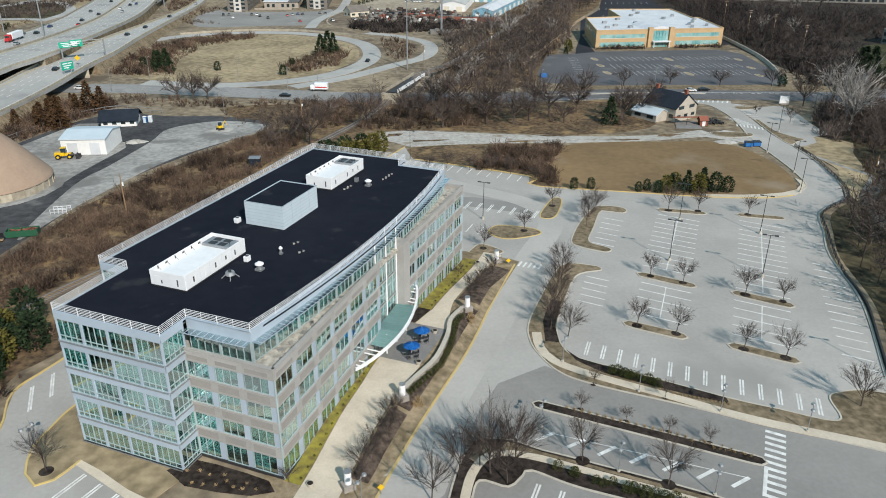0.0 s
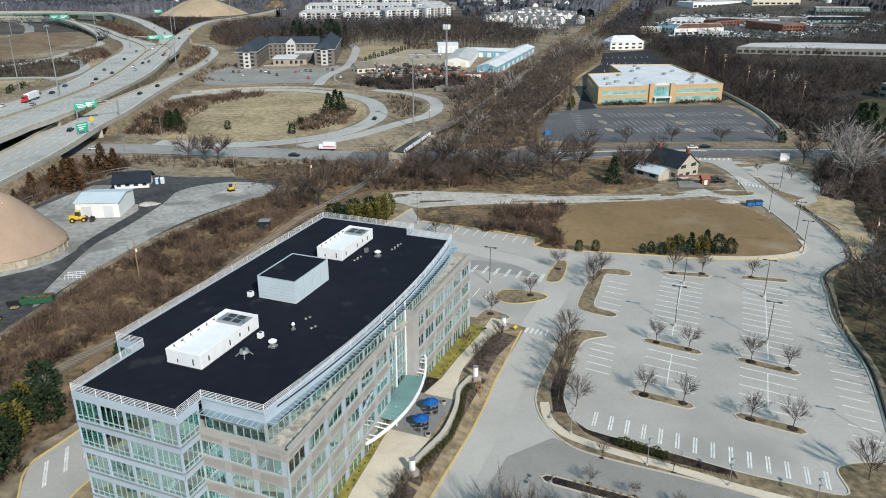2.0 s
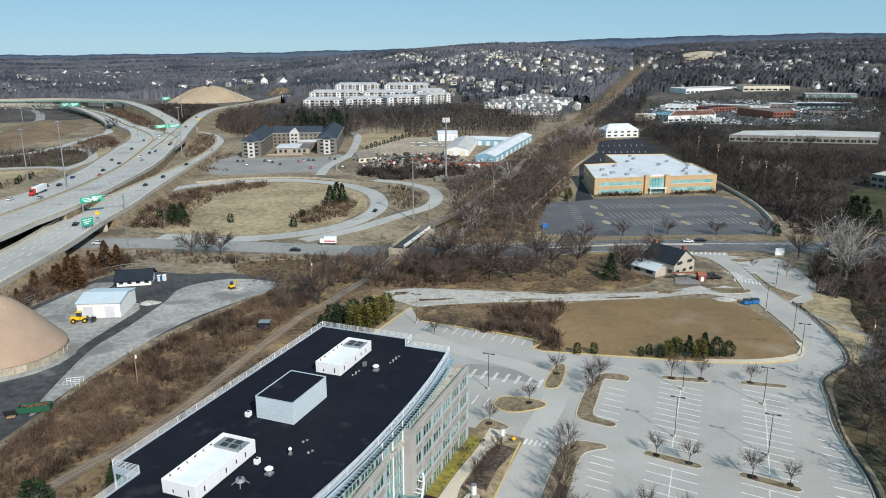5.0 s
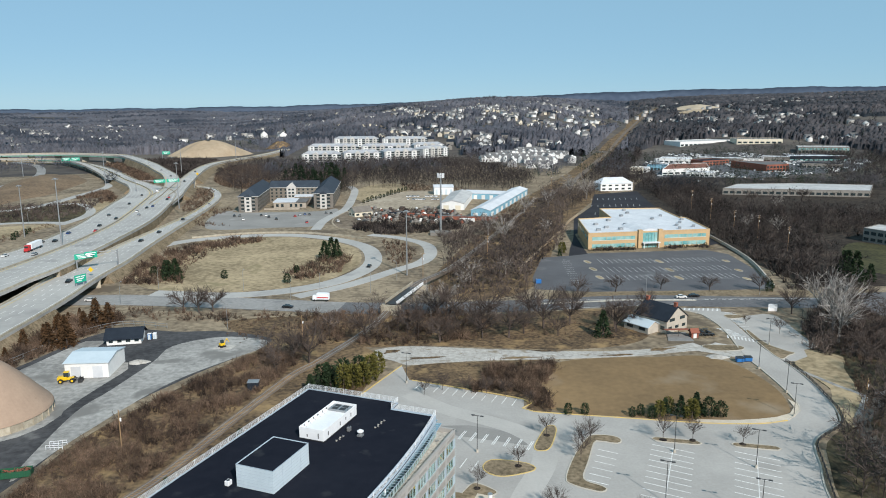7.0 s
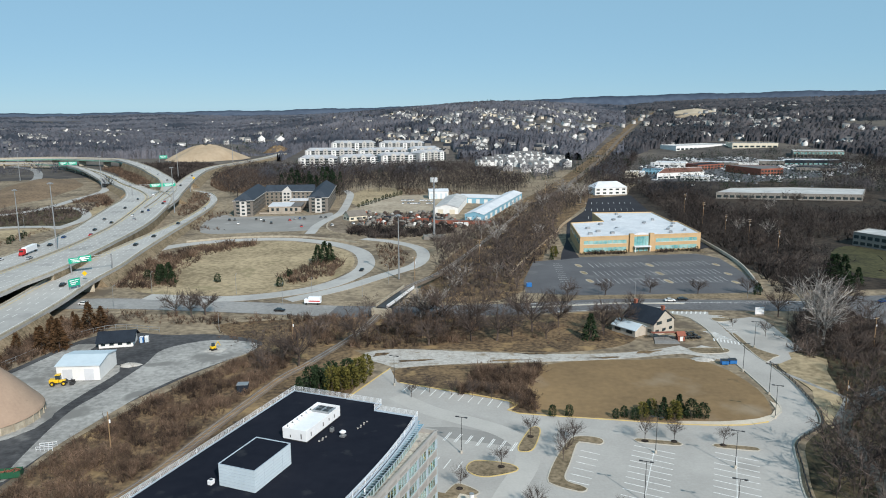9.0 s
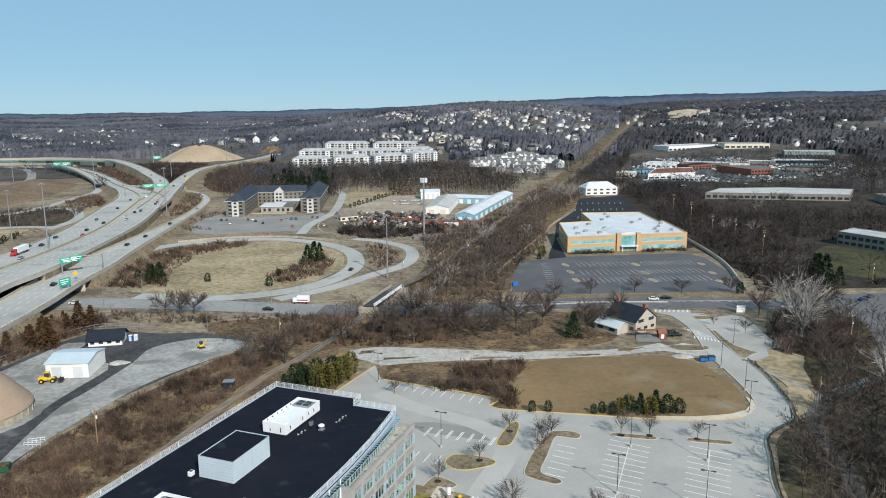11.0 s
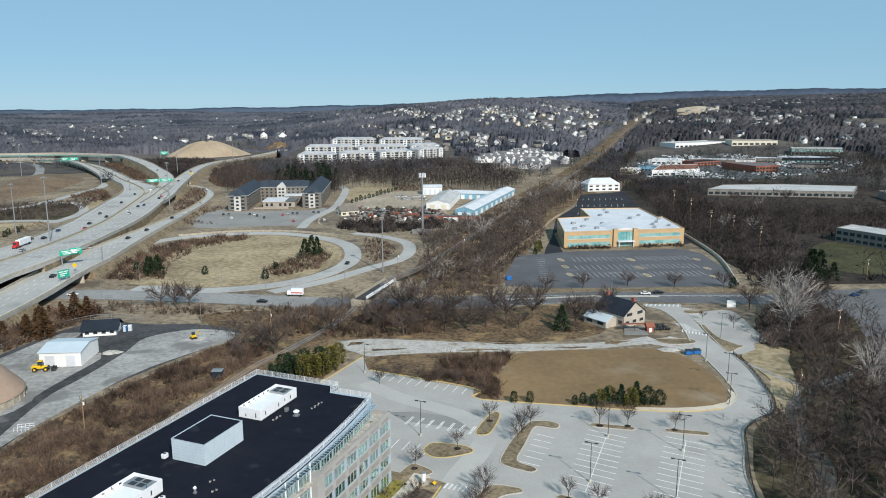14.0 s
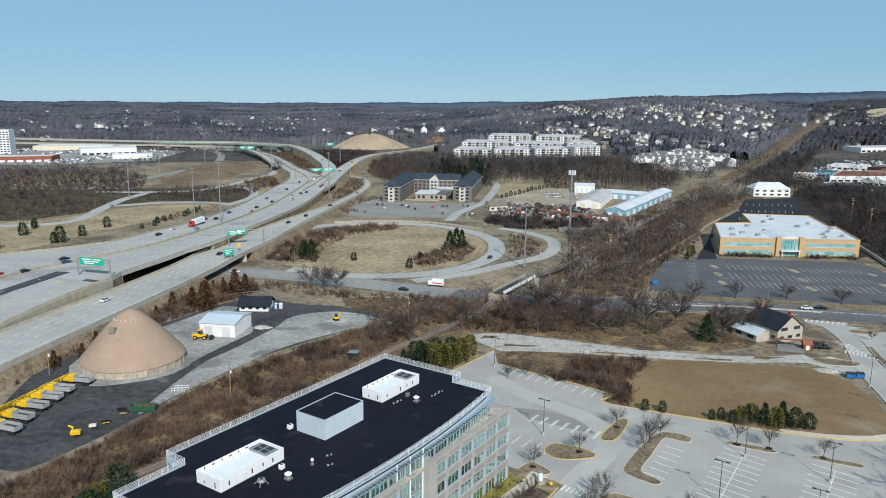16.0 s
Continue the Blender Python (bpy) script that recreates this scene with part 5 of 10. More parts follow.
for c in (front[0], side_pts[0], side_pts[-1]):
    part("corner_post", tubes(((c.x, c.y, 0), (c.x, c.y, 15.7), 0.14)), "frame", office)
# entrance: stone pier and tall glazing
a, b = runs[9]
p = a.lerp(b, 0.76)
part("stone_pier", finish(between(bmesh.new(), p, b, 0, 17.6, -1.4, 0.75)), "stone", office)
q0, q1 = a.lerp(b, 0.0), p
for f in range(5):
    window(q0, q1, f * STOREY + 0.15, (f + 1) * STOREY, 4, f * STOREY + 2.5, deep=1.0, blinds=0.3)
for t in (0.0, 0.5, 1.0):
    c = q0.lerp(q1, t)
    n = Vector((AY.x, AY.y, 0))
    part("mullion_post", tubes(((c - n * 0.7)[:] , (c - n * 0.7 + Vector((0, 0, ROOF - 0.8)))[:], 0.13)), "white", office)

def inner(s):
    return bow(s) * 0.7


# fifth floor: set-back glazing, terrace, sunshade
top_runs = [(at(0, -9.7), at(0, -4.85), 4), (at(0, -4.85), at(0, 0), 4)] + [(at(ARC[i], inner(ARC[i])), at(ARC[i + 1], inner(ARC[i + 1])), 4) for i in range(14)] + [(at(67.2, 0), at(67.2, -10), 6)]
for a, b, n in top_runs:
    window(a.lerp(b, 0.04), a.lerp(b, 0.96), 16.7, 19.7, n, blinds=0.85)
    part("post", finish(between(bmesh.new(), a.lerp(b, 0.96), b.lerp(a, -0.04), 16.4, 19.7, -0.2, 0.08)), "frame", office)
    part("fascia", finish(between(bmesh.new(), a, b, 19.7, ROOF + 0.1, -0.4, 0.1)), "metal", office)
    bm = bmesh.new()
    between(bm, a, b, 19.72, 19.8, 1.25, 1.37)
    for i in range(5):
        t = (i + 0.5) / 5
        between(bm, a.lerp(b, t - 0.006), a.lerp(b, t + 0.006), 19.68, 19.84, 0.1, 1.3)
    part("sunshade_frame", finish(bm), "metal", office)
    part("sunshade", finish(between(bmesh.new(), a, b, 19.78, 19.8, 0.1, 1.3)), "sunshade", office, "frosted pale sunshade with ribs")
terrace = [at(-0.9, -9.7), at(-0.9, 3.3)] + [at(s, stone(s) - 0.3) for s in (15, 30.8, 31.2, 40.8, 55)] + [at(70.1, OUT - 0.3), at(70.1, -9.9), at(67, -9.9)] + [at(s, inner(s) - 0.3) for s in ARC[::-1]] + [at(0, -9.7)]
part("terrace", slab([p[:2] for p in terrace], 16.0, 16.55), "terrace_gravel", office, "gravel terrace with scattered ballast pavers")
for i in range(44):
    s = rand.uniform(-0.3, 69)
    p = at(s, rand.uniform(inner(min(max(s, 0), 67.2)) + 0.3, stone(s) - 0.6), 16.62)
    part("ballast_paver", box(bmesh.new(), -0.4, 0.4, -0.25, 0.25, -0.07, 0.1, Matrix.Translation(p) @ pose(0, 0, 0, 0, 0, rand.uniform(0, 180)), 0.03), rand.choice(("paver", "kerb", "stone_dark")), office)

# roof deck, parapet and railing
part("roof", slab([p[:2] for p in plan(OUTLINE)], ROOF - 0.4, ROOF), "membrane", office, "black membrane roof with grey scuffs")
edge = plan(OUTLINE)
bm = bmesh.new()
for i in range(len(edge)):
    between(bm, edge[i - 1], edge[i], ROOF - 0.05, ROOF + 0.16, -0.12, 0.1)
part("coping", finish(bm), "metal", office)
for i in range(len(edge)):
    a, b = edge[i - 1], edge[i]
    if (b - a).length < 0.5:
        continue
    n = max(1, round((b - a).length / 4.6))
    for k in range(n):
        p, q = a.lerp(b, k / n), a.lerp(b, (k + 1) / n)
        bm = bmesh.new()
        for j in range(5):
            between(bm, p, q, ROOF + 0.32 + j * 0.235, ROOF + 0.37 + j * 0.235, -0.09, -0.04)
        tube(bm, (*p[:2], ROOF), (*p[:2], ROOF + 1.33), 0.05, seg=6)
        m = p.lerp(q, 0.5)
        tube(bm, (*m[:2], ROOF + 0.2), (*m[:2], ROOF + 1.28), 0.025, seg=6)
        part("railing", finish(bm), "white", office)


def oriented(s, d, z=ROOF):
    """A pose on the roof, its x along the building."""
    p = at(s, d, z)
    return pose(p.x, p.y, p.z, 0, 0, math.degrees(math.atan2(AX.y, AX.x)))


# roof plant
def plant_screen(s0, s1, d0, d1, h):
    ob = empty("roof_screen", oriented((s0 + s1) / 2, (d0 + d1) / 2), "blue-grey panelled plant enclosure on the black roof", "roof enclosure")
    x, y = (s1 - s0) / 2, (d1 - d0) / 2
    part("wall", boxes((-x, x, -y, -y + 0.15, 0, h), (-x, x, y - 0.15, y, 0, h), (-x, -x + 0.15, -y + 0.15, y - 0.15, 0, h), (x - 0.15, x, -y + 0.15, y - 0.15, 0, h)), "screen", ob)
    part("inner_roof", boxes((-x + 0.15, x - 0.15, -y + 0.15, y - 0.15, h - 0.4, h - 0.02)), "membrane", ob)
    part("coping", boxes((-x - 0.05, x + 0.05, -y - 0.04, -y + 0.08, h, h + 0.07), (-x - 0.04, x + 0.04, y - 0.08, y + 0.04, h, h + 0.07), (-x - 0.04, -x + 0.08, -y + 0.08, y - 0.08, h, h + 0.07), (x - 0.08, x + 0.04, -y + 0.08, y - 0.08, h, h + 0.07)), "metal", ob)
    for i in range(1, 7):
        zz = h * i / 7
        part("seam", boxes((-x - 0.02, x + 0.02, -y - 0.02, -y, zz - 0.02, zz + 0.02), (-x - 0.02, -x, -y, y, zz - 0.02, zz + 0.02)), "metal", ob)
    for i in range(1, 4):
        xx = -x + 2 * x * i / 4
        part("seam", boxes((xx - 0.015, xx + 0.015, -y - 0.025, -y, 0, h)), "metal", ob)
    return ob


plant_screen(29.3, 40.3, -20.8, -13.5, 4.0)


def air_handler(s0, s1, d0, d1, h):
    ob = empty("air_handler", oriented((s0 + s1) / 2, (d0 + d1) / 2), "long white rooftop air handling unit with fan grilles", "air handler", "roof units")
    x, y = (s1 - s0) / 2, (d1 - d0) / 2
    part("casing", boxes((-x, x, -y, y, 0.25, h - 0.75), bevel=0.05), "white", ob)
    part("base_rail", boxes((-x + 0.1, x - 0.1, -y + 0.1, y - 0.1, 0, 0.25)), "dark", ob)
    for k, (x0, x1, y0, y1) in enumerate(((-x, x, -y, -y + 0.14), (-x, x, y - 0.14, y), (-x, -x + 0.14, -y + 0.14, y - 0.14), (x - 0.14, x, -y + 0.14, y - 0.14))):
        part("screen_wall", boxes((x0, x1, y0, y1, h - 0.8, h), bevel=0.02), "white", ob)
    part("hood", boxes((x - 3.2, x - 0.5, -y + 0.6, y - 0.6, h - 0.76, h - 0.3), bevel=0.05), "grey_metal", ob)
    part("hood", boxes((-x + 0.7, -x + 2.4, -y + 0.7, y - 1.4, h - 0.76, h - 0.4), bevel=0.05), "white", ob)
    for i in (-1, 1):
        for j in (-1, 1):
            part("fan", boxes((x - 1.85 + i * 0.66 - 0.5, x - 1.85 + i * 0.66 + 0.5, j * 0.85 - 0.6, j * 0.85 + 0.6, h - 0.3, h - 0.24)), "dark", ob)
    for k in range(6):
        xx = -x + 1.6 + k * (2 * x - 3.0) / 6
        part("brace", tubes(((xx, y - 0.14, h - 0.06), (xx, y - 0.7, h - 0.74), 0.04), seg=6), "grey_metal", ob)
        part("slot", boxes((xx - 0.28, xx + 0.28, y - 0.17, y - 0.14, h - 0.5, h - 0.25) if k % 2 else (xx - 0.1, xx + 0.1, y - 0.17, y - 0.14, h - 0.6, h - 0.1)), "dark", ob)
    for k, xx in enumerate((-x * 0.75, -x * 0.45, -x * 0.05, x * 0.3, x * 0.62)):
        if k != 1:
            part("louvre", boxes((xx - 0.12, xx + 0.12, -y - 0.04, -y, 0.9 + 0.2 * (k % 2), 1.7)), "dark", ob)
        part("access_door", boxes((xx + 0.4, xx + 1.3, -y - 0.03, -y, 0.4, 1.9)), "white", ob)
        part("seam", boxes((xx + 1.45, xx + 1.47, -y - 0.015, -y, 0.3, h - 0.1)), "screen", ob)
    for k, yy in enumerate((-y * 0.55, y * 0.35)):
        part("louvre", boxes((-x - 0.03, -x, yy - 0.1, yy + 0.1, 0.7, 1.7 - 0.5 * k)), "dark", ob)
    part("antenna", tubes(((x - 3.3, -y + 0.2, h - 0.3), (x - 3.3, -y + 0.2, h + 0.8), 0.04)), "dark", ob)
    return ob


air_handler(5.6, 19.4, -20.0, -14.0, 2.5)
air_handler(48.4, 61.6, -20.6, -15.2, 2.5)


def mushroom_vent(s, d, r=0.65):
    ob = empty("roof_vent", oriented(s, d), "round galvanised roof exhaust vent", "roof vent", "roof vents")
    part("curb", boxes((-r * 0.8, r * 0.8, -r * 0.8, r * 0.8, 0, 0.3)), "grey_metal", ob)
    part("stack", tubes(((0, 0, 0.3), (0, 0, 0.9), r * 0.7), seg=14), "grey_metal", ob)
    part("cap", tubes(((0, 0, 0.9), (0, 0, 1.05), r, r), ((0, 0, 1.05), (0, 0, 1.3), r, r * 0.4), seg=14), "white", ob)


def small_unit(s, d, w=0.9, mat="white"):
    ob = empty("condenser_unit", oriented(s, d), "small boxy rooftop condenser unit", "condenser", "small roof units")
    part("casing", boxes((-w / 2, w / 2, -w * 0.4, w * 0.4, 0.12, 0.95), bevel=0.03), mat, ob)
    for k in (-w / 2, w / 2 - 0.12):
        part("foot", boxes((k, k + 0.12, -w * 0.4, w * 0.4, 0, 0.12)), "dark", ob)
    part("fan_guard", tubes(((0, 0, 0.95), (0, 0, 1.0), w * 0.3), seg=14), "dark", ob)



for s, d in ((15.3, -8.8), (53.6, -10.2)):
    mushroom_vent(s, d)
mushroom_vent(21.1, -8.9, 0.3)
small_unit(17.0, -12.1), small_unit(29.0, -22.3, 1.0), small_unit(54.6, -13.2, 0.8, "grey_metal")
skid = empty("fan_unit", oriented(11.6, -11.2), "dark blue-grey fan unit on four splayed legs", "roof fan")
part("drum", tubes(((0, 0, 0.55), (0, 0, 1.0), 0.75, 0.6), seg=16), "grey_metal", skid)
part("motor", tubes(((0, 0, 1.0), (0, 0, 1.25), 0.22), seg=10), "dark", skid)
for k in range(4):
    a = k * math.tau / 4 + 0.6
    part("leg", tubes(((0.5 * math.cos(a), 0.5 * math.sin(a), 0.7), (1.25 * math.cos(a), 1.25 * math.sin(a), 0.03), 0.07), seg=6), "grey_metal", skid)
for s, d, n in ((50.0, -13.4, 4), (57.8, -9.1, 6), (22.5, -6.5, 2), (25, -9.0, 2), (44, -25, 3)):
    for i in range(n):
        m = oriented(s + i * 0.7, d + 0.3 * (i % 2))
        ob = empty("roof_block", m, "small pipe support block on the roof", "roof block", "roof blocks")
        part("block", boxes((-0.2, 0.2, -0.12, 0.12, 0, 0.18), bevel=0.02), "stone_dark" if i % 2 else "kerb", ob)
        part("strut", boxes((-0.03, 0.03, -0.25, 0.25, 0.18, 0.24)), "grey_metal", ob)

# entrance canopy: bowed white beam, struts and glass
canopy = empty("entrance_canopy", pose(0, 0, 0), "bowed white steel canopy with glass over the entrance", "canopy")
beam = [at(19.8 + 25.4 * i / 24, 3.6 - 0.02 * i + 3.1 * math.sin(math.pi * i / 24) ** 0.8, 4.4 + 2.2 * i / 24) for i in range(25)]
part("beam", strip(beam, 0.35, 0.45), "white", canopy)
for i in (1, 2, 4, 5, 19, 20, 22, 23):
    p, s = beam[i], 19.8 + 25.4 * i / 24
    q = at(s, stone(s) + 0.05, p.z - 0.2)
    part("strut", tubes(((p.x, p.y, p.z - 0.2), (q.x, q.y, q.z), 0.11)), "white", canopy)
glass_edge = [beam[i] for i in range(6, 19)]
back = [at(19.8 + 25.4 * i / 24, 2.2, 4.4 + 2.2 * i / 24) for i in range(6, 19)]
for i in range(12):
    quad = [glass_edge[i], glass_edge[i + 1], back[i + 1], back[i]]
    bm = bmesh.new()
    bm.faces.new([bm.verts.new(p - Vector((0, 0, 0.08))) for p in quad])
    bmesh.ops.solidify(bm, geom=bm.faces[:], thickness=0.04)
    part("glass_panel", finish(bm), "canopy_glass", canopy)
    part("rafter", tubes((glass_edge[i][:], back[i][:], 0.022)), "frame", canopy)
for s in (29.5, 33.5, 37.5):
    p = at(s, 4.4)
    part("column", tubes(((p.x, p.y, 0), (p.x, p.y, 5.2), 0.12)), "white", canopy)


# ---- raised forecourt ----
def step_up(a, b, x):
    t = min(max((x - a) / (b - a), 0), 1)
    return t * t * (3 - 2 * t)


def level(s, d):
    """Height of the forecourt: up to 1.4 m at the entrance, falling to the drive."""
    h = 1.4 * step_up(-3, 16, s) * (1 - 0.75 * step_up(48, 72, s))
    return h * (1 - step_up(11.6, 15.6, d))


def drape(name, s0, s1, d0, d1, mat, lift, label, category, kind="structure"):
    """A sheet over the forecourt between two edges; each edge a list of (s, d)."""
    bm, rows = bmesh.new(), []
    n = max(2, int((s1 - s0) / 1.2))
    for i in range(n + 1):
        s = s0 + (s1 - s0) * i / n
        e0, e1 = (float(np.interp(s, [q[0] for q in e], [q[1] for q in e])) for e in (d0, d1))
        row = []
        for k in range(7):
            d = e0 + (e1 - e0) * k / 6
            row.append(bm.verts.new(at(s, d, level(s, d) + lift)))
        low = [bm.verts.new(at(s, d, -0.2)) for d in (e0, e1)]
        rows.append((row, low))
    for (a, la), (b, lb) in zip(rows, rows[1:]):
        for k in range(6):
            bm.faces.new((a[k], a[k + 1], b[k + 1], b[k]))
        bm.faces.new((a[0], b[0], lb[0], la[0])), bm.faces.new((a[6], la[1], lb[1], b[6]))
    for r, l in (rows[0], rows[-1]):
        bm.faces.new([*r, l[1], l[0]])
    return tagged(part(name, finish(bm), mat), label, category, kind=kind)


KERB = [(-12, 17), (0, 16.6), (16, 16.1), (38, 16.0), (54, 14.8), (76, 14.6)]
WALK_IN = [(-10, 7.2), (-6, 6.8), (3, 6), (12, 5), (20, 4.4), (25, 3.8), (30, 3.6)]
WALK_OUT = [(-10, 13.2), (-6, 12.6), (-1.5, 12), (6.7, 11.1), (17, 10.6), (30, 11)]
drape("front_lawn", -11, 75, [(-11, 1), (75, 1)], KERB, "front_lawn", 0.04, "dry tan lawn in front of the offices", "lawn")
drape("front_walk", -10, 28.2, WALK_IN, WALK_OUT, "walk", 0.1, "broad pale concrete walk to the entrance", "footpath")
drape("patio", 28.2, 40.4, [(28, 3.2), (41, 3.2)], [(28, 10.9), (41, 10.9)], "paver", 0.104, "grey paved patio under the canopy", "patio")
drape("front_walk", 40.4, 46, [(40, 4.8), (46, 5.8)], [(40, 10.8), (44, 10.2), (46, 9.4)], "walk", 0.1, "pale concrete landing beside the patio", "footpath")
drape("front_walk", 46, 76, [(46, 5.9), (56, 6.0), (66, 6.4), (71, 6.4), (76, 6.2)], [(46, 9.4), (50, 8.5), (53, 8.4), (63, 8.5), (70, 9.2), (76, 10.2)], "walk", 0.1, "pale concrete walk along the building", "footpath")
drape("turf_strip", -1.5, 27.5, [(-1.5, 3.9), (28, 3.0)], [(q[0], q[1] - 0.15) for q in WALK_IN], "green", 0.12, "yellow-green turf strip along the facade", "turf")
drape("turf_strip", 46, 71.5, [(46, 3.2), (72, 3.2)], [(46, 5.6), (56, 5.8), (66, 6.2), (72, 6.0)], "green", 0.12, "yellow-green turf strip along the facade", "turf")
drape("flower_bed", 40.6, 46, [(40, 3.2), (46, 3.2)], [(40, 4.6), (46, 5.6)], "mulch", 0.12, "mulched bed beside the entrance", "flower bed")
drape("planting_bed", 17.5, 50, [(17, 11.6), (24, 12.2), (30, 13.2), (37, 12.6), (43, 11.4), (50, 11.6)], [(17, 15.9), (36, 15.9), (50, 14.9)], "bed_soil", 0.08, "mulched planting bed below the stone wall", "flower bed")
drape("planting_bed", 2, 16.5, [(2, 11.9), (16, 11.1)], [(2, 14.4), (9, 14.2), (16.5, 14.6)], "bed_soil", 0.08, "narrow mulched bed with bare shrubs", "flower bed")
drape("planting_bed", 52, 70, [(52, 8.8), (63, 8.9), (70, 9.6)], [(52, 13.2), (60, 12.8), (70, 14.0)], "bed_soil", 0.08, "mulched bed beside the walk", "flower bed")
joint = boxes_mesh("walk_joint", "kerb", (-0.5, 0.5, -0.5, 0.5, -0.01, 0.01))
forecourt = bpy.data.objects["front_walk"]
for s in range(-8, 28, 3):
    d0, d1 = (float(np.interp(s, [q[0] for q in e], [q[1] for q in e])) for e in (WALK_IN, WALK_OUT))
    p = at(s, (d0 + d1) / 2, level(s, 8) + 0.1)
    piece("joint", joint, Matrix.LocRotScale(p, Euler((0, 0, math.atan2(AY.y, AY.x))), (d1 - d0, 0.03, 1)), forecourt)


# ---- other buildings ----
def wall_windows(ob, a, b, z0, z1, count, mat, parent=None, fill_share=0.7, depth=0.06, name="window"):
    """A row of separate framed windows along a wall from a to b."""
    d = b - a
    for i in range(count):
        p, q = a.lerp(b, (i + (1 - fill_share) / 2) / count), a.lerp(b, (i + (1 + fill_share) / 2) / count)
        part(name, finish(between(bmesh.new(), p, q, z0, z1, -0.05, depth)), mat, parent or ob)


def flat_block(name, label, category, pts, h, wall, roof, rows=(), parapet=0.5, group=""):
    """A flat-roofed block on an outline (counter-clockwise seen from above is outwards on the right)."""
    ob = empty(name, pose(0, 0, 0), label, category, group)
    pts = [Vector((*p[:2], 0)) for p in pts]
    gz = min(float(hill(p.x, p.y)) for p in pts)
    part("wall", slab([p[:2] for p in pts], gz - 1, gz + h), wall, ob)
    c = sum(pts, Vector()) / len(pts)
    inner_pts = [c + (p - c) * (1 - 0.5 / max((p - c).length, 1)) for p in pts]
    part("roof", slab([p[:2] for p in inner_pts], gz + h, gz + h + 0.15), roof, ob)
    for i in range(len(pts)):
        part("parapet", finish(between(bmesh.new(), pts[i - 1], pts[i], gz + h, gz + h + parapet, -0.4, 0.08)), wall, ob)
    for k, z0, z1, n, mat in rows:
        wall_windows(ob, pts[k], pts[(k + 1) % len(pts)], gz + z0, gz + z1, n, mat)
    return ob


def gable(name, label, category, x, y, rot, length, width, eave, ridge, wall, roof, windows=(), doors=(), group="", hip=0.0, over=0.35):
    """A pitched-roof building, its ridge along its own x. windows: (side, z0, z1, count, material)."""
    gz = float(hill(x, y))
    ob = empty(name, pose(x, y, gz, 0, 0, rot), label, category, group)
    L, W = length / 2, width / 2
    bm = bmesh.new()
    prof = [(-W, -0.5), (W, -0.5), (W, eave), (0, ridge if not hip else eave), (-W, eave)]
    ends = [[bm.verts.new((xx, yy, zz)) for yy, zz in prof] for xx in (-L, L)]
    bm.faces.new(ends[0][::-1]), bm.faces.new(ends[1])
    for i in range(5):
        bm.faces.new((ends[0][i], ends[0][(i + 1) % 5], ends[1][(i + 1) % 5], ends[1][i]))
    part("wall", finish(bm), wall, ob)
    bm = bmesh.new()
    t, k = 0.22, (ridge - eave) / W
    lo = eave - over * k
    for sgn in (-1, 1):
        q = [(-L - over, sgn * (W + over), lo), (L + over, sgn * (W + over), lo), (L + over - hip, 0, ridge), (-L - over + hip, 0, ridge)]
        a = [bm.verts.new(p) for p in q]
        b = [bm.verts.new((p[0], p[1], p[2] + t)) for p in q]
        bm.faces.new(a), bm.faces.new(b)
        for i in range(4):
            bm.faces.new((a[i], a[(i + 1) % 4], b[(i + 1) % 4], b[i]))
    if hip:
        for sgn in (-1, 1):
            bm.faces.new([bm.verts.new(p) for p in ((sgn * (L + over), -W - over, lo + t), (sgn * (L + over), W + over, lo + t), (sgn * (L + over - hip), 0, ridge + t))])
    part("roof", finish(bm), roof, ob)
    for face, z0, z1, n, mat in list(windows) + list(doors):
        door = (face, z0, z1, n, mat) in doors
        a, b = {"front": ((-L, -W), (L, -W)), "back": ((L, W), (-L, W)), "left": ((-L, W), (-L, -W)), "right": ((L, -W), (L, W))}[face]
        wall_windows(ob, Vector((*a, 0)), Vector((*b, 0)), z0, z1, n, mat, fill_share=0.5 if not door else 0.45, name="door" if door else "window")
    return ob


# tan two-storey offices
yb = flat_block("tan_office", "two-storey tan brick offices with teal windows", "office building", [(111, 417), (186.5, 425), (190, 470.5), (186, 470), (188, 513), (145, 513.5), (141.5, 475), (118.5, 470)], 9.2, "tan_wall", "white_roof", parapet=0.7)
f0, f1 = Vector((111, 417, 0)), Vector((186.5, 425, 0))
for z0, z1 in ((1.0, 3.2), (5.4, 7.4)):
    for t0, t1, n in ((0.03, 0.38, 9), (0.62, 0.97, 9)):
        wall_windows(yb, f0.lerp(f1, t0), f0.lerp(f1, t1), z0, z1, n, "teal_glass", fill_share=0.94)
        part("sill", finish(between(bmesh.new(), f0.lerp(f1, t0), f0.lerp(f1, t1), z0 - 0.25, z0, 0, 0.15)), "cream", yb)
for t0, t1 in ((0.40, 0.435), (0.565, 0.60)):
    part("pilaster", finish(between(bmesh.new(), f0.lerp(f1, t0), f0.lerp(f1, t1), 0, 10.8, -1, 1.2)), "tan_wall", yb)
wall_windows(yb, f0.lerp(f1, 0.44), f0.lerp(f1, 0.56), 3.6, 9.0, 5, "teal_glass", fill_share=0.9, depth=0.3)
wall_windows(yb, f0.lerp(f1, 0.44), f0.lerp(f1, 0.56), 0.1, 3.0, 3, "teal_glass", fill_share=0.85, depth=0.3)
part("porch", finish(between(bmesh.new(), f0.lerp(f1, 0.43), f0.lerp(f1, 0.57), 3.1, 3.6, 0.3, 3.2)), "white_roof", yb)
for t in (0.44, 0.56):
    c = f0.lerp(f1, t) + Vector((0.2, -2.8, 0))
    part("porch_column", tubes((c[:], (c.x, c.y, 3.1), 0.25)), "white_wall", yb)
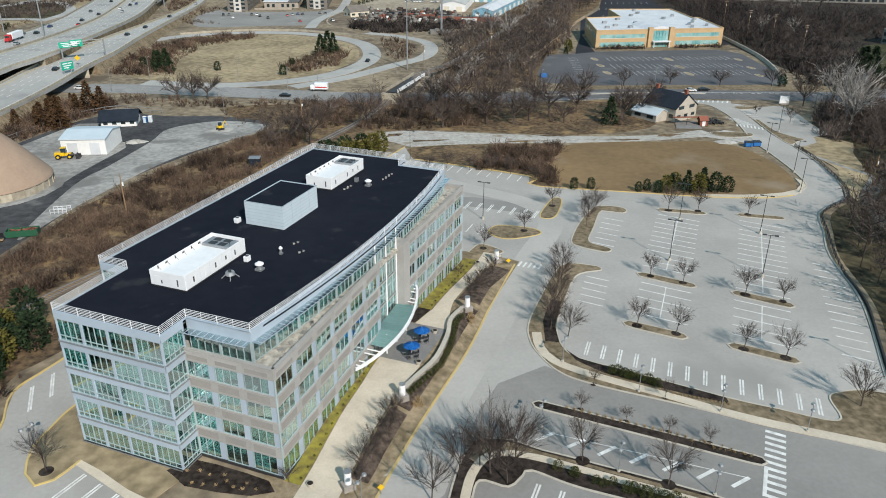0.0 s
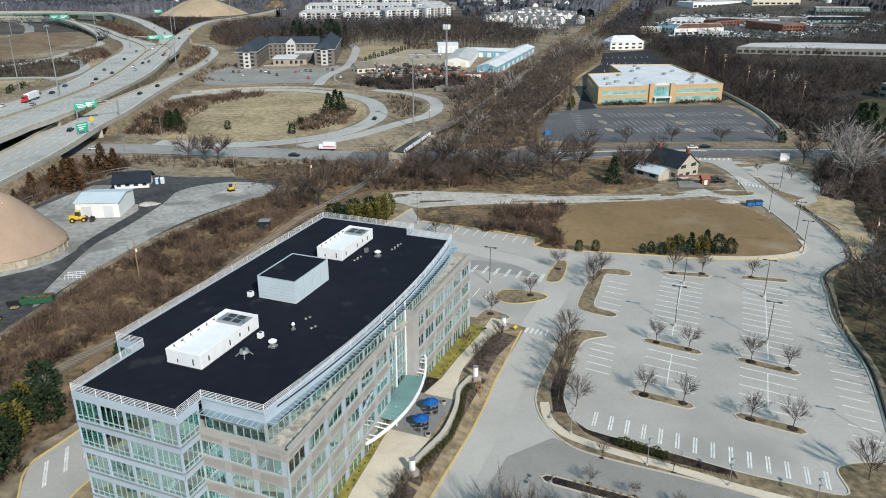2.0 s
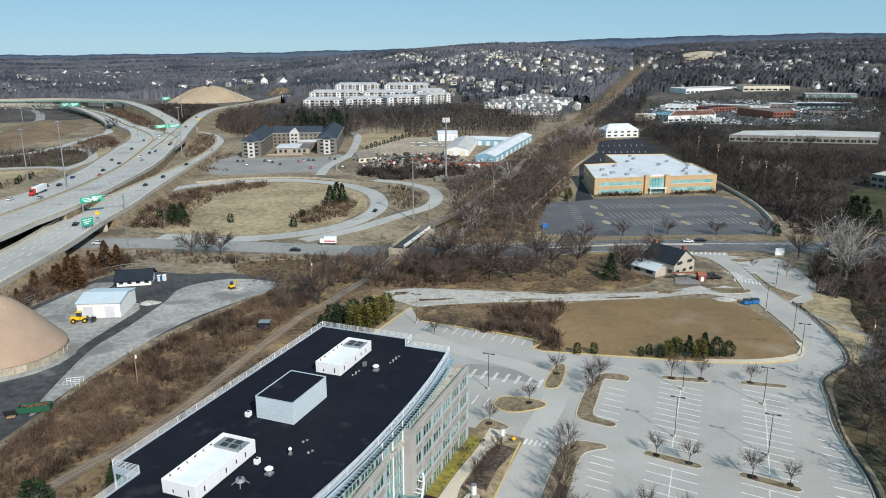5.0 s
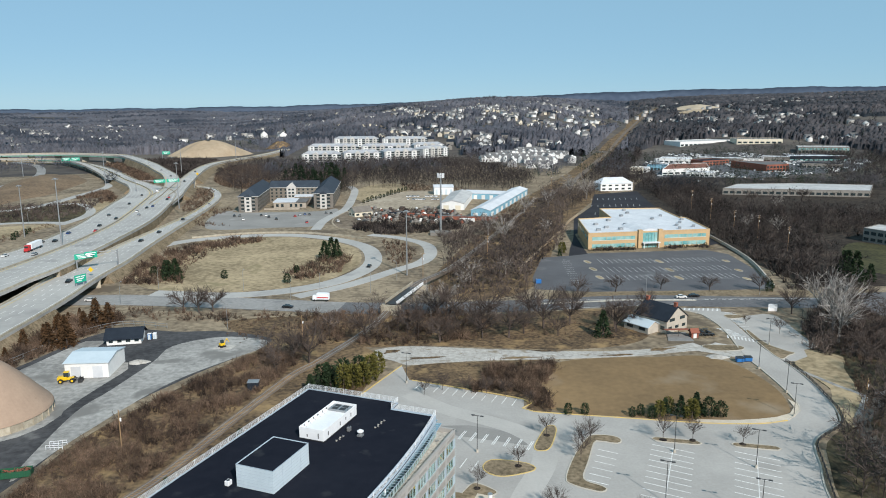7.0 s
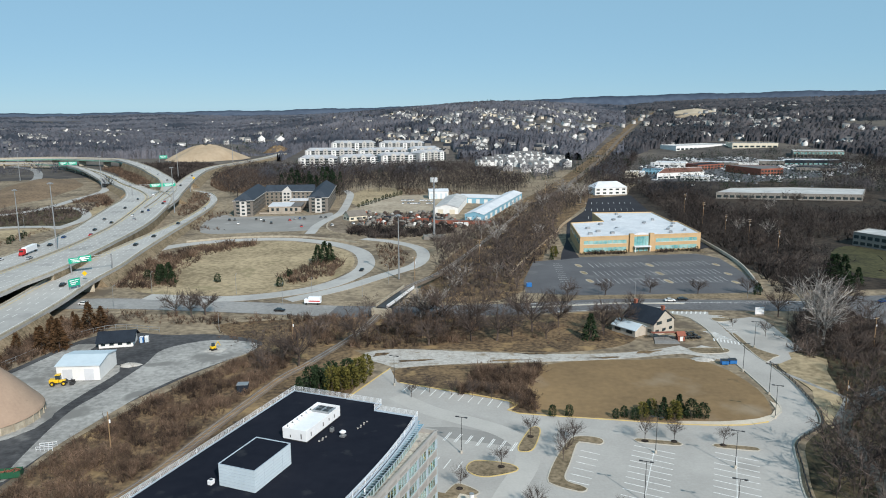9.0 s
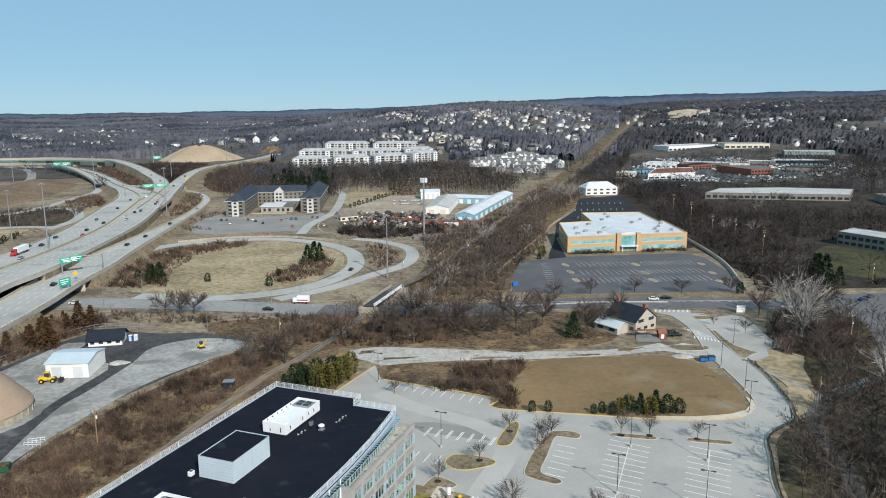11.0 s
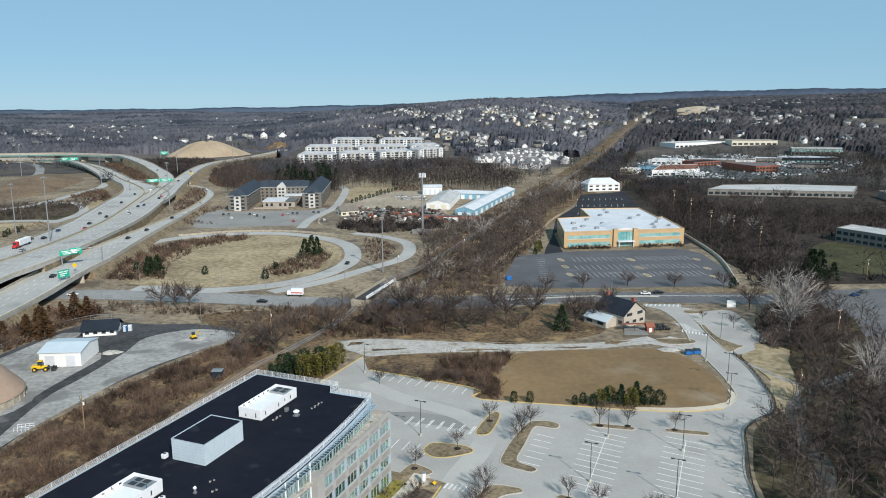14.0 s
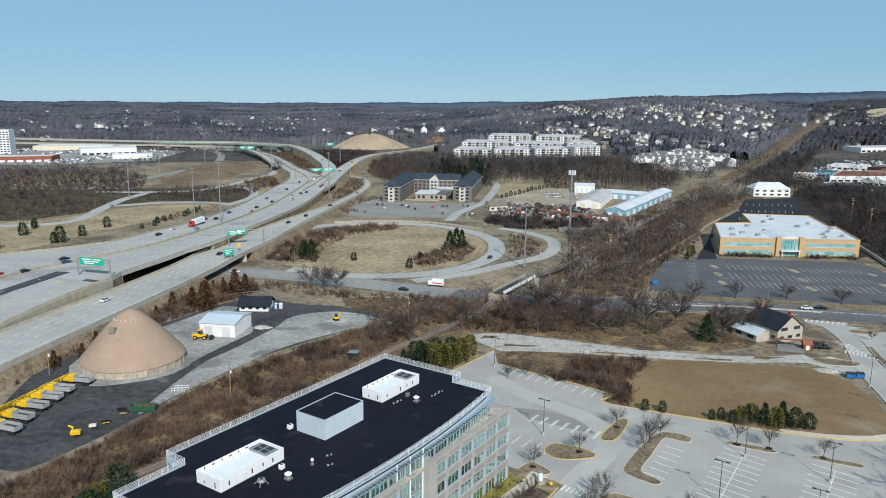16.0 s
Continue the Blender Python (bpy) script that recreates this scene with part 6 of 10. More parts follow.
bm = bmesh.new()
n = Vector((-0.1, 0.995, 0))
rows_ = []
for i in range(13):
    t = 0.40 + 0.2 * i / 12
    p = f0.lerp(f1, t)
    z = 9.4 + 1.9 * math.sin(math.pi * i / 12)
    rows_.append([bm.verts.new((q.x, q.y, zz)) for q, zz in ((p, 9.2), (p, z), (p + n * 24, z), (p + n * 24, 9.2))])
for a, b in zip(rows_, rows_[1:]):
    for i in range(4):
        bm.faces.new((a[i], b[i], b[(i + 1) % 4], a[(i + 1) % 4]))
part("barrel_roof", finish(bm), "white_roof", yb)
wall_windows(yb, Vector((118.5, 470, 0)), Vector((111, 417, 0)), 5.4, 7.4, 6, "teal_glass", fill_share=0.6)
wall_windows(yb, Vector((186.5, 425, 0)), Vector((190, 470.5, 0)), 5.4, 7.4, 6, "teal_glass", fill_share=0.6)
for i, (x, y) in enumerate(((120, 428), (127, 436), (124, 448), (134, 430), (136, 462), (142, 446), (150, 480), (158, 492), (166, 466), (172, 440), (178, 450), (181, 436), (170, 430), (176, 478), (184, 462), (160, 505))):
    part("roof_unit", box(bmesh.new(), -1.3, 1.3, -0.9, 0.9, 9.3, 10.6, pose(x, y, 0, 0, 0, 6 * i), 0.08), "grey_metal", yb)

# contractor's blue and white sheds
gable("warehouse", "long blue metal warehouse with white roof", "warehouse", 90.4, 610, 68.4, 144, 14.5, 5.4, 7.4, "blue_wall", "white_roof", windows=[("right", 2.2, 3.6, 3, "white_wall")], doors=[("front", 0, 3.6, 9, "white_wall"), ("left", 0, 3.4, 2, "white_wall")])
gable("warehouse", "white metal shed with pale grey roof", "warehouse", 54, 620, 78, 74, 19, 5.2, 7.6, "white_wall", "apartment", doors=[("left", 0, 3.6, 2, "cream")])
gable("warehouse", "blue metal shed joining two warehouses", "warehouse", 83, 655, -21, 36, 22, 5.0, 6.6, "blue_wall", "white_roof", doors=[("front", 0, 3.8, 5, "white_wall")])
gable("warehouse", "small tall blue-white shed", "warehouse", 47, 690, 0, 18, 18, 6.8, 8.4, "white_wall", "white_roof", doors=[("front", 0, 5, 4, "screen")])
flat_block("low_shed", "long low dark red storage shed", "shed", [(32, 536), (74, 527), (75, 531), (33, 540)], 2.6, "red_wall", "grey_roof", parapet=0.1)
gable("cottage", "small tan cottage in the yard", "house", -25, 561, 30, 15, 10, 3.6, 7, "cream", "stucco", windows=[("front", 1, 2.4, 3, "dark_glass"), ("left", 1, 2.4, 2, "dark_glass")])

# the inn
hotel = empty("inn", pose(-121, 588, 0), "four-storey inn of stone and siding with slate roofs", "hotel")


def inn_wing(x0, x1, y0, y1, along_x, face_mat, eave=12.2, ridge=18.2):
    part("wall", boxes((x0, x1, y0, y1, -0.5, eave)), face_mat, hotel)
    bm = bmesh.new()
    o = 0.7
    if along_x:
        top = [(x0, (y0 + y1) / 2), (x1, (y0 + y1) / 2)]
    else:
        h = (x1 - x0) / 2
        top = [((x0 + x1) / 2, y0 + h * 0.8), ((x0 + x1) / 2, y1 - h * 0.8)]
    c = [bm.verts.new((x, y, eave)) for x, y in ((x0 - o, y0 - o), (x1 + o, y0 - o), (x1 + o, y1 + o), (x0 - o, y1 + o))]
    t = [bm.verts.new((*p, ridge)) for p in top]
    if along_x:
        fs = ((c[0], c[1], t[1], t[0]), (c[1], c[2], t[1]), (c[2], c[3], t[0], t[1]), (c[3], c[0], t[0]))
    else:
        fs = ((c[0], c[1], t[0]), (c[1], c[2], t[1], t[0]), (c[2], c[3], t[1]), (c[3], c[0], t[0], t[1]))
    for f in fs:
        bm.faces.new(f)
    bm.faces.new(c[::-1])
    part("roof", finish(bm), "inn_slate", hotel)
    part("eave_board", boxes((x0 - o, x1 + o, y0 - o - 0.12, y0 - o, eave - 0.3, eave + 0.1), (x1 + o, x1 + o + 0.12, y0 - o, y1 + o, eave - 0.3, eave + 0.1)), "pale_siding", hotel)
    for fl in range(4):
        z = 0.9 + fl * 2.85
        n = max(2, int((x1 - x0) / 3.6))
        if along_x:
            wall_windows(hotel, Vector((x0, y0, 0)), Vector((x1, y0, 0)), z, z + 1.5, n, "dark_glass", fill_share=0.4)
        m = max(2, int((y1 - y0) / 3.8))
        wall_windows(hotel, Vector((x1, y0, 0)), Vector((x1, y1, 0)), z, z + 1.5, m, "dark_glass", fill_share=0.35)


def inn_front(x, y):
    """The end of a wing: a cream bay with windows between dark balconies."""
    part("stair_bay", boxes((x - 2.7, x + 2.7, y - 0.7, y + 0.1, 0, 11.9)), "pale_siding", hotel)
    bm = bmesh.new()
    ends = [[bm.verts.new((xx, yy, zz)) for xx, zz in ((x - 3.2, 11.9), (x + 3.2, 11.9), (x, 14.0))] for yy in (y - 1.1, y + 6)]
    bm.faces.new(ends[0]), bm.faces.new(ends[1][::-1])
    for i in range(3):
        bm.faces.new((ends[0][i], ends[0][(i + 1) % 3], ends[1][(i + 1) % 3], ends[1][i]))
    part("bay_roof", finish(bm), "inn_slate", hotel)
    for fl in range(4):
        z = 0.7 + fl * 2.85
        part("window", boxes((x - 1.1, x + 1.1, y - 0.78, y - 0.68, z + 0.4, z + 1.9)), "dark_glass", hotel)
        for k in (-5.4, 2.9):
            part("balcony_opening", boxes((x + k, x + k + 2.5, y - 0.08, y - 0.02, z, z + 2.1)), "dark_glass", hotel)
            part("balcony", boxes((x + k, x + k + 2.5, y - 0.9, y - 0.04, z - 0.2, z), (x + k, x + k + 2.5, y - 0.94, y - 0.86, z, z + 0.9)), "grey_wall", hotel)


inn_wing(0, 15, 0, 78, False, "stucco")
inn_wing(15, 57, 60, 78, True, "inn_siding", 12.2, 17.2)
inn_wing(57, 72.5, 14, 104, False, "stucco")
inn_front(7.5, 0)
inn_front(64.75, 14)
part("gable_front", slab([(29.5, 58.4), (37.5, 58.4), (37.5, 61), (29.5, 61)], 0, 12.2), "pale_siding", hotel)
bm = bmesh.new()
ends = [[bm.verts.new((x, y, z)) for x, z in ((29.0, 12.2), (38.0, 12.2), (33.5, 16.0))] for y in (58.2, 68)]
bm.faces.new(ends[0]), bm.faces.new(ends[1][::-1])
for i in range(3):
    bm.faces.new((ends[0][i], ends[0][(i + 1) % 3], ends[1][(i + 1) % 3], ends[1][i]))
part("gable_roof", finish(bm), "pale_siding", hotel)
for fl in range(4):
    for k in (31, 34):
        part("window", boxes((k, k + 2, 58.3, 58.38, 1.2 + fl * 2.85, 2.7 + fl * 2.85)), "dark_glass", hotel)
part("lobby", boxes((24, 50, 20, 44, 0, 4.4)), "inn_stone", hotel)
part("lobby_roof", boxes((23.4, 42, 19.4, 44.4, 4.4, 5.0), bevel=0.1), "white_roof", hotel)
part("lobby_roof", boxes((42, 50.6, 19.4, 44.4, 4.4, 4.7)), "grey_roof", hotel)
part("lobby", boxes((38, 57, 44, 59.9, 0, 6.0)), "inn_siding", hotel)
part("lobby_roof", boxes((37.6, 57, 43.6, 59.9, 6.0, 6.3)), "white_roof", hotel)
for x in (27, 31, 38, 42, 46):
    part("arched_window", boxes((x - 1.0, x + 1.0, 19.9, 19.98, 0.8, 3.2)), "dark_glass", hotel)
part("garden_wall", boxes((18, 46, 10, 10.4, 0, 1.2)), "inn_stone", hotel)
part("hedge", boxes((18.5, 45.5, 10.6, 11.8, 0, 1.0), bevel=0.3), "needles", hotel)

# salt dome
dome = empty("salt_dome", pose(-113, 204.6, 0), "tan shingled conical salt dome on a concrete ring", "storage dome")
bm = bmesh.new()
prof = [(16.0, 2.3), (15.7, 2.9), (13.7, 5.2), (11.3, 8.1), (8.7, 11.1), (6.2, 13.7), (3.9, 15.8), (2.0, 17.0), (0.9, 17.4), (0.0, 17.5)]
rings = [[bm.verts.new((r * math.cos(a), r * math.sin(a), z)) for a in (k * math.tau / 64 for k in range(64))] if r else [bm.verts.new((0, 0, z))] for r, z in prof]
for a, b in zip(rings, rings[1:]):
    for i in range(64):
        bm.faces.new((a[i], a[(i + 1) % 64], b[(i + 1) % 64], b[i]) if len(b) > 1 else (a[i], a[(i + 1) % 64], b[0]))
part("shell", finish(bm), "dome", dome)
for i in range(32):
    a0, a1 = (math.tau * (i + k) / 32 for k in (0.02, 0.98))
    p, q = (Vector((15.5 * math.cos(a), 15.5 * math.sin(a), 0)) for a in (a0, a1))
    part("wall_panel", finish(between(bmesh.new(), p, q, 0, 2.35, -0.2, 0.2)), "wall_conc", dome)
    part("buttress", box(bmesh.new(), 15.5, 15.95, -0.15, 0.15, 0, 2.4, pose(0, 0, 0, 0, 0, math.degrees(a0))), "wall_conc", dome)
part("cap", tubes(((0, 0, 17.3), (0, 0, 17.7), 0.5, 0.3)), "dome", dome)
part("hatch", box(bmesh.new(), -0.9, 0.9, -0.8, 0.8, -0.3, 1.3, pose(-1.5, -7.6, 12.4)), "grey_wall", dome)
for i in range(7):
    a = -2.5 + i * 0.3
    part("vent", boxes((4.9 * math.cos(a) - 0.13, 4.9 * math.cos(a) + 0.13, 4.9 * math.sin(a) - 0.13, 4.9 * math.sin(a) + 0.13, 14.9, 15.35)), "cream", dome)
apron = fill("dome_apron", [(-113 + 19 * math.cos(k * math.tau / 16), 204.6 + 19 * math.sin(k * math.tau / 16)) for k in range(16)], 0.08, "gravel", "pale concrete apron round the dome", "apron")

gable("garage", "white metal garage with pale blue-grey roof", "garage", -98, 240.2, 0, 13.2, 14.5, 4.9, 6.1, "white_wall", "screen", windows=[("left", 3.2, 4.0, 2, "dark_glass")], doors=[("front", 0, 3.8, 2, "white_roof")])
gable("depot_hut", "small white hut with dark brown roof", "hut", -98.5, 269.4, 8, 11.5, 8.4, 2.6, 5.0, "white_wall", "slate", windows=[("front", 0.9, 1.8, 4, "dark_glass"), ("right", 1.8, 2.6, 1, "dark_glass")], over=0.9)
for i in range(2):
    ob = empty("portable_toilet", pose(-90.6 + i * 1.7, 270.5 + i * 0.6, 0), "small blue-white portable toilet", "toilet", "toilets")
    part("cabin", boxes((-0.6, 0.6, -0.6, 0.6, 0, 2.1), bevel=0.05), "white_wall" if i else "blue_plastic", ob)
    part("roof", boxes((-0.65, 0.65, -0.65, 0.65, 2.1, 2.3), bevel=0.08), "white", ob)
    part("door", boxes((-0.45, 0.45, -0.63, -0.6, 0.1, 1.95)), "screen", ob)

# old stone house by the lane
house = gable("stone_house", "old cream stone house with dark slate roof", "house", 99.6, 270.6, -57, 14.5, 12.4, 4.8, 9.2, "old_plaster", "slate", windows=[("front", 1.2, 2.6, 4, "dark_glass"), ("right", 4.2, 5.4, 2, "dark_glass"), ("right", 1.2, 2.3, 3, "dark_glass")], doors=[("back", 0.1, 2.2, 1, "red")])
for x in (-6.3, 6.3):
    part("chimney", boxes((x - 0.6, x + 0.6, -0.5, 0.5, 7.4, 10.6), (x - 0.7, x + 0.7, -0.6, 0.6, 10.6, 10.8)), "red_wall", house)
part("porch_roof", box(bmesh.new(), -6.5, 5.0, 4.1, 7.0, 2.6, 2.85, pose(0, 1.6, 0.2, -4, 0, 0)), "slate", house)
gable("house_wing", "low pale wing with blue-grey roof", "house", 91.2, 267.4, -57, 11, 7.0, 2.6, 4.4, "old_plaster", "screen", windows=[("front", 1, 2.2, 2, "dark_glass")])
gable("red_shed", "small red garden shed", "shed", 106.8, 256.6, 0, 2.6, 2.4, 2.2, 3.2, "red_wall", "red_wall", doors=[("front", 0, 1.9, 1, "white_wall")])
fill("house_terrace", [(96, 253), (105, 252), (106, 262), (99, 262.5)], 0.25, "paver", "paved terrace beside the old house", "terrace", sharp=True)
awning = empty("awning", pose(101, 258, 0.25), "long dark red awning over the terrace", "awning")
part("cloth", box(bmesh.new(), -4.5, 4.5, -1.6, 1.6, 2.3, 2.42, pose(0, 0, 0, -8, 0, 0)), "red_wall", awning)
for x in (-4.3, 0, 4.3):
    part("post", boxes((x - 0.06, x + 0.06, -1.5, -1.38, 0, 2.4)), "dark", awning)
fill("garden", [(108, 254.5), (116.5, 257), (117.8, 269), (112, 268.5), (108, 262)], 0.14, "lawn", "grass plot beside the old house", "garden", sharp=True)
for i in range(9):
    ob = empty("picnic_table", pose(109.5 + (i % 3) * 2.3, 257.5 + (i // 3) * 3.0, 0.12, 0, 0, 20 * i), "dark outdoor table with benches", "table", "garden tables")
    part("tabletop", boxes((-0.9, 0.9, -0.4, 0.4, 0.7, 0.76)), "dark", ob)
    for y in (-0.7, 0.7):
        part("bench", boxes((-0.9, 0.9, y - 0.15, y + 0.15, 0.42, 0.47)), "dark", ob)
    part("frame", boxes((-0.7, -0.6, -0.75, 0.75, 0, 0.7), (0.6, 0.7, -0.75, 0.75, 0, 0.7)), "dark", ob)

gable("white_house", "white two-storey house with pale hipped roof", "house", 213, 704, 8, 33, 17, 7, 12, "white_wall", "white_roof", windows=[("front", 1, 2.6, 5, "dark_glass"), ("front", 4.4, 5.8, 5, "dark_glass")], hip=7)

# business park beyond the woods
flat_block("low_office", "long low grey office block with pale roof", "office building", [(301, 657), (421, 625), (452, 668), (392, 690), (330, 690)], 5.5, "grey_wall", "apartment", [(0, 1.2, 3.4, 22, "dark_glass"), (1, 1.2, 3.4, 8, "dark_glass")])
flat_block("store", "pale store with long red-brown roof", "shop", [(309, 830), (372, 846), (396, 912), (345, 902)], 7, "white_wall", "red_roof", [(0, 1.5, 3.5, 8, "dark_glass")])
flat_block("brick_office", "dark glass and red brick office block", "office building", [(444, 852), (476, 860), (484, 905), (430, 915)], 9, "red_wall", "grey_roof", [(0, 1.5, 3.6, 7, "dark_glass"), (1, 1.5, 4, 8, "dark_glass"), (0, 5.2, 7.6, 7, "dark_glass"), (1, 6, 8.5, 8, "dark_glass")])
flat_block("warehouse_block", "long white and blue warehouse", "warehouse", [(505, 1270), (640, 1330), (625, 1375), (492, 1312)], 8, "white_wall", "apartment", [(0, 1, 4, 14, "dark_glass")])
flat_block("tan_block", "tan flat-roofed warehouse in the park", "warehouse", [(606, 1268), (684, 1258), (694, 1300), (614, 1312)], 9, "cream", "grey_roof", [(0, 2, 5, 8, "dark_glass")])
flat_block("glass_office", "teal glass office block with flat roof", "office building", [(640, 1130), (716, 1116), (735, 1150), (660, 1172)], 10, "grey_wall", "apartment", [(0, 1, 4.5, 14, "dark_glass"), (0, 5.4, 9, 14, "teal_glass"), (1, 1, 9, 6, "dark_glass")])
flat_block("low_office", "small grey offices with blue roof", "office building", [(518, 905), (560, 885), (572, 910), (530, 930)], 6, "grey_wall", "slate", [(0, 1, 3, 8, "dark_glass")])
flat_block("brick_office", "long low brick offices with dark roof", "office building", [(404, 940), (448, 960), (440, 985), (398, 965)], 7, "red_wall", "slate", [(0, 1, 3, 8, "dark_glass"), (0, 4, 6, 8, "dark_glass")])
flat_block("low_office", "dark grey offices with white roof edge", "office building", [(560, 1010), (640, 1000), (648, 1030), (566, 1040)], 7, "slate", "white_roof", [(0, 1, 3, 12, "teal_glass")])
flat_block("two_storey_office", "grey two-storey office with pale flat roof", "office building", [(284, 428), (302, 390), (322, 350), (344, 362), (322, 402), (302, 440)], 8, "grey_wall", "apartment", [(0, 1, 2.8, 10, "dark_glass"), (0, 4.6, 6.6, 10, "dark_glass"), (1, 1, 2.8, 10, "dark_glass"), (1, 4.6, 6.6, 10, "dark_glass")])
flat_block("low_office", "grey sloping-roofed offices among trees", "office building", [(437, 594), (500, 582), (512, 615), (446, 628)], 6, "grey_wall", "grey_roof", [(0, 1, 3, 16, "dark_glass")])
for i, (x, y, w, l, h, wall, roof) in enumerate(((290, 862, 14, 10, 7, "cream", "white_roof"), (300, 880, 20, 26, 5, "white_wall", "white_roof"), (330, 900, 24, 16, 6, "blue_wall", "slate"), (395, 1010, 40, 30, 6, "white_wall", "white_roof"), (460, 1010, 60, 24, 6, "grey_wall", "white_roof"), (500, 1000, 30, 30, 6, "white_wall", "grey_roof"), (540, 1010, 36, 24, 7, "grey_wall", "white_roof"), (350, 820, 30, 20, 5, "white_wall", "white_roof"))):
    c, s = math.cos(-0.5), math.sin(-0.5)
    q = [(x + a * c - b * s, y + a * s + b * c) for a, b in ((-w / 2, -l / 2), (w / 2, -l / 2), (w / 2, l / 2), (-w / 2, l / 2))]
    flat_block("business_unit", "flat-roofed business unit in the park", "warehouse", q, h, wall, roof, [(0, 1, 3, 6, "dark_glass")], group="business units")

# big apartment complex, four storeys, white and grey
def apartment_block(l):
    """A long block with a low pale roof, white gabled bays and dark balcony recesses between them."""
    ob = gable("apartment_block", "four-storey white and grey apartment block", "apartment block", 0, 0, 0, l, 24, 13.2, 17.4, "apartment", "pale_roof", group="apartment blocks", hip=8)
    n = max(3, round(l / 13))
    for k in range(n):
        x0, w = -l / 2 + l * (k + 0.2) / n, l / n * 0.55
        for y0, y1, sgn in ((-13.4, -11.9, -1),):
            part("bay", boxes((x0, x0 + w, y0, y1, -0.5, 13.9)), "pale_siding" if k % 3 else "white_wall", ob)
            bm = bmesh.new()
            ends = [[bm.verts.new((xx, yy, zz)) for xx, zz in ((x0 - 0.4, 13.9), (x0 + w + 0.4, 13.9), (x0 + w / 2, 16.4))] for yy in (sgn * 13.7, sgn * 5)]
            bm.faces.new(ends[0]), bm.faces.new(ends[1][::-1])
            for e in range(3):
                bm.faces.new((ends[0][e], ends[0][(e + 1) % 3], ends[1][(e + 1) % 3], ends[1][e]))
            part("bay_gable", finish(bm), "pale_siding" if k % 3 else "pale_roof", ob)
        for f in range(4):
            z = 0.9 + 3.3 * f
            for j in (0.3,):
                part("window", boxes((x0 + w * j, x0 + w * (j + 0.4), -13.48, -13.39, z, z + 1.6)), "dark_glass", ob)
            part("balcony_opening", boxes((x0 + w + 0.5, x0 + l / n - 0.5, -12.1, -11.98, z - 0.3, z + 1.9)), "dark_glass", ob)
    for f in range(4):
        wall_windows(ob, Vector((l / 2, -12, 0)), Vector((l / 2, 12, 0)), 0.9 + 3.3 * f, 2.6 + 3.3 * f, 2, "dark_glass", fill_share=0.4)
    return ob


for l, spots_ in ((52, ((-97, 1052, -3), (-42, 1070, 8), (12, 1102, 16), (62, 1160, 38), (62, 1262, 12))), (80, ((-94, 1232, 0), (-8, 1228, 4), (-62, 1372, 0), (26, 1352, -4)))):
    ob = apartment_block(l)
    for i, (x, y, rot) in enumerate(spots_):
        m = pose(x, y, float(hill(x, y)), 0, 0, rot)
        if i:
            copy_thing(ob, m)
        else:
            ob.matrix_basis = m


def car_park(label, poly, z, spacing, seed, mat="road"):
    """A far car park with rows of cars too many to count."""
    fill("far_car_park", poly, z, mat, label, "parking lot", sharp=True, thick=3)
    rng = np.random.default_rng(seed)
    p = spread(poly, spacing, rng)
    p[:, 2] = z
    p = p[(np.sin(p[:, 0] / 14) > -0.2) & (rng.random(len(p)) < 0.6)]
    v = [(x, y, zz) for zz, k in ((0, 1), (0.16, 1), (0.17, 0.62), (0.31, 0.5)) for x, y in ((-0.5 * k, -0.2), (0.5 * k, -0.2), (0.5 * k, 0.2), (-0.5 * k, 0.2))]
    f = [t for b in (0, 4, 8) for i in range(4) for t in ((b + i, b + (i + 1) % 4, b + 4 + (i + 1) % 4), (b + i, b + 4 + (i + 1) % 4, b + 4 + i))] + [(12, 13, 14), (12, 14, 15)]
    for k, (paint, name) in enumerate((("car_white", "white"), ("car_grey", "dark"), ("car_silver", "silver"))):
        q = p[k::3]
        scatter("far_cars", [(np.array(v), np.array(f))], q, np.full(len(q), 4.8), paint, name + " cars parked in rows far off", "cars", rng)


# west retail
car_park("wide pale car park before far shops", [(-800, 850), (-700, 780), (-590, 810), (-500, 900), (-545, 1070), (-790, 1090)], 0.5, 9, 61)
car_park("dark car park of the business park", [(300, 815), (400, 790), (560, 860), (690, 1010), (660, 1190), (440, 1150), (340, 985)], 0.9, 6, 63, "dark_asphalt")
flat_block("tower_hotel", "tall white hotel slab", "hotel", [(-800, 930), (-745, 945), (-752, 965), (-808, 950)], 34, "white_wall", "grey_roof", [(0, 3 + 3.4 * f, 4.6 + 3.4 * f, 12, "dark_glass") for f in range(9)])
flat_block("shop_row", "low red and white shop row", "shop", [(-700, 800), (-612, 850), (-622, 880), (-712, 830)], 7, "red_wall", "white_roof", [(0, 0.5, 3, 10, "white_wall")])
flat_block("store", "long white flat-roofed store", "shop", [(-640, 950), (-585, 1000), (-610, 1040), (-670, 990)], 9, "white_wall", "white_roof", [(0, 0.5, 3, 8, "dark_glass")])
flat_block("shop_row", "low white shop row", "shop", [(-560, 900), (-520, 930), (-530, 950), (-575, 922)], 6, "white_wall", "white_roof")
flat_block("shop_row", "low pale shop row", "shop", [(-760, 1010), (-660, 1060), (-675, 1090), (-775, 1045)], 7, "cream", "white_roof")


# ---- homes on the hills ----
def home(label, wall, roof):
    ob = gable("home", label, "house", 0, 0, 0, 13, 9, 5.6, 9.0, wall, roof, windows=[("front", 1.6, 4.4, 1, "dark_glass")], group="homes")
    return ob


kinds = [home("white sided house with grey roof", "white_wall", "grey_roof"), home("cream house with grey roof", "cream", "grey_roof"), home("grey house with dark roof", "grey_wall", "slate")]
hr = np.random.default_rng(11)
first = {}


